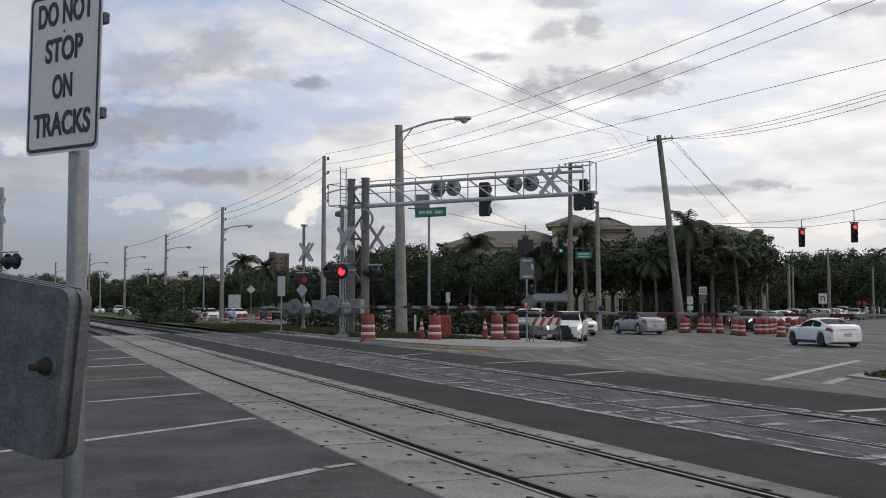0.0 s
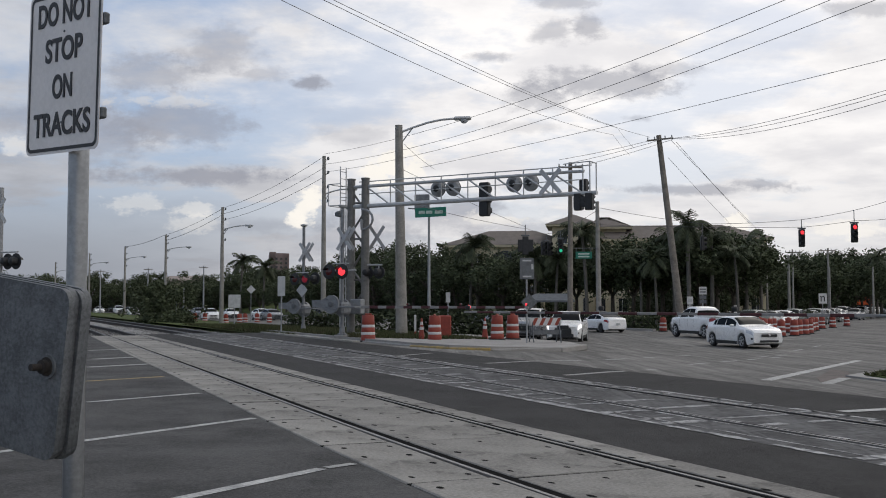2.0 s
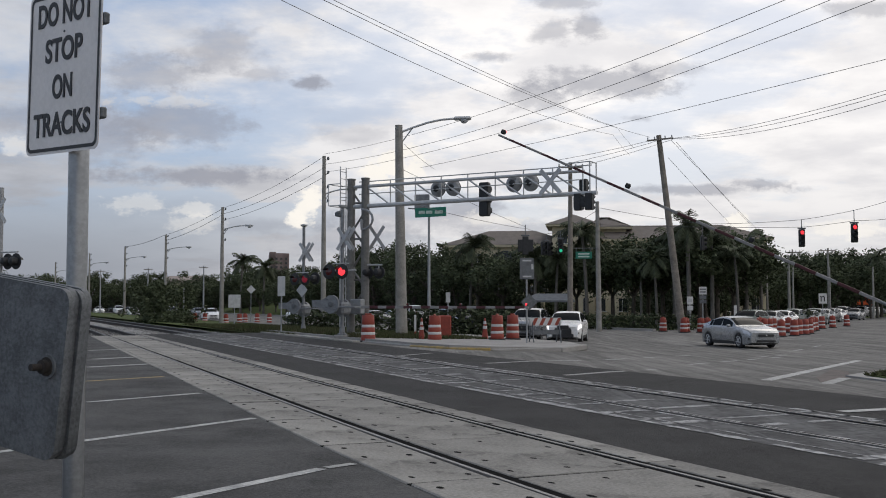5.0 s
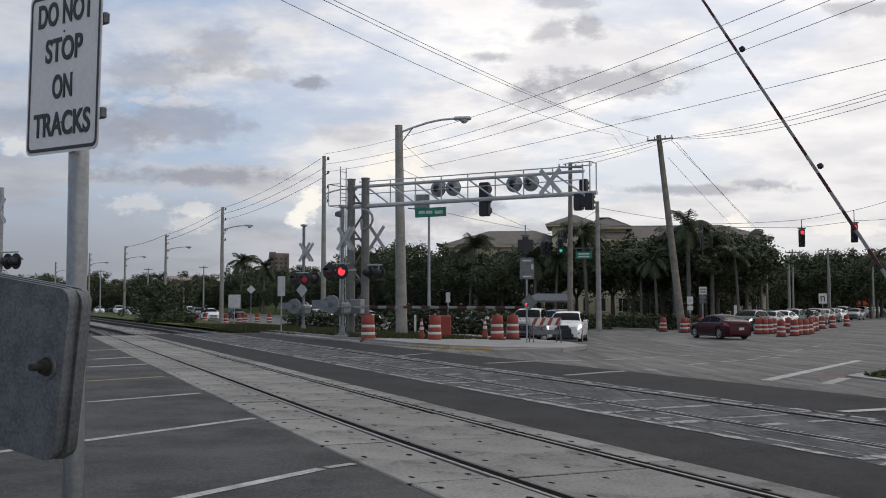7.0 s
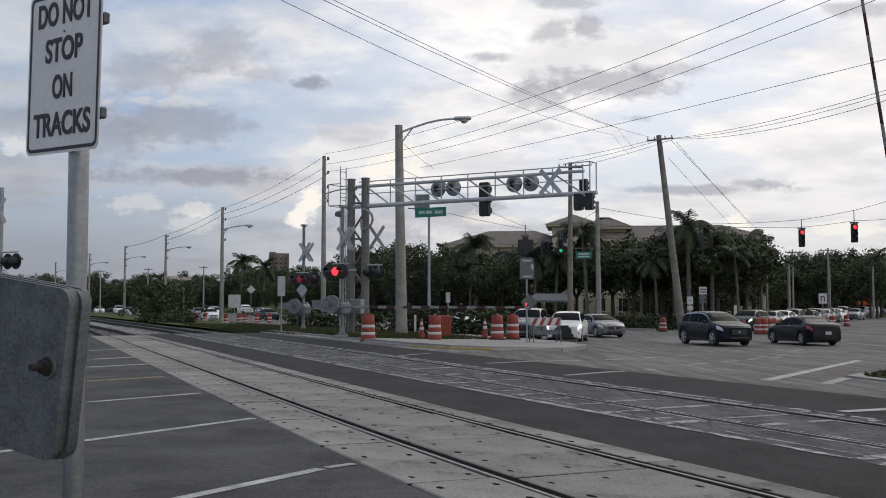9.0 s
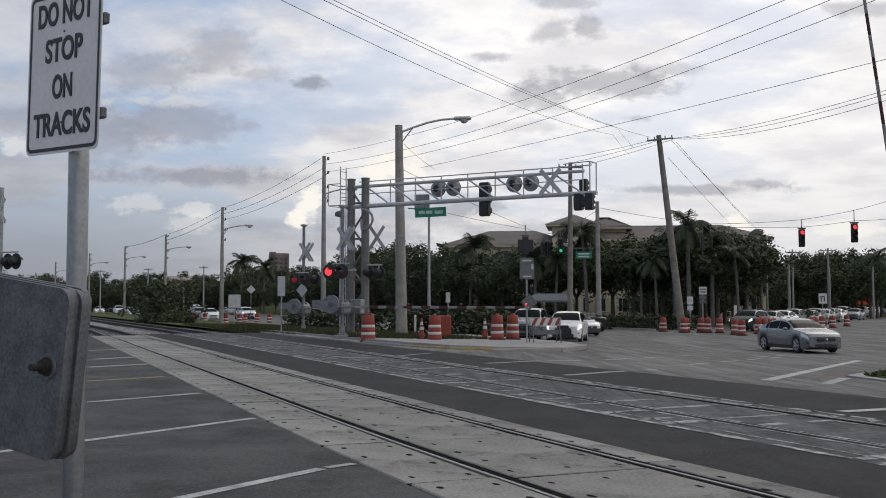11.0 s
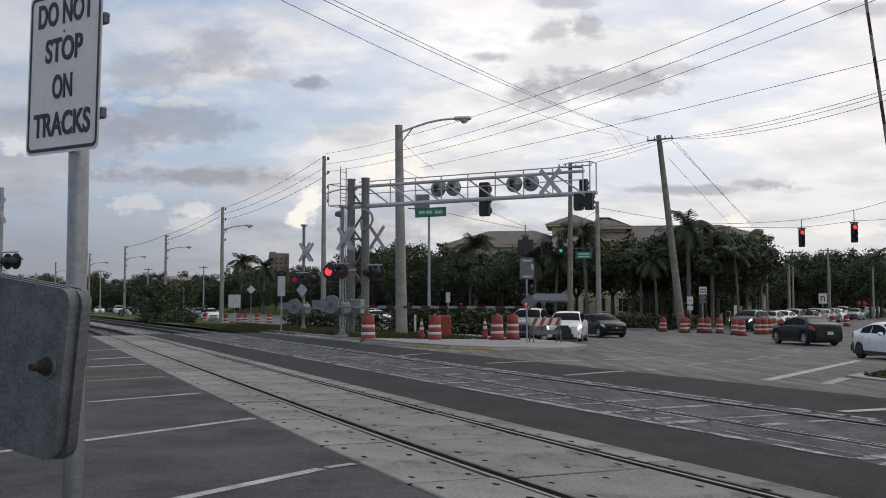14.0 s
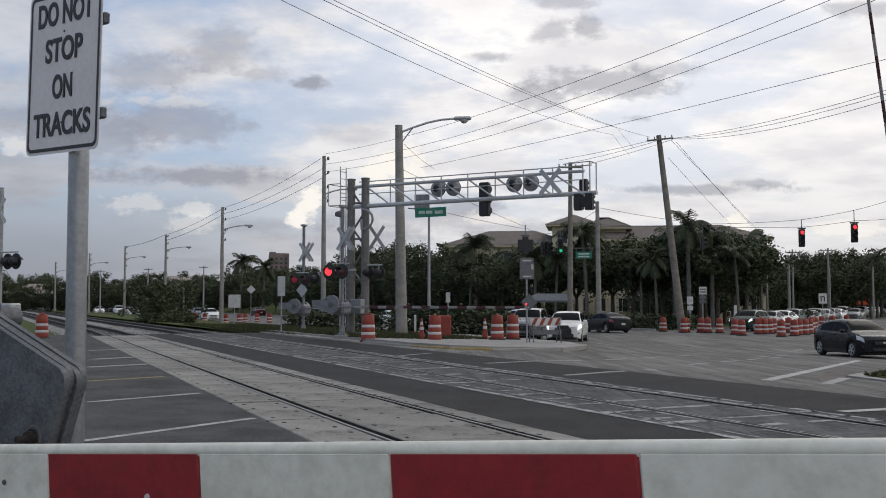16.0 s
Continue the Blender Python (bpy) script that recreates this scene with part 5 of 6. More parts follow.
    sh.add([(r[j].x, r[j].y * s, r[j].z) for r in rows for j, s in ring], [(i * k + j, i * k + (j + 1) % k, (i + 1) * k + (j + 1) % k, (i + 1) * k + j) for i in range(len(rows) - 1) for j in range(k)] + [tuple(range(k))[::-1], tuple(range((len(rows) - 1) * k, len(rows) * k))])
    body = part("body", sh.mesh("body", paint, 42), paint, c)
    # panes
    patch("windscreen", ws[0], ws[1], 7.35, 10, CARGLASS, 1, 0.006, 7, 4, "dark tinted glass", both=True)
    patch("rear_window", rwin[0], rwin[1], 7.45, 10, CARGLASS, 1, 0.006, 6, 4, "dark tinted glass", both=True)
    for side in (1, -1):
        for j, (q0, q1) in enumerate(panes):
            patch("side_window", q0, q1, 6.10, 6.90, CARGLASS, side, 0.006, 6, 3, "dark tinted glass", 0.012 if j == 0 else -0.008)
        if kind == "suv":
            patch("window_trim", panes[0][0], panes[-1][1], 6.91, 6.99, CHROME, side, 0.010, 10, 1, "bright window trim")
    if kind == "pickup":
        x0, x1 = X(0.615), X(0.985)
        zd = 0.668 * H
        part("bed_floor", Shape().box(((x0 + x1) / 2, 0, zd + 0.012), (x0 - x1, W * 0.78, 0.02), 0.005), RUBBER, c, "dark open load bed")
        part("bed_rail", Shape().box(((x0 + x1) / 2, W * 0.43, zd + 0.03), (x0 - x1, 0.08, 0.09), 0.02).box(((x0 + x1) / 2, -W * 0.43, zd + 0.03), (x0 - x1, 0.08, 0.09), 0.02).box((x1, 0, zd + 0.03), (0.06, W * 0.86, 0.09), 0.02), paint, c)
    # wheels
    wheels = [make_wheel(c, x, y, wheel_r, 0.22, rim or RIM) for x in (ax_f, ax_r) for y in (W / 2 - 0.125, -W / 2 + 0.125)]
    arch = Shape()
    for x in (ax_f, ax_r):
        arch.box((x, 0, wheel_r + 0.06), (2 * rw_, W * 0.74, 0.5), 0.05)
    arch.box((0, 0, clear + 0.06), (L * 0.9, W * 0.7, 0.14), 0.03)
    part("underbody", arch, RUBBER, c, "dark underbody and wheel wells")
    # front and rear
    fx, tall_g = X(0.0), 0.13 if low else 0.26
    part("grille", Shape().box((fx - 0.005, 0, 0.40 * H), (0.05, W * 0.44, tall_g), 0.02), BLACK, c)
    part("lower_grille", Shape().box((fx - 0.005, 0, clear + 0.17), (0.05, W * 0.52, 0.10), 0.02), BLACK, c)
    part("badge", Shape().lathe((fx + 0.018, 0, 0.41 * H), (1, 0, 0), [(0, 0.05), (0.012, 0.045)], 12), CHROME, c)
    for side in (1, -1):
        patch("headlight", .006, .10, 4.25, 5.6, HEAD_ON if lights else HEAD, side, 0.008, 5, 3, "clear headlight", 0.02)
        patch("tail_light", .90, .992, 4.3, 5.9, LAMP_RED if brake else TAIL, side, 0.008, 5, 3, "red tail light", 0.0)
        if bumper is None:
            patch("fog_light", .008, .03, 2.9, 3.4, BLACK, side, 0.008, 2, 2)
        part("mirror", Shape().box((X(ws[0] + 0.065), side * (W / 2 + 0.07), 0.69 * H), (0.15, 0.2, 0.13), 0.045), paint, c)
        for q in (panes[0][0] + 0.005, panes[0][1] + 0.01, 0.71 if kind != "pickup" else 0.575):
            if abs(q - panes[0][1]) < 0.02 or kind != "hatch" or q < 0.5:
                patch("door_seam", q, q + 0.0028, 2.7, 6.0, BLACK, side, 0.003, 1, 5)
        for q in (panes[0][1] - 0.045, 0.675 if kind != "pickup" else 0.55):
            if q < 0.6 or kind in ("sedan", "suv"):
                part("door_handle", Shape().box((X(q), side * (W / 2 * 0.985), 0.585 * H), (0.17, 0.03, 0.03), 0.01), CHROME if kind == "suv" else paint, c)
        patch("sill", qf + 1.1 * rw_ / L, qr - 1.1 * rw_ / L, 2.02, 2.5, bumper or BLACK, side, 0.006, 4, 1)
        if bumper is not None:
            patch("bumper", 0.0, qf - 1.08 * rw_ / L, 2.0, 3.55, bumper, side, 0.012, 6, 3, "dark plastic bumper")
            patch("bumper", qr + 1.08 * rw_ / L, 1.0, 2.0, 3.55, bumper, side, 0.012, 6, 3, "dark plastic bumper")
    if bumper is not None:
        for xe, sg in ((fx, 1), (X(1.0), -1)):
            part("bumper", Shape().box((xe + sg * 0.005, 0, clear + 0.19), (0.06, W * 0.80, 0.26), 0.02), bumper, c, "dark plastic bumper")
    part("number_plate", Shape().box((X(1.0) - 0.006, 0, 0.43 * H), (0.02, 0.32, 0.15), 0.004), PLATE, c)
    return c, wheels, wheel_r


def paint(name, col, metal=0.1, rough=0.28):
    return mat(name, col, rough, metal, 0.03, 2, 0, coat=0.4 if max(col) > 0.1 else 0.05, spec=0.5 if max(col) > 0.1 else 0.16)


P_WHITE, P_SILVER = paint("white_paint", (0.80, 0.80, 0.79)), paint("silver_paint", (0.30, 0.31, 0.32), 0.5)
P_GREY, P_BLACK = paint("grey_paint", (0.17, 0.18, 0.19), 0.5), paint("black_car_paint", (0.012, 0.013, 0.015))
P_NAVY, P_MAROON = paint("blue_black_paint", (0.012, 0.017, 0.024), 0.3), paint("maroon_paint", (0.05, 0.011, 0.015), 0.3)
P_GREEN, P_RED, P_TAN = paint("dark_green_paint", (0.02, 0.045, 0.04), 0.3), paint("red_paint", (0.22, 0.02, 0.02)), paint("beige_paint", (0.33, 0.30, 0.25), 0.4)
DARKRIM = mat("dark_rim", (0.09, 0.09, 0.095), 0.4, 0.7, 0.1, 6, 0)

# standing cars
def park(x, y, heading, *a, **k):
    return make_car(*a, m=pose(x, y, -0.62, 0, 0, heading), **k)[0]


lex = park(6.72, 56.3, -103, "white crossover with black spindle grille waiting at the junction", P_WHITE, 4.66, 1.88, 1.66, "suv", True, rim=RIM, wheel_r=0.37)
part("spindle_grille", Shape().box((2.345, 0, 0.60), (0.05, 0.90, 0.26), 0.03).box((2.335, 0, 0.82), (0.06, 0.62, 0.24), 0.03).box((2.335, 0, 0.40), (0.05, 1.10, 0.2), 0.03), BLACK, lex, "large black grille")
park(4.96, 59.50, -106, "silver crossover waiting behind the traffic island", P_SILVER, 4.7, 1.9, 1.82, "suv", False, wheel_r=0.37)
QUEUE = [(1326, 79.5, P_GREEN, 1.62, "suv"), (1361, 86, P_SILVER, 1.5, "sedan"), (1383, 88, P_WHITE, 1.5, "sedan"), (1402, 93, P_GREEN, 1.65, "suv"), (1428, 96, P_GREY, 1.5, "sedan"), (1440, 102, P_GREEN, 1.6, "suv"), (1456, 108, P_GREY, 1.5, "sedan"), (1466, 116, P_NAVY, 1.6, "suv"), (1478, 121, P_WHITE, 1.5, "sedan"),
         (1490, 133, P_GREY, 1.75, "suv"), (1500, 146, P_SILVER, 1.5, "sedan"), (1512, 132, P_GREY, 1.5, "sedan"), (1522, 160, P_SILVER, 1.7, "suv"), (1535, 170, P_GREY, 1.5, "sedan"), (1548, 182, P_WHITE, 1.5, "sedan"), (1562, 198, P_SILVER, 1.7, "suv")]
QUEUE += [(176, 215, P_WHITE, 1.5, "sedan"), (196, 235, P_SILVER, 1.7, "suv"), (211, 205, P_WHITE, 1.7, "suv"), (228, 195, P_SILVER, 1.5, "sedan"), (236, 180, P_WHITE, 1.5, "sedan"), (372, 128, P_WHITE, 1.5, "sedan"), (352, 150, P_GREY, 1.5, "sedan")]
bases = {}
for px, dist, pt, h, kd in QUEUE:
    key = (pt.name, kd)
    mm = pose((px - 784) / 1845 * dist, dist, -0.62, 0, 0, -128 + (0 if dist < 85 else 6) if px > 1000 else -66)
    if key not in bases:
        bases[key] = make_car(f"{pt.name.split('_')[0]} car standing in slow traffic", pt, 4.6, 1.83, h, kd, dist < 95 and px in (1326, 1383), mm)[0]
    else:
        copy_thing(bases[key], mm)
truck = thing("orange_truck", "bright orange truck box far along the side street", "truck", pose(76.82, 190.00, -0.6, 0, 0, -20))
part("box_body", Shape().box((0, 0, 2.6), (2.9, 5, 1.6), 0.1), mat("truck_orange", (0.62, 0.09, 0.02), 0.5), truck)
part("chassis", Shape().box((0, 0, 1.1), (2.3, 5, 1.4), 0.1), BLACK, truck)

# moving cars: each follows its lane, s along the tracks against n across them
LANE_R = [(-200, 8), (-40, 13.0), (10, 25.0), (24.4, 29.2), (28.3, 30.6), (32, 31.7), (35.4, 32.5), (39, 33.2), (42, 33.6), (46, 34.2), (51, 34.8), (54, 35.3), (66, 36.4), (75, 36.6), (92, 35.6), (113, 33.6), (132, 32.2), (162, 31.6), (400, 31)]
LANE_L = [(-200, 8), (-40, 14), (12, 28.6), (28.8, 34.5), (33, 35.9), (37.8, 37.4), (41.3, 38.3), (45, 39.2), (51, 40.3), (57, 40.9), (61, 41.2), (66, 41.5), (75, 41.9), (89, 42.1), (109, 42.2), (132, 42.3), (165, 42.4), (400, 42.5)]


def lane_n(lane, s):
    ss = np.array([p[0] for p in lane], float)
    nn = np.array([p[1] for p in lane], float)
    return float(np.mean([np.interp(s + d, ss, nn) for d in (-4, -2, 0, 2, 4)]))


def place(keys, t):
    ts, ss = [k[0] for k in keys], [k[1] for k in keys]
    if t < ts[0]:
        return ss[0] + (ss[1] - ss[0]) / (ts[1] - ts[0]) * (t - ts[0])
    if t > ts[-1]:
        return ss[-1] + (ss[-1] - ss[-2]) / (ts[-1] - ts[-2]) * (t - ts[-1])
    return float(np.interp(t, ts, ss))


def drive(car, lane, keys):
    ob, wheels, r = car
    sgn = -1 if keys[-1][1] < keys[0][1] else 1
    rows = []
    for i in range(0, 65):
        t = i * 0.25
        s = float(np.mean([place(keys, t + d) for d in (-0.1, 0, 0.1)]))
        n, n2 = lane_n(lane, s), lane_n(lane, s + sgn * 1.5)
        x, y = sn(s, n)
        x2, y2 = sn(s + sgn * 1.5, n2)
        rows.append((t, pose(x, y, fall(n), 0, 0, math.degrees(math.atan2(y2 - y, x2 - x)))))
    walk(ob, rows)
    t0, t1 = max(0.0, keys[0][0] - 1.0), min(16.0, keys[-1][0] + 1.0)
    for w in wheels:
        base = w.matrix_basis.copy()
        turn = [(0.0, base)]
        k = 1
        while t0 + k / 30 < t1:
            t = t0 + k / 30
            turn.append((t, base @ Matrix.Rotation(sgn * (place(keys, t) - place(keys, t0)) * sgn / r, 4, "Y")))
            k += 1
        if t1 < 16.0:
            turn.append((16.0, turn[-1][1]))
        walk(w, turn)


TRAFFIC = [
    (make_car("white sedan driving through the junction", P_WHITE, 4.67, 1.83, 1.50), LANE_R, [(0.6, 54.2), (0.9, 51.3), (1.2, 48), (1.5, 45.2), (1.8, 42), (2.1, 38.9), (2.4, 35.4), (2.7, 31.9), (3.0, 28.3)]),
    (make_car("silver sedan driving through the junction", P_SILVER, 4.82, 1.83, 1.47), LANE_R, [(3.3, 57.6), (3.6, 54.5), (3.9, 51.3), (4.2, 48), (4.5, 45.1)]),
    (make_car("dark blue-black crossover driving through the junction", P_NAVY, 4.81, 1.90, 1.69, "suv", wheel_r=0.38), LANE_R, [(7.4, 57.6), (7.7, 54.8), (8.0, 52.4), (8.3, 49.7), (8.6, 46.8), (8.9, 43.7), (9.2, 40.5), (9.5, 37.2)]),
    (make_car("grey sedan driving through the junction", P_GREY, 4.65, 1.80, 1.43), LANE_R, [(8.9, 57.2), (9.2, 54.2), (11.3, 32.2), (11.6, 28.3)]),
    (make_car("small white hatchback with dark grey bumpers", P_WHITE, 4.15, 1.66, 1.38, "coupe", bumper=mat("grey_plastic", (0.045, 0.046, 0.05), 0.7), rim=DARKRIM, wheel_r=0.29), LANE_R, [(11.3, 56.3), (11.6, 53.4), (11.9, 50.5), (12.2, 47.4), (12.5, 44.6), (12.8, 41.5), (13.1, 38.5), (13.3, 36.3), (13.5, 34.1), (13.7, 31.8), (13.9, 29.4)]),
    (make_car("black three-door hatchback driving through the junction", P_BLACK, 4.2, 1.72, 1.46, "hatch", wheel_r=0.31), LANE_R, [(7.6, 138.2), (9.1, 126.7), (13.9, 57.3), (14.1, 54.2), (14.3, 51.7), (14.5, 49.2), (14.7, 47), (14.9, 44.9), (15.1, 42.6), (15.3, 40.1), (15.5, 37.6), (15.7, 35), (15.9, 32.3), (16.0, 31)]),
    (make_car("white coupe with black windows driving away", P_WHITE, 4.64, 1.83, 1.38, "coupe", rim=DARKRIM), LANE_L, [(0, 39.4), (0.3, 43), (0.6, 47), (0.9, 50.8), (1.2, 54.2), (1.5, 57.8), (1.8, 62.2)]),
    (make_car("silver sedan driving away along the highway", P_SILVER, 4.7, 1.8, 1.45), LANE_L, [(0, 60), (0.3, 63.7)]),
    (make_car("white pickup truck with open load bed driving away", P_WHITE, 5.6, 1.98, 1.90, "pickup", bumper=BLACK, wheel_r=0.40), LANE_L, [(0.6, 34.3), (0.9, 37.8), (1.2, 41.3), (1.5, 45.1), (2.1, 53.3), (2.4, 57), (2.7, 60.9), (3.0, 64.7), (7.6, 152.9), (8.2, 164.1), (9.1, 184.9)]),
    (make_car("maroon sedan driving away along the highway", P_MAROON, 4.7, 1.78, 1.44), LANE_L, [(6.3, 39.7), (6.5, 42.7), (6.8, 47.3), (7.1, 51.5), (7.4, 55.4), (7.7, 59.6), (8, 63.7)]),
    (make_car("black sedan driving away along the highway", P_BLACK, 4.8, 1.85, 1.45), LANE_L, [(8.6, 36), (8.9, 40), (9.2, 44)]),
    (make_car("dark sedan driving away along the highway", P_BLACK, 4.6, 1.78, 1.45), LANE_L, [(13.3, 32.4), (13.5, 35), (13.9, 39.8), (14.1, 42.3), (14.3, 45), (14.5, 47.5), (14.7, 50.2), (14.9, 52.7), (15.1, 54.7), (15.3, 56.8), (15.5, 58.9), (15.7, 61), (15.9, 63.3), (16, 64.4)]),
    (make_car("white sedan far along the highway", P_WHITE, 4.6, 1.8, 1.46), LANE_R, [(0, 142), (3.0, 124), (6.0, 112), (16, 92)]),
    (make_car("dark car with lit headlights far along the highway", P_BLACK, 4.6, 1.8, 1.48, "sedan", True), LANE_R, [(8.0, 165), (12.0, 130), (14.5, 112), (16, 99)]),
    (make_car("white crossover far along the highway", P_WHITE, 4.6, 1.85, 1.65, "suv", True), LANE_R, [(7.0, 175), (11.5, 133), (12.5, 119), (14, 97)]),
]


# ---------------------------------------------------------------- vegetation
def leaf_cloud(rng, centres, per, size, spread):
    sh_v, sh_f = [], []
    for c, cr in centres:
        for _ in range(per):
            d = Vector((rng.gauss(0, 1), rng.gauss(0, 1), rng.gauss(0, 1)))
            d.normalize()
            p = Vector(c) + d * cr * (rng.random() ** 0.45) * spread
            a = Vector((rng.gauss(0, 1), rng.gauss(0, 1), rng.gauss(0, 0.6))).normalized()
            b = a.cross(d + Vector((0.1, 0.2, 0.3))).normalized()
            s = size * rng.uniform(0.6, 1.4)
            o = len(sh_v)
            sh_v += [tuple(p + a * s), tuple(p + b * s * 0.55), tuple(p - a * s), tuple(p - b * s * 0.55)]
            sh_f.append((o, o + 1, o + 2, o + 3))
    s = Shape()
    s.v, s.f = sh_v, sh_f
    return s


def make_tree(seed, h=9.0, spread=4.2, trunk_h=2.6, leaf=LEAF, per=68, clumps=88, size=0.165, label="dark green broadleaf tree with uneven crown"):
    rng = random.Random(seed)
    t = thing("tree", label, "tree", None, "trees behind the highway")
    tr = Shape().tube((0, 0, -0.3), (0.1, 0.05, trunk_h), 0.24, 0.17, 9)
    centres = []
    for k in range(7):
        a = k * 0.9 + rng.random()
        tip = Vector((math.cos(a) * spread * rng.uniform(0.4, 0.75), math.sin(a) * spread * rng.uniform(0.4, 0.75), trunk_h + (h - trunk_h) * rng.uniform(0.35, 0.8)))
        mid = Vector((0.1, 0.05, trunk_h)).lerp(tip, 0.45) + Vector((0, 0, 0.3))
        tr.tube((0.1, 0.05, trunk_h - 0.15), mid, 0.13, 0.09, 6).tube(mid, tip, 0.09, 0.03, 6)
    part("trunk", tr, BARK, t)
    zc, rz = (h + trunk_h) / 2, (h - trunk_h) / 2
    for _ in range(clumps):
        d = Vector((rng.gauss(0, 1), rng.gauss(0, 1), rng.gauss(0, 1))).normalized()
        q = rng.uniform(0.45, 1.0)
        wob = 1 + 0.45 * noise.noise(d * 1.9 + Vector((seed, 0, 0)))
        centres.append((Vector((d.x * spread * q * wob, d.y * spread * q * wob, zc + d.z * rz * q * wob * (0.92))), rng.uniform(0.6, 1.15)))
    part("crown", leaf_cloud(rng, centres, per, size, 1.0).mesh("crown", leaf, 180), leaf, t)
    return t


def make_palm(seed, h=7.5, fl=2.7, fronds=20, royal=False, label="palm tree with feathery drooping fronds"):
    rng = random.Random(seed)
    t = thing("palm_tree", label, "palm tree", None, "palms beside the highway")
    bend = Vector((rng.uniform(-0.3, 0.3), rng.uniform(-0.3, 0.3), 0))
    tr = Shape()
    pts = [Vector((bend.x * q * q, bend.y * q * q, h * q)) for q in (0, 0.25, 0.5, 0.75, 1)]
    rad = (0.28, 0.21, 0.22, 0.20, 0.13) if royal else (0.2, 0.15, 0.14, 0.13, 0.11)
    for i in range(4):
        tr.tube(pts[i] - Vector((0, 0, 0.2 if i == 0 else 0)), pts[i + 1], rad[i], rad[i + 1], 10)
    part("trunk", tr, PALMBARK, t)
    topv = pts[-1]
    if royal:
        part("crownshaft", Shape().tube(topv, topv + Vector((0, 0, 1.1)), 0.13, 0.08, 10), mat("crownshaft_green", (0.07, 0.10, 0.04), 0.5), t, "smooth green crownshaft")
        topv = topv + Vector((0, 0, 1.0))
    leaves = Shape()
    for k in range(fronds):
        a = k * 2.4 + rng.uniform(-0.2, 0.2)
        rise = radians(rng.uniform(-25, 75))
        out = Vector((math.cos(a), math.sin(a), 0))
        L = fl * rng.uniform(0.8, 1.1)
        p, d = topv.copy(), out * math.cos(rise) + Vector((0, 0, math.sin(rise)))
        side = out.cross(Vector((0, 0, 1)))
        seg = 9
        for i in range(seg):
            q = p + d * L / seg
            leaves.tube(p, q, 0.025 * (1 - i / seg) + 0.006, None, 3, False)
            ll = fl * 0.30 * math.sin(math.pi * (0.12 + 0.85 * i / seg)) + 0.12
            for sg in (-1, 1):
                for j in (0.0, 0.33, 0.66):
                    b = p.lerp(q, j)
                    tip = b + (side * sg * 0.8 + d * 0.55 - Vector((0, 0, 0.45 + rng.uniform(0, 0.3)))).normalized() * ll * rng.uniform(0.8, 1.1)
                    w = d * 0.05
                    leaves.quad(b - w, b + w, tip + w * 0.3, tip - w * 0.3)
            d = (d - Vector((0, 0, 0.21))).normalized()
            p = q
    part("fronds", leaves.mesh("fronds", PALMLEAF, 180), PALMLEAF, t)
    return t


def make_hedge(p, q, h, w, label, leaf=LEAF_DARK, seed=1):
    """A clipped hedge of small leaves along a line."""
    rng = random.Random(seed)
    p, q = Vector(p), Vector(q)
    n = max(3, int((q - p).length / 0.5))
    o = (q - p).orthogonal().normalized()
    centres = []
    for i in range(n + 1):
        c = p.lerp(q, i / n)
        for k in range(max(2, int(h / 0.45))):
            for off in (-w / 3, 0, w / 3):
                cc = c + o * off
                centres.append(((cc.x, cc.y, level(cc.x, cc.y) + 0.3 + k * (h - 0.45) / max(1, int(h / 0.45) - 1) + rng.uniform(-0.08, 0.08)), 0.42))
    t = thing("hedge", label, "hedge", None, "hedges")
    part("foliage", leaf_cloud(rng, centres, 26, 0.12, 1.0).mesh("foliage", leaf, 180), leaf, t)
    return t


def scaled(x, y, z, rz, k, kz=None):
    return pose(x, y, z, 0, 0, rz) @ Matrix.Diagonal((k, k, kz or k, 1))


OAKS = [make_tree(21, 9.0, 4.4, 2.2), make_tree(22, 8.0, 4.8, 1.8, LEAF_DARK), make_tree(23, 10.0, 4.0, 2.4), make_tree(25, 9.0, 4.9, 3.1, LEAF, 70, 88)]
SHRUB = make_tree(24, 5.0, 4.2, 0.2, LEAF_DARK, 60, 70, 0.16, "dense dark green shrubbery under the trees")
SHRUB.name = "shrub"
SHRUB["category"] = "shrub"
PALMS = [make_palm(31), make_palm(32, 6.5, 2.6), make_palm(33, 9.0, 3.0, 20, True, "royal palm with pale trunk and feathery crown"), make_palm(34, 8.4, 3.1, 18, True, "royal palm with pale trunk and feathery crown")]
SHRUB.matrix_basis = pose(*sn(20, 420), -0.6)
HOME = [sn(30, 420), sn(45, 420), sn(60, 420), sn(75, 420), sn(90, 420), sn(105, 420), sn(120, 420), sn(135, 420)]
def clear_of_road(k, d, ztop, edge=51.0):
    """Moves a plant out along its bearing until it stands beyond the highway."""
    far = max(d, edge / max(0.12, 0.4037 + 0.9149 * k))
    return far, 1.43 + (ztop - 1.43) * far / d


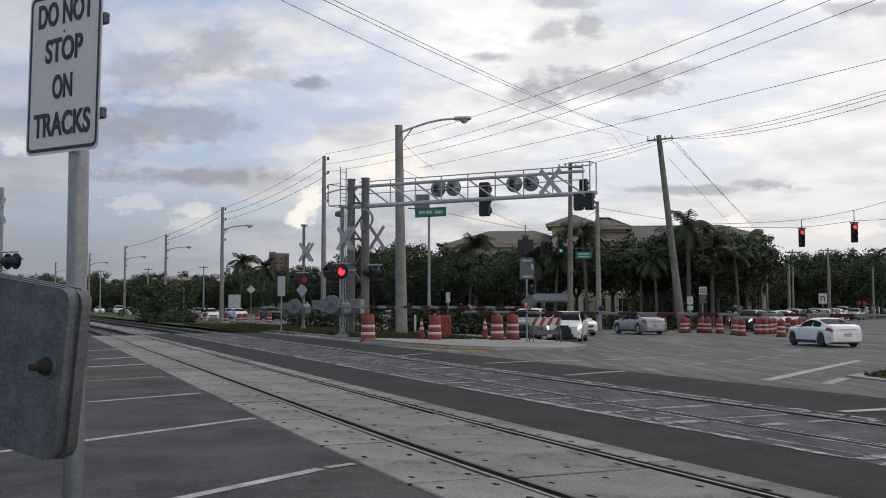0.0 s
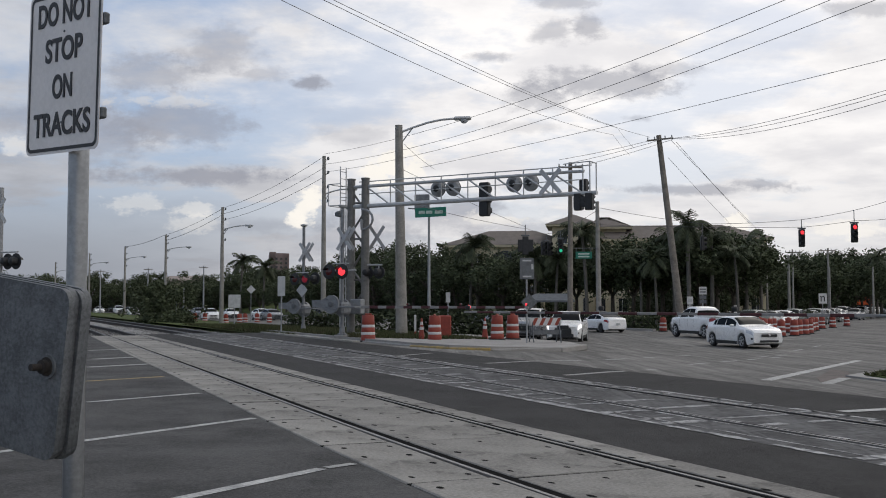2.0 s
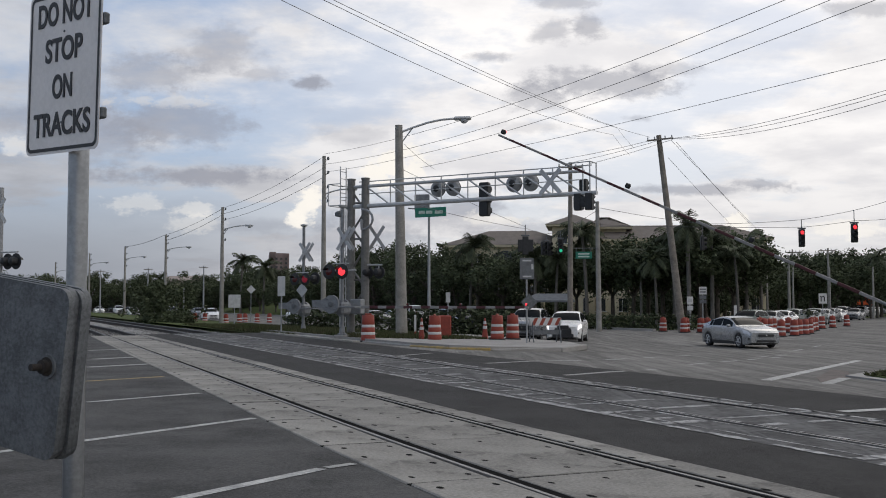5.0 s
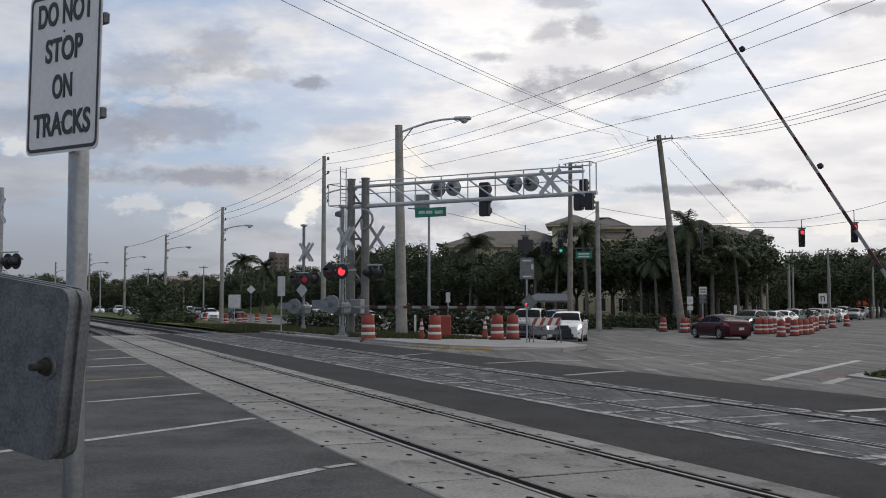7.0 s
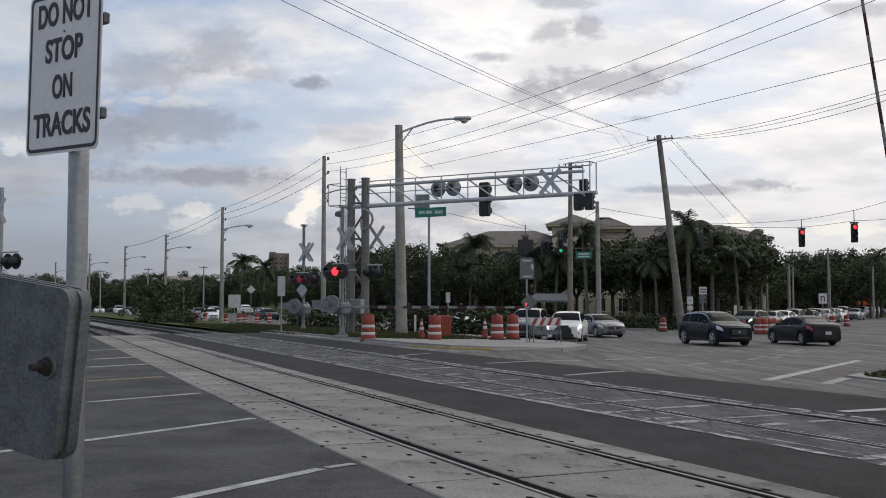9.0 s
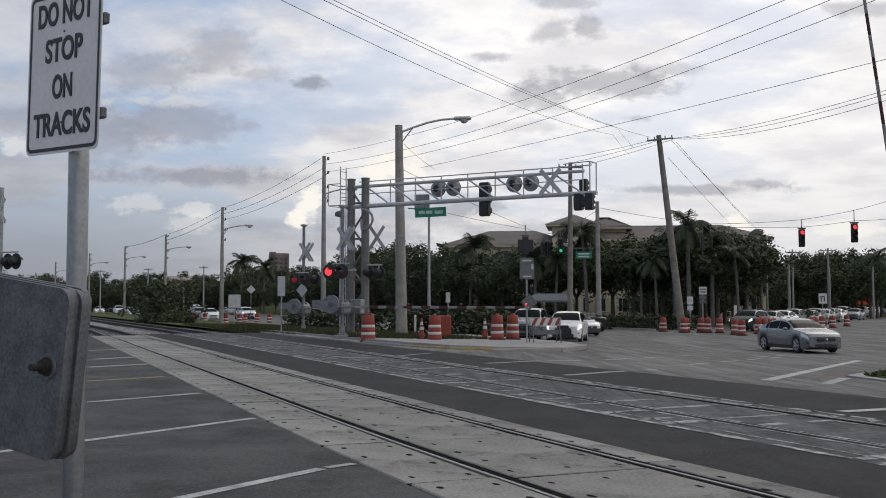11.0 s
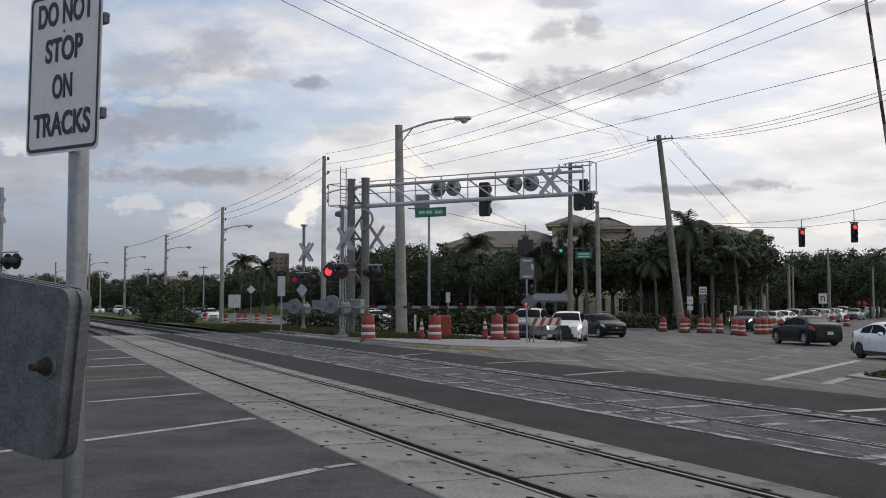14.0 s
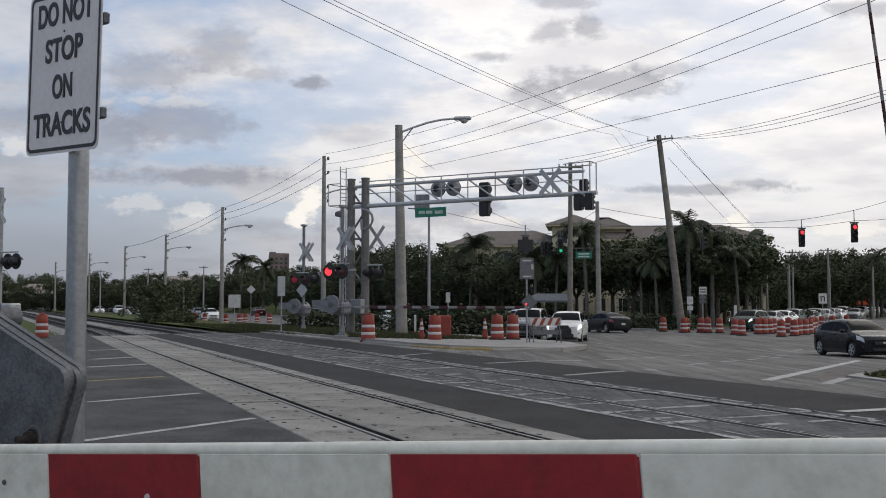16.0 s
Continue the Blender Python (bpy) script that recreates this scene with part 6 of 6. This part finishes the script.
PLANTS = [  # bearing (tangent), distance, height of the top, kind
    (-0.082, 104, 7.0, 0), (-0.065, 108, 7.8, 1), (-0.047, 112, 8.1, 2), (-0.028, 110, 7.9, 0), (-0.005, 106, 7.5, 1), (0.012, 110, 7.6, 2),
    (0.034, 106, 7.2, 3), (0.058, 104, 6.6, 3), (0.085, 106, 7.4, 3), (0.108, 112, 8.2, 3), (0.128, 108, 7.6, 3), (0.150, 112, 8.3, 3), (0.163, 104, 8.1, 3), (0.182, 100, 7.9, 3), (0.196, 106, 8.7, 3), (0.211, 100, 8.4, 3),
    (0.228, 97, 8.5, 3), (0.246, 98, 8.7, 3), (0.262, 99, 8.8, 3), (0.278, 101, 8.2, 3),
    (0.232, 116, 8.4, 1), (0.252, 118, 8.4, 2), (0.270, 122, 8.4, 0), (0.288, 128, 7.6, 1), (0.306, 138, 6.9, 2), (0.322, 150, 7.9, 0), (0.338, 158, 9.6, 1), (0.352, 165, 10.4, 2), (0.368, 170, 10.4, 0), (0.384, 172, 10.6, 1), (0.402, 168, 10.0, 2), (0.42, 160, 9.6, 0), (0.44, 160, 9.6, 1),
    (0.315, 185, 9.0, 1), (0.345, 200, 10.0, 0), (0.39, 210, 11.5, 2), (0.43, 210, 12.0, 0), (0.36, 150, 8.0, 1), (0.376, 146, 7.6, 0), (0.41, 146, 7.6, 2), (0.393, 150, 8.2, 1),
]
for i, (k, d, ztop, kind) in enumerate(PLANTS):
    d, ztop = clear_of_road(k, d, ztop)
    src = OAKS[kind]
    hh = (9.0, 8.0, 10.0, 9.0)[kind]
    f = (ztop + 0.6) / (hh + 0.2)
    m = scaled(k * d, d, -0.6, (i * 77) % 360, f * 1.08, f)
    copy_thing(src, m)
for i in range(40):
    k = 0.20 + i * 0.0075
    d = 130 + 75 * min(1.0, (k - 0.2) / 0.14) + 8 * math.sin(i * 2.1)
    copy_thing(SHRUB, scaled(k * d, d, -0.7, i * 67, 0.95 + 0.25 * math.sin(i * 1.7), 0.85))
for i in range(34):
    k = -0.12 + i * 0.0115
    d = clear_of_road(k, 128 + 6 * math.sin(i * 2.1), 3.0, 54.0)[0]
    if not 0.10 < k < 0.21:
        copy_thing(SHRUB, scaled(k * d, d, -0.7, i * 67, 0.9, 0.75))
for i in range(24):
    k = -0.44 + i * 0.0125
    d = 250 + 20 * math.sin(i * 2.1)
    copy_thing(SHRUB, scaled(k * d, d, -0.7, i * 67, 1.1, 0.9))
# far left woods along the highway
for i in range(46):
    k = -0.50 + i * 0.0105 + 0.004 * math.sin(i * 2.3)
    d = (230, 265, 300)[i % 3]
    ztop = 1.43 + d * (0.026 + 0.006 * math.sin(i * 1.3) + (0.008 if k > -0.2 else 0))
    kind = i % 3
    f = (ztop + 0.6) / ((9.0, 8.0, 10.0)[kind] + 0.2)
    copy_thing(OAKS[kind], scaled(k * d, d, -0.6, i * 53, f * 1.15, f))
for k, d, ztop, kind in ((-0.20, 150, 5.0, 1), (-0.175, 150, 5.4, 0), (-0.15, 145, 5.6, 2), (-0.13, 140, 5.4, 1), (-0.112, 132, 5.3, 0), (-0.098, 120, 5.4, 2), (-0.14, 118, 4.2, 1), (-0.118, 112, 4.2, 0), (-0.16, 128, 4.2, 2), (-0.185, 135, 4.0, 0)):
    d, ztop = clear_of_road(k, d, ztop)
    f = (ztop + 0.6) / ((9.0, 8.0, 10.0)[kind] + 0.2)
    copy_thing(OAKS[kind], scaled(k * d, d, -0.6, k * 3000, f * 1.2, f))
for k, d, ztop, kind in ((-0.194, 120, 6.9, 0), (-0.172, 125, 6.6, 1), (-0.272, 210, 7.2, 1), (0.026, 98, 7.6, 0), (0.108, 100, 6.6, 1), (0.138, 98, 8.9, 0), (0.088, 100, 6.8, 1), (0.236, 92, 9.2, 2), (0.258, 94, 8.4, 3), (0.291, 100, 8.2, 3), (0.305, 104, 7.4, 2), (0.416, 150, 9.0, 2), (0.205, 94, 6.2, 1), (0.222, 96, 8.4, 3), (0.283, 92, 6.4, 0), (0.190, 96, 6.4, 0)):
    d, ztop = clear_of_road(k, d, ztop, 49.0)
    base = (7.5 + 0.9, 6.5 + 0.9, 9.0 + 2.0, 8.4 + 2.0)[kind]
    f = (ztop + 0.6) / base
    copy_thing(PALMS[kind], scaled(k * d, d, -0.6, k * 5000, f))
# the patterns themselves stand farther along the side street
for ob, (x, y) in zip(OAKS + PALMS, HOME):
    ob.matrix_basis = pose(x, y, -0.6)
# bush beside the tracks
BUSHES = [(-0.272, 92, 3.9), (-0.263, 90, 3.3), (-0.284, 95, 3.4), (-0.277, 93, 3.7), (-0.256, 89, 1.5)]
for k, d, hh in BUSHES:
    rng = random.Random(int(hh * 100))
    b = thing("bush", "dense dark green bush beside the tracks", "bush", pose(k * d, d, -0.45), "bushes")
    cen = [((rng.gauss(0, 0.95), rng.gauss(0, 0.95), 0.3 + (hh - 0.6) * rng.random()), 0.5) for _ in range(46)]
    part("foliage", leaf_cloud(rng, cen, 40, 0.13, 1.0).mesh("foliage", LEAF, 180), LEAF, b)
make_hedge((-9.0, 62), (-3.5, 58.5), 1.0, 0.9, "low dark clipped hedge behind the gates", seed=4)
make_hedge((-2.4, 53), (3.0, 51.8), 1.35, 1.0, "dark clipped hedge on the traffic island", seed=5)
make_hedge((11.5, 85.5), (19.5, 82.0), 1.1, 1.0, "dark clipped hedge along the far kerb", seed=6)
make_hedge((25, 86), (34, 96), 1.3, 1.0, "dark hedge along the side street", seed=7)
make_hedge((-19, 168), (8, 104), 1.3, 1.0, "dark hedge along the highway", seed=8)


def grass_tufts(s0, s1, n0, n1, count, seed, h=0.16, lift=0.0, corner=False):
    rng = random.Random(seed)
    sh = Shape()
    for _ in range(count):
        s, n = rng.uniform(s0, s1), rng.uniform(n0, n1)
        if corner and n < 17.4 + max(0.0, s - 17.0) * 1.5 - max(0.0, 15.7 - s) * 0.2:
            continue
        x, y = sn(s, n)
        z = fall(n) - 0.05 + lift
        for k in range(4):
            a = rng.uniform(0, 6.28)
            hh = h * rng.uniform(0.6, 1.6)
            dx, dy = 0.03 * math.cos(a), 0.03 * math.sin(a)
            lx, ly = rng.uniform(-0.1, 0.1), rng.uniform(-0.1, 0.1)
            sh.add([(x - dx, y - dy, z), (x + dx, y + dy, z), (x + lx, y + ly, z + hh)], [(0, 1, 2)])
    tagged(part("grass_tufts", sh.mesh("grass_tufts", TUFT, 180), TUFT), "uneven grass blades along the verge", "grass", "", "stuff")


grass_tufts(46, 75, 12.9, 22, 9000, 8, 0.14)
grass_tufts(10, 19.8, 16.4, 24.6, 7000, 9, 0.07, 0.085, True)
grass_tufts(38.6, 62, 13.3, 19.5, 9000, 10, 0.16, 0.14)


# ---------------------------------------------------------------- traffic island and verge
ISLAND = [sn(30.2, 15.0), sn(30.6, 17.8), sn(32.6, 20.0), sn(36, 21.4), sn(52, 22.4), sn(52, 13.2), sn(38, 13.2), sn(33, 13.4), sn(31, 13.9)]
isl = part("traffic_island", Shape().prism(ISLAND, lambda x, y: level(x, y) - 0.15, lambda x, y: max(level(x, y) + 0.13, -0.075)), CONCRETE)
tagged(isl, "pale concrete traffic island with yellow painted kerb", "traffic island", "", "structure")
for i, (p, q) in enumerate(zip([ISLAND[6], ISLAND[7], ISLAND[8], ISLAND[0], ISLAND[1]], [ISLAND[7], ISLAND[8], ISLAND[0], ISLAND[1], ISLAND[2]])):
    a, b = Vector(p), Vector(q)
    d = (b - a)
    z = max(max(level(*p), level(*q)) + 0.02, -0.065)
    m = Euler((0, 0, math.atan2(d.y, d.x))).to_matrix()
    part("kerb", Shape().box((*((a + b) / 2), z - 0.07), (d.length, 0.2, 0.20), 0.03, m), YELLOW if i in (1, 2) else CONCRETE, isl, "yellow painted kerbstone" if i in (1, 2) else "")
mound = [sn(38.6, 13.9), sn(37.6, 15.2), sn(40, 17.2), sn(46, 18.5), sn(58, 20), sn(66, 20), sn(66, 13.2), sn(52, 13.0), sn(44, 13.3)]
part("grass_mound", Shape().prism(mound, -0.3, lambda x, y: 0.02), TUFT, isl, "rough grass round the signal bases")
# gravel strip along the edge
gr = Shape().prism([sn(37.4, 12.75), sn(51.5, 12.75), sn(51.5, 13.35), sn(37.4, 13.35)], -0.1, 0.035)
tagged(part("gravel_edge", gr, mat("pale_gravel", (0.33, 0.32, 0.29), 0.95, 0, 0.35, 2.5, 0.9, fine=22)), "pale gravel along the road edge", "gravel", "", "structure")
far_kerb = Shape()
for s0, s1 in ((66, 500), (-300, 14)):
    far_kerb.prism([sn(s0, 46.5), sn(s1, 46.5), sn(s1, 46.8), sn(s0, 46.8)], -0.8, -0.47)
tagged(part("kerb_far", far_kerb, CONCRETE), "pale concrete kerb along the highway", "kerb", "", "structure")


# ---------------------------------------------------------------- buildings
def make_building():
    b = thing("office_building", "cream stucco office building with brown hipped roofs", "building", pose(15.23, 140.00, -0.6, 0, 0, -8))

    def hip(x0, x1, y0, y1, z0, h, over=0.9, ins=None):
        ins = ins or (y1 - y0) / 2
        xa, xb, ya, yb = x0 - over, x1 + over, y0 - over, y1 + over
        ym = (ya + yb) / 2
        v = [(xa, ya, z0), (xb, ya, z0), (xb, yb, z0), (xa, yb, z0), (xa + ins, ym, z0 + h), (xb - ins, ym, z0 + h)]
        part("roof", Shape().add(v, [(0, 1, 5, 4), (1, 2, 5), (2, 3, 4, 5), (3, 0, 4), (3, 2, 1, 0)]), ROOF, b, "brown hipped shingle roof")
        part("eave_board", Shape().box(((xa + xb) / 2, ym, z0 - 0.16), (xb - xa - 0.2, yb - ya - 0.2, 0.3), 0.03), STUCCO, b)

    for x0, x1, y0, y1, z, rh in ((-14.8, 2.0, 0, 12, 10.0, 2.3), (-0.5, 5.0, -1.5, 6, 12.6, 1.6), (3.6, 9.4, 3, 12, 12.5, 1.7), (4.4, 27.5, 0.4, 12.4, 10.7, 2.2)):
        part("wall", Shape().box(((x0 + x1) / 2, (y0 + y1) / 2, z / 2), (x1 - x0, y1 - y0, z), 0.02), STUCCO, b)
        hip(x0, x1, y0, y1, z, rh)
        k = int((x1 - x0) / 2.6)
        for i in range(k):
            x = x0 + (i + 0.5) * (x1 - x0) / k
            for j in range(int(z // 3)):
                win = part("window", Shape().box((x, y0 - 0.03, 1.9 + j * 3.0), (1.3, 0.1, 1.7), 0.02), GLASS_DARK, b)
                part("frame", Shape().box((x, y0 - 0.09, 1.0 + j * 3.0), (1.6, 0.14, 0.14), 0.02).box((x, y0 - 0.09, 1.9 + j * 3.0), (0.06, 0.06, 1.7)), WHITE, win)
    for x in (-6.9,):
        k = 12
        arc = [(x - 1.3, 7.2)] + [(x - 1.3 * math.cos(math.pi * i / k), 8.2 + 1.0 * math.sin(math.pi * i / k)) for i in range(k + 1)] + [(x + 1.3, 7.2)]
        sh = Shape().add([(a, -0.09, c) for a, c in arc], [tuple(range(len(arc)))])
        part("arch_window", sh, GLASS_DARK, b, "dark arched window")
    # entrance canopy and ground floor columns
    part("canopy", Shape().box((-5.0, -16, 3.6), (9, 6, 0.35), 0.05).box((-5, -16, 3.95), (8, 5, 0.4), 0.15), DARKSTEEL, b, "dark entrance canopy")
    for x in (-9, -1):
        part("column", Shape().tube((x, -18.5, 0), (x, -18.5, 3.5), 0.25), STUCCO, b)
    for i in range(8):
        part("column", Shape().box((-6 + i * 4.6, -3.6, 1.5), (0.7, 0.7, 3.0), 0.03), STUCCO, b)
    part("arcade_beam", Shape().box((10, -3.6, 3.2), (33, 0.9, 0.6), 0.04), STUCCO, b)


def make_tower():
    b = thing("apartment_tower", "distant salmon pink apartment tower", "building", pose(-97.99, 620.00, -1, 0, 0, 12))
    for x, w, h in ((0, 11, 31.5), (-3.5, 3.6, 33), (4.2, 3.6, 32.2)):
        part("wall", Shape().box((x, 0, h / 2), (w, 11, h), 0.1), PINK, b)
    for i in range(7):
        for j in range(4):
            part("window", Shape().box((-4.2 + j * 2.8, -5.56, 14 + i * 2.5), (1.3, 0.1, 1.3), 0.0), GLASS_DARK, b)
    part("roof", Shape().box((0, 0, 31.8), (7, 8, 1.2), 0.1), PINK, b)


def make_far_house(px, d, w, h, label, material):
    b = thing("house", label, "building", pose(px, d, -0.6))
    part("wall", Shape().box((0, 0, h / 2), (w, 9, h), 0.05), material, b)
    part("roof", Shape().add([(-w / 2 - 1, -5.5, h), (w / 2 + 1, -5.5, h), (w / 2 + 1, 5.5, h), (-w / 2 - 1, 5.5, h), (-w / 2 + 5, 0, h + 2.4), (w / 2 - 5, 0, h + 2.4)], [(0, 1, 5, 4), (1, 2, 5), (2, 3, 4, 5), (3, 0, 4), (3, 2, 1, 0)]), mat("pale_tile_roof", (0.30, 0.25, 0.22), 0.9), b)
    for i in range(int(w / 3)):
        part("window", Shape().box((-w / 2 + 1.5 + i * 3, -4.52, h - 1.6), (1.3, 0.1, 1.4), 0.0), GLASS_DARK, b)


def make_shelter(x, y):
    b = thing("bus_shelter", "small shelter with dark grey sloping roof", "shelter", pose(x, y, -0.62, 0, 0, -10))
    part("roof", Shape().add([(-2.2, -1.2, 2.35), (2.2, -1.2, 2.35), (2.2, 1.2, 2.35), (-2.2, 1.2, 2.35), (-1.2, 0, 2.95), (1.8, 0, 2.95), (-2.2, -1.2, 2.2), (2.2, -1.2, 2.2), (2.2, 1.2, 2.2), (-2.2, 1.2, 2.2)], [(0, 1, 5, 4), (1, 2, 5), (2, 3, 4, 5), (3, 0, 4), (0, 1, 7, 6), (1, 2, 8, 7), (2, 3, 9, 8), (3, 0, 6, 9), (9, 8, 7, 6)]), DARKSTEEL, b)
    for px in (-1.9, 1.9):
        for py in (-1, 1):
            part("post", Shape().tube((px, py, 0), (px, py, 2.25), 0.06), ALU, b)


make_shelter(9.36, 92.00)
make_building()
make_tower()
make_far_house(*(-81.44, 330.00, 98.88)[:2], 20, 8.4, "distant pale house with tiled roof", STUCCO)
make_far_house(*(-99.90, 260.00, 78.21)[:2], 16, 4.6, "distant white house beyond the tracks", WHITE)

# ---------------------------------------------------------------- wires
for a, b, sag in (
    ((-8.09, 70.00, 11.34), (-20.26, 96.00, 10.29), 0.35), ((-8.05, 70.00, 10.60), (-20.20, 96.00, 9.75), 0.35), ((-8.01, 70.00, 10.00), (-20.14, 96.00, 9.20), 0.35),
    ((-20.26, 96.00, 10.29), (-36.08, 135.00, 10.36), 0.28), ((-20.20, 96.00, 9.75), (-36.07, 135.00, 9.63), 0.28), ((-36.08, 135.00, 10.36), (-49.90, 163.00, 10.35), 0.28),
    ((-8.06, 70.0, 11.53), (9.99, 30.0, 10.29), 0.60),
    ((-7.98, 70.0, 10.84), (11.31, 30.0, 10.29), 0.75),
    ((-7.97, 70.0, 10.31), (12.63, 30.0, 10.29), 0.75),
    ((-4.42, 28.0, 9.7), (11.83, 72.0, 13.17), 0.50),
    ((-3.26, 28.0, 9.7), (14.99, 75.0, 13.49), 0.40),
    ((-2.99, 28.0, 9.7), (12.11, 72.0, 13.68), 0.20),
    ((-1.28, 60.0, 9.3), (15.04, 35.0, 9.72), 0.10),
    ((7.86, 70.0, 11.15), (15.19, 75.0, 13.29), 0.08),
    ((8.74, 70.0, 10.96), (16.01, 75.0, 13.37), 0.08),
    ((9.77, 70.0, 10.84), (16.74, 75.0, 13.37), 0.08),
    ((15.19, 75.0, 13.29), (17.16, 40.0, 9.69), 0.35),
    ((16.01, 75.0, 13.37), (17.16, 40.0, 9.54), 0.40),
    ((16.74, 75.0, 13.37), (17.15, 40.0, 9.29), 0.45),
    ((16.5, 75.0, 13.29), (37.9, 125.0, 10.18), 0.00),
    ((16.91, 75.0, 13.12), (37.09, 125.0, 10.79), 0.08),
    ((16.32, 75.0, 11.97), (35.38, 125.0, 10.18), 0.08),
    ((11.83, 72.0, 13.17), (13.0, 72.0, 11.74), 0.08),
    ((12.11, 72.0, 13.68), (13.28, 72.0, 12.26), 0.08),
    ((11.71, 78.0, 8.63), (19.94, 80.0, 7.58), 0.08),
    ((19.94, 80.0, 7.58), (22.07, 64.0, 6.60), 0.08),
    ((22.07, 64.0, 6.60), (23.73, 60.0, 6.82), 0.03),
    ((23.73, 60.0, 6.82), (24.56, 56.0, 7.15), 0.03),
    ((11.7, 78.0, 7.36), (22.07, 64.0, 6.14), 0.08),
    ((22.07, 64.0, 6.14), (23.73, 60.0, 6.22), 0.03),
    ((23.73, 60.0, 6.22), (24.54, 56.0, 6.05), 0.03),
    ((-1.59, 47.0, 5.98), (4.92, 62.0, 5.9), 0.08),
    ((-1.84, 47.0, 7.52), (4.92, 62.0, 6.01), 0.08),
    ((4.92, 62.0, 5.94), (7.95, 80.0, 6.80), 0.05), ((7.95, 80.0, 6.80), (8.81, 78.0, 6.86), 0.02), ((11.65, 78.0, 5.60), (8.40, 70.0, 5.16), 0.0),
    ((8.81, 78.0, 6.86), (11.62, 78.0, 8.46), 0.05),
    ((-1.77, 47.0, 8.68), (-0.44, 58.0, 8.94), 0.08),
):
    wire(a, b, sag, 0.00017 * (Vector(a).y + Vector(b).y) / 2 + 0.002)


# ---------------------------------------------------------------- what moves
def motions():
    walk(NEAR_ARM, [(t, pose(0, 0.075, ARM_Z, 0, -a, 0)) for t, a in ARM_ROWS])
    walk(NEAR_WEIGHT, [(t, pose(-0.16, 0.27, 1.39, 0, a, 0)) for t, a in WEIGHT_ROWS])
    walk(XARM, [(t, pose(0, 0, 1.22, 0, -a, 0)) for t, a in XARM_ROWS])
    # the flashing pairs: the lit lamp changes sides about once a second
    left = [(0.1, 0.5), (1.1, 1.55), (2.1, 2.5), (3.1, 3.6), (4.1, 4.6), (5.15, 5.6), (6.2, 6.45), (7.2, 7.45), (8.15, 8.45), (9.03, 9.5), (9.98, 10.45), (10.95, 11.45), (11.95, 12.45), (12.95, 13.47), (13.92, 14.48), (14.92, 15.4), (15.95, 16.0)]
    for glow, xa, xb in ((GLOW_A, -0.57, 0.10), (GLOW_B, -0.42, 0.22)):
        y, z = -0.185, 2.58
        rows = [(0.0, pose(xb, y, z))]
        for t0, t1 in left:
            rows += [(t0 - 0.06, pose(xb, y, z)), (t0, pose(xa, y, z))]
            rows += [(t1 - 0.06, pose(xa, y, z)), (t1, pose(xb, y, z))] if t1 < 16.0 else [(16.0, pose(xa, y, z))]
        walk(glow, rows)
    for car, lane, keys in TRAFFIC:
        drive(car, lane, keys)


motions()
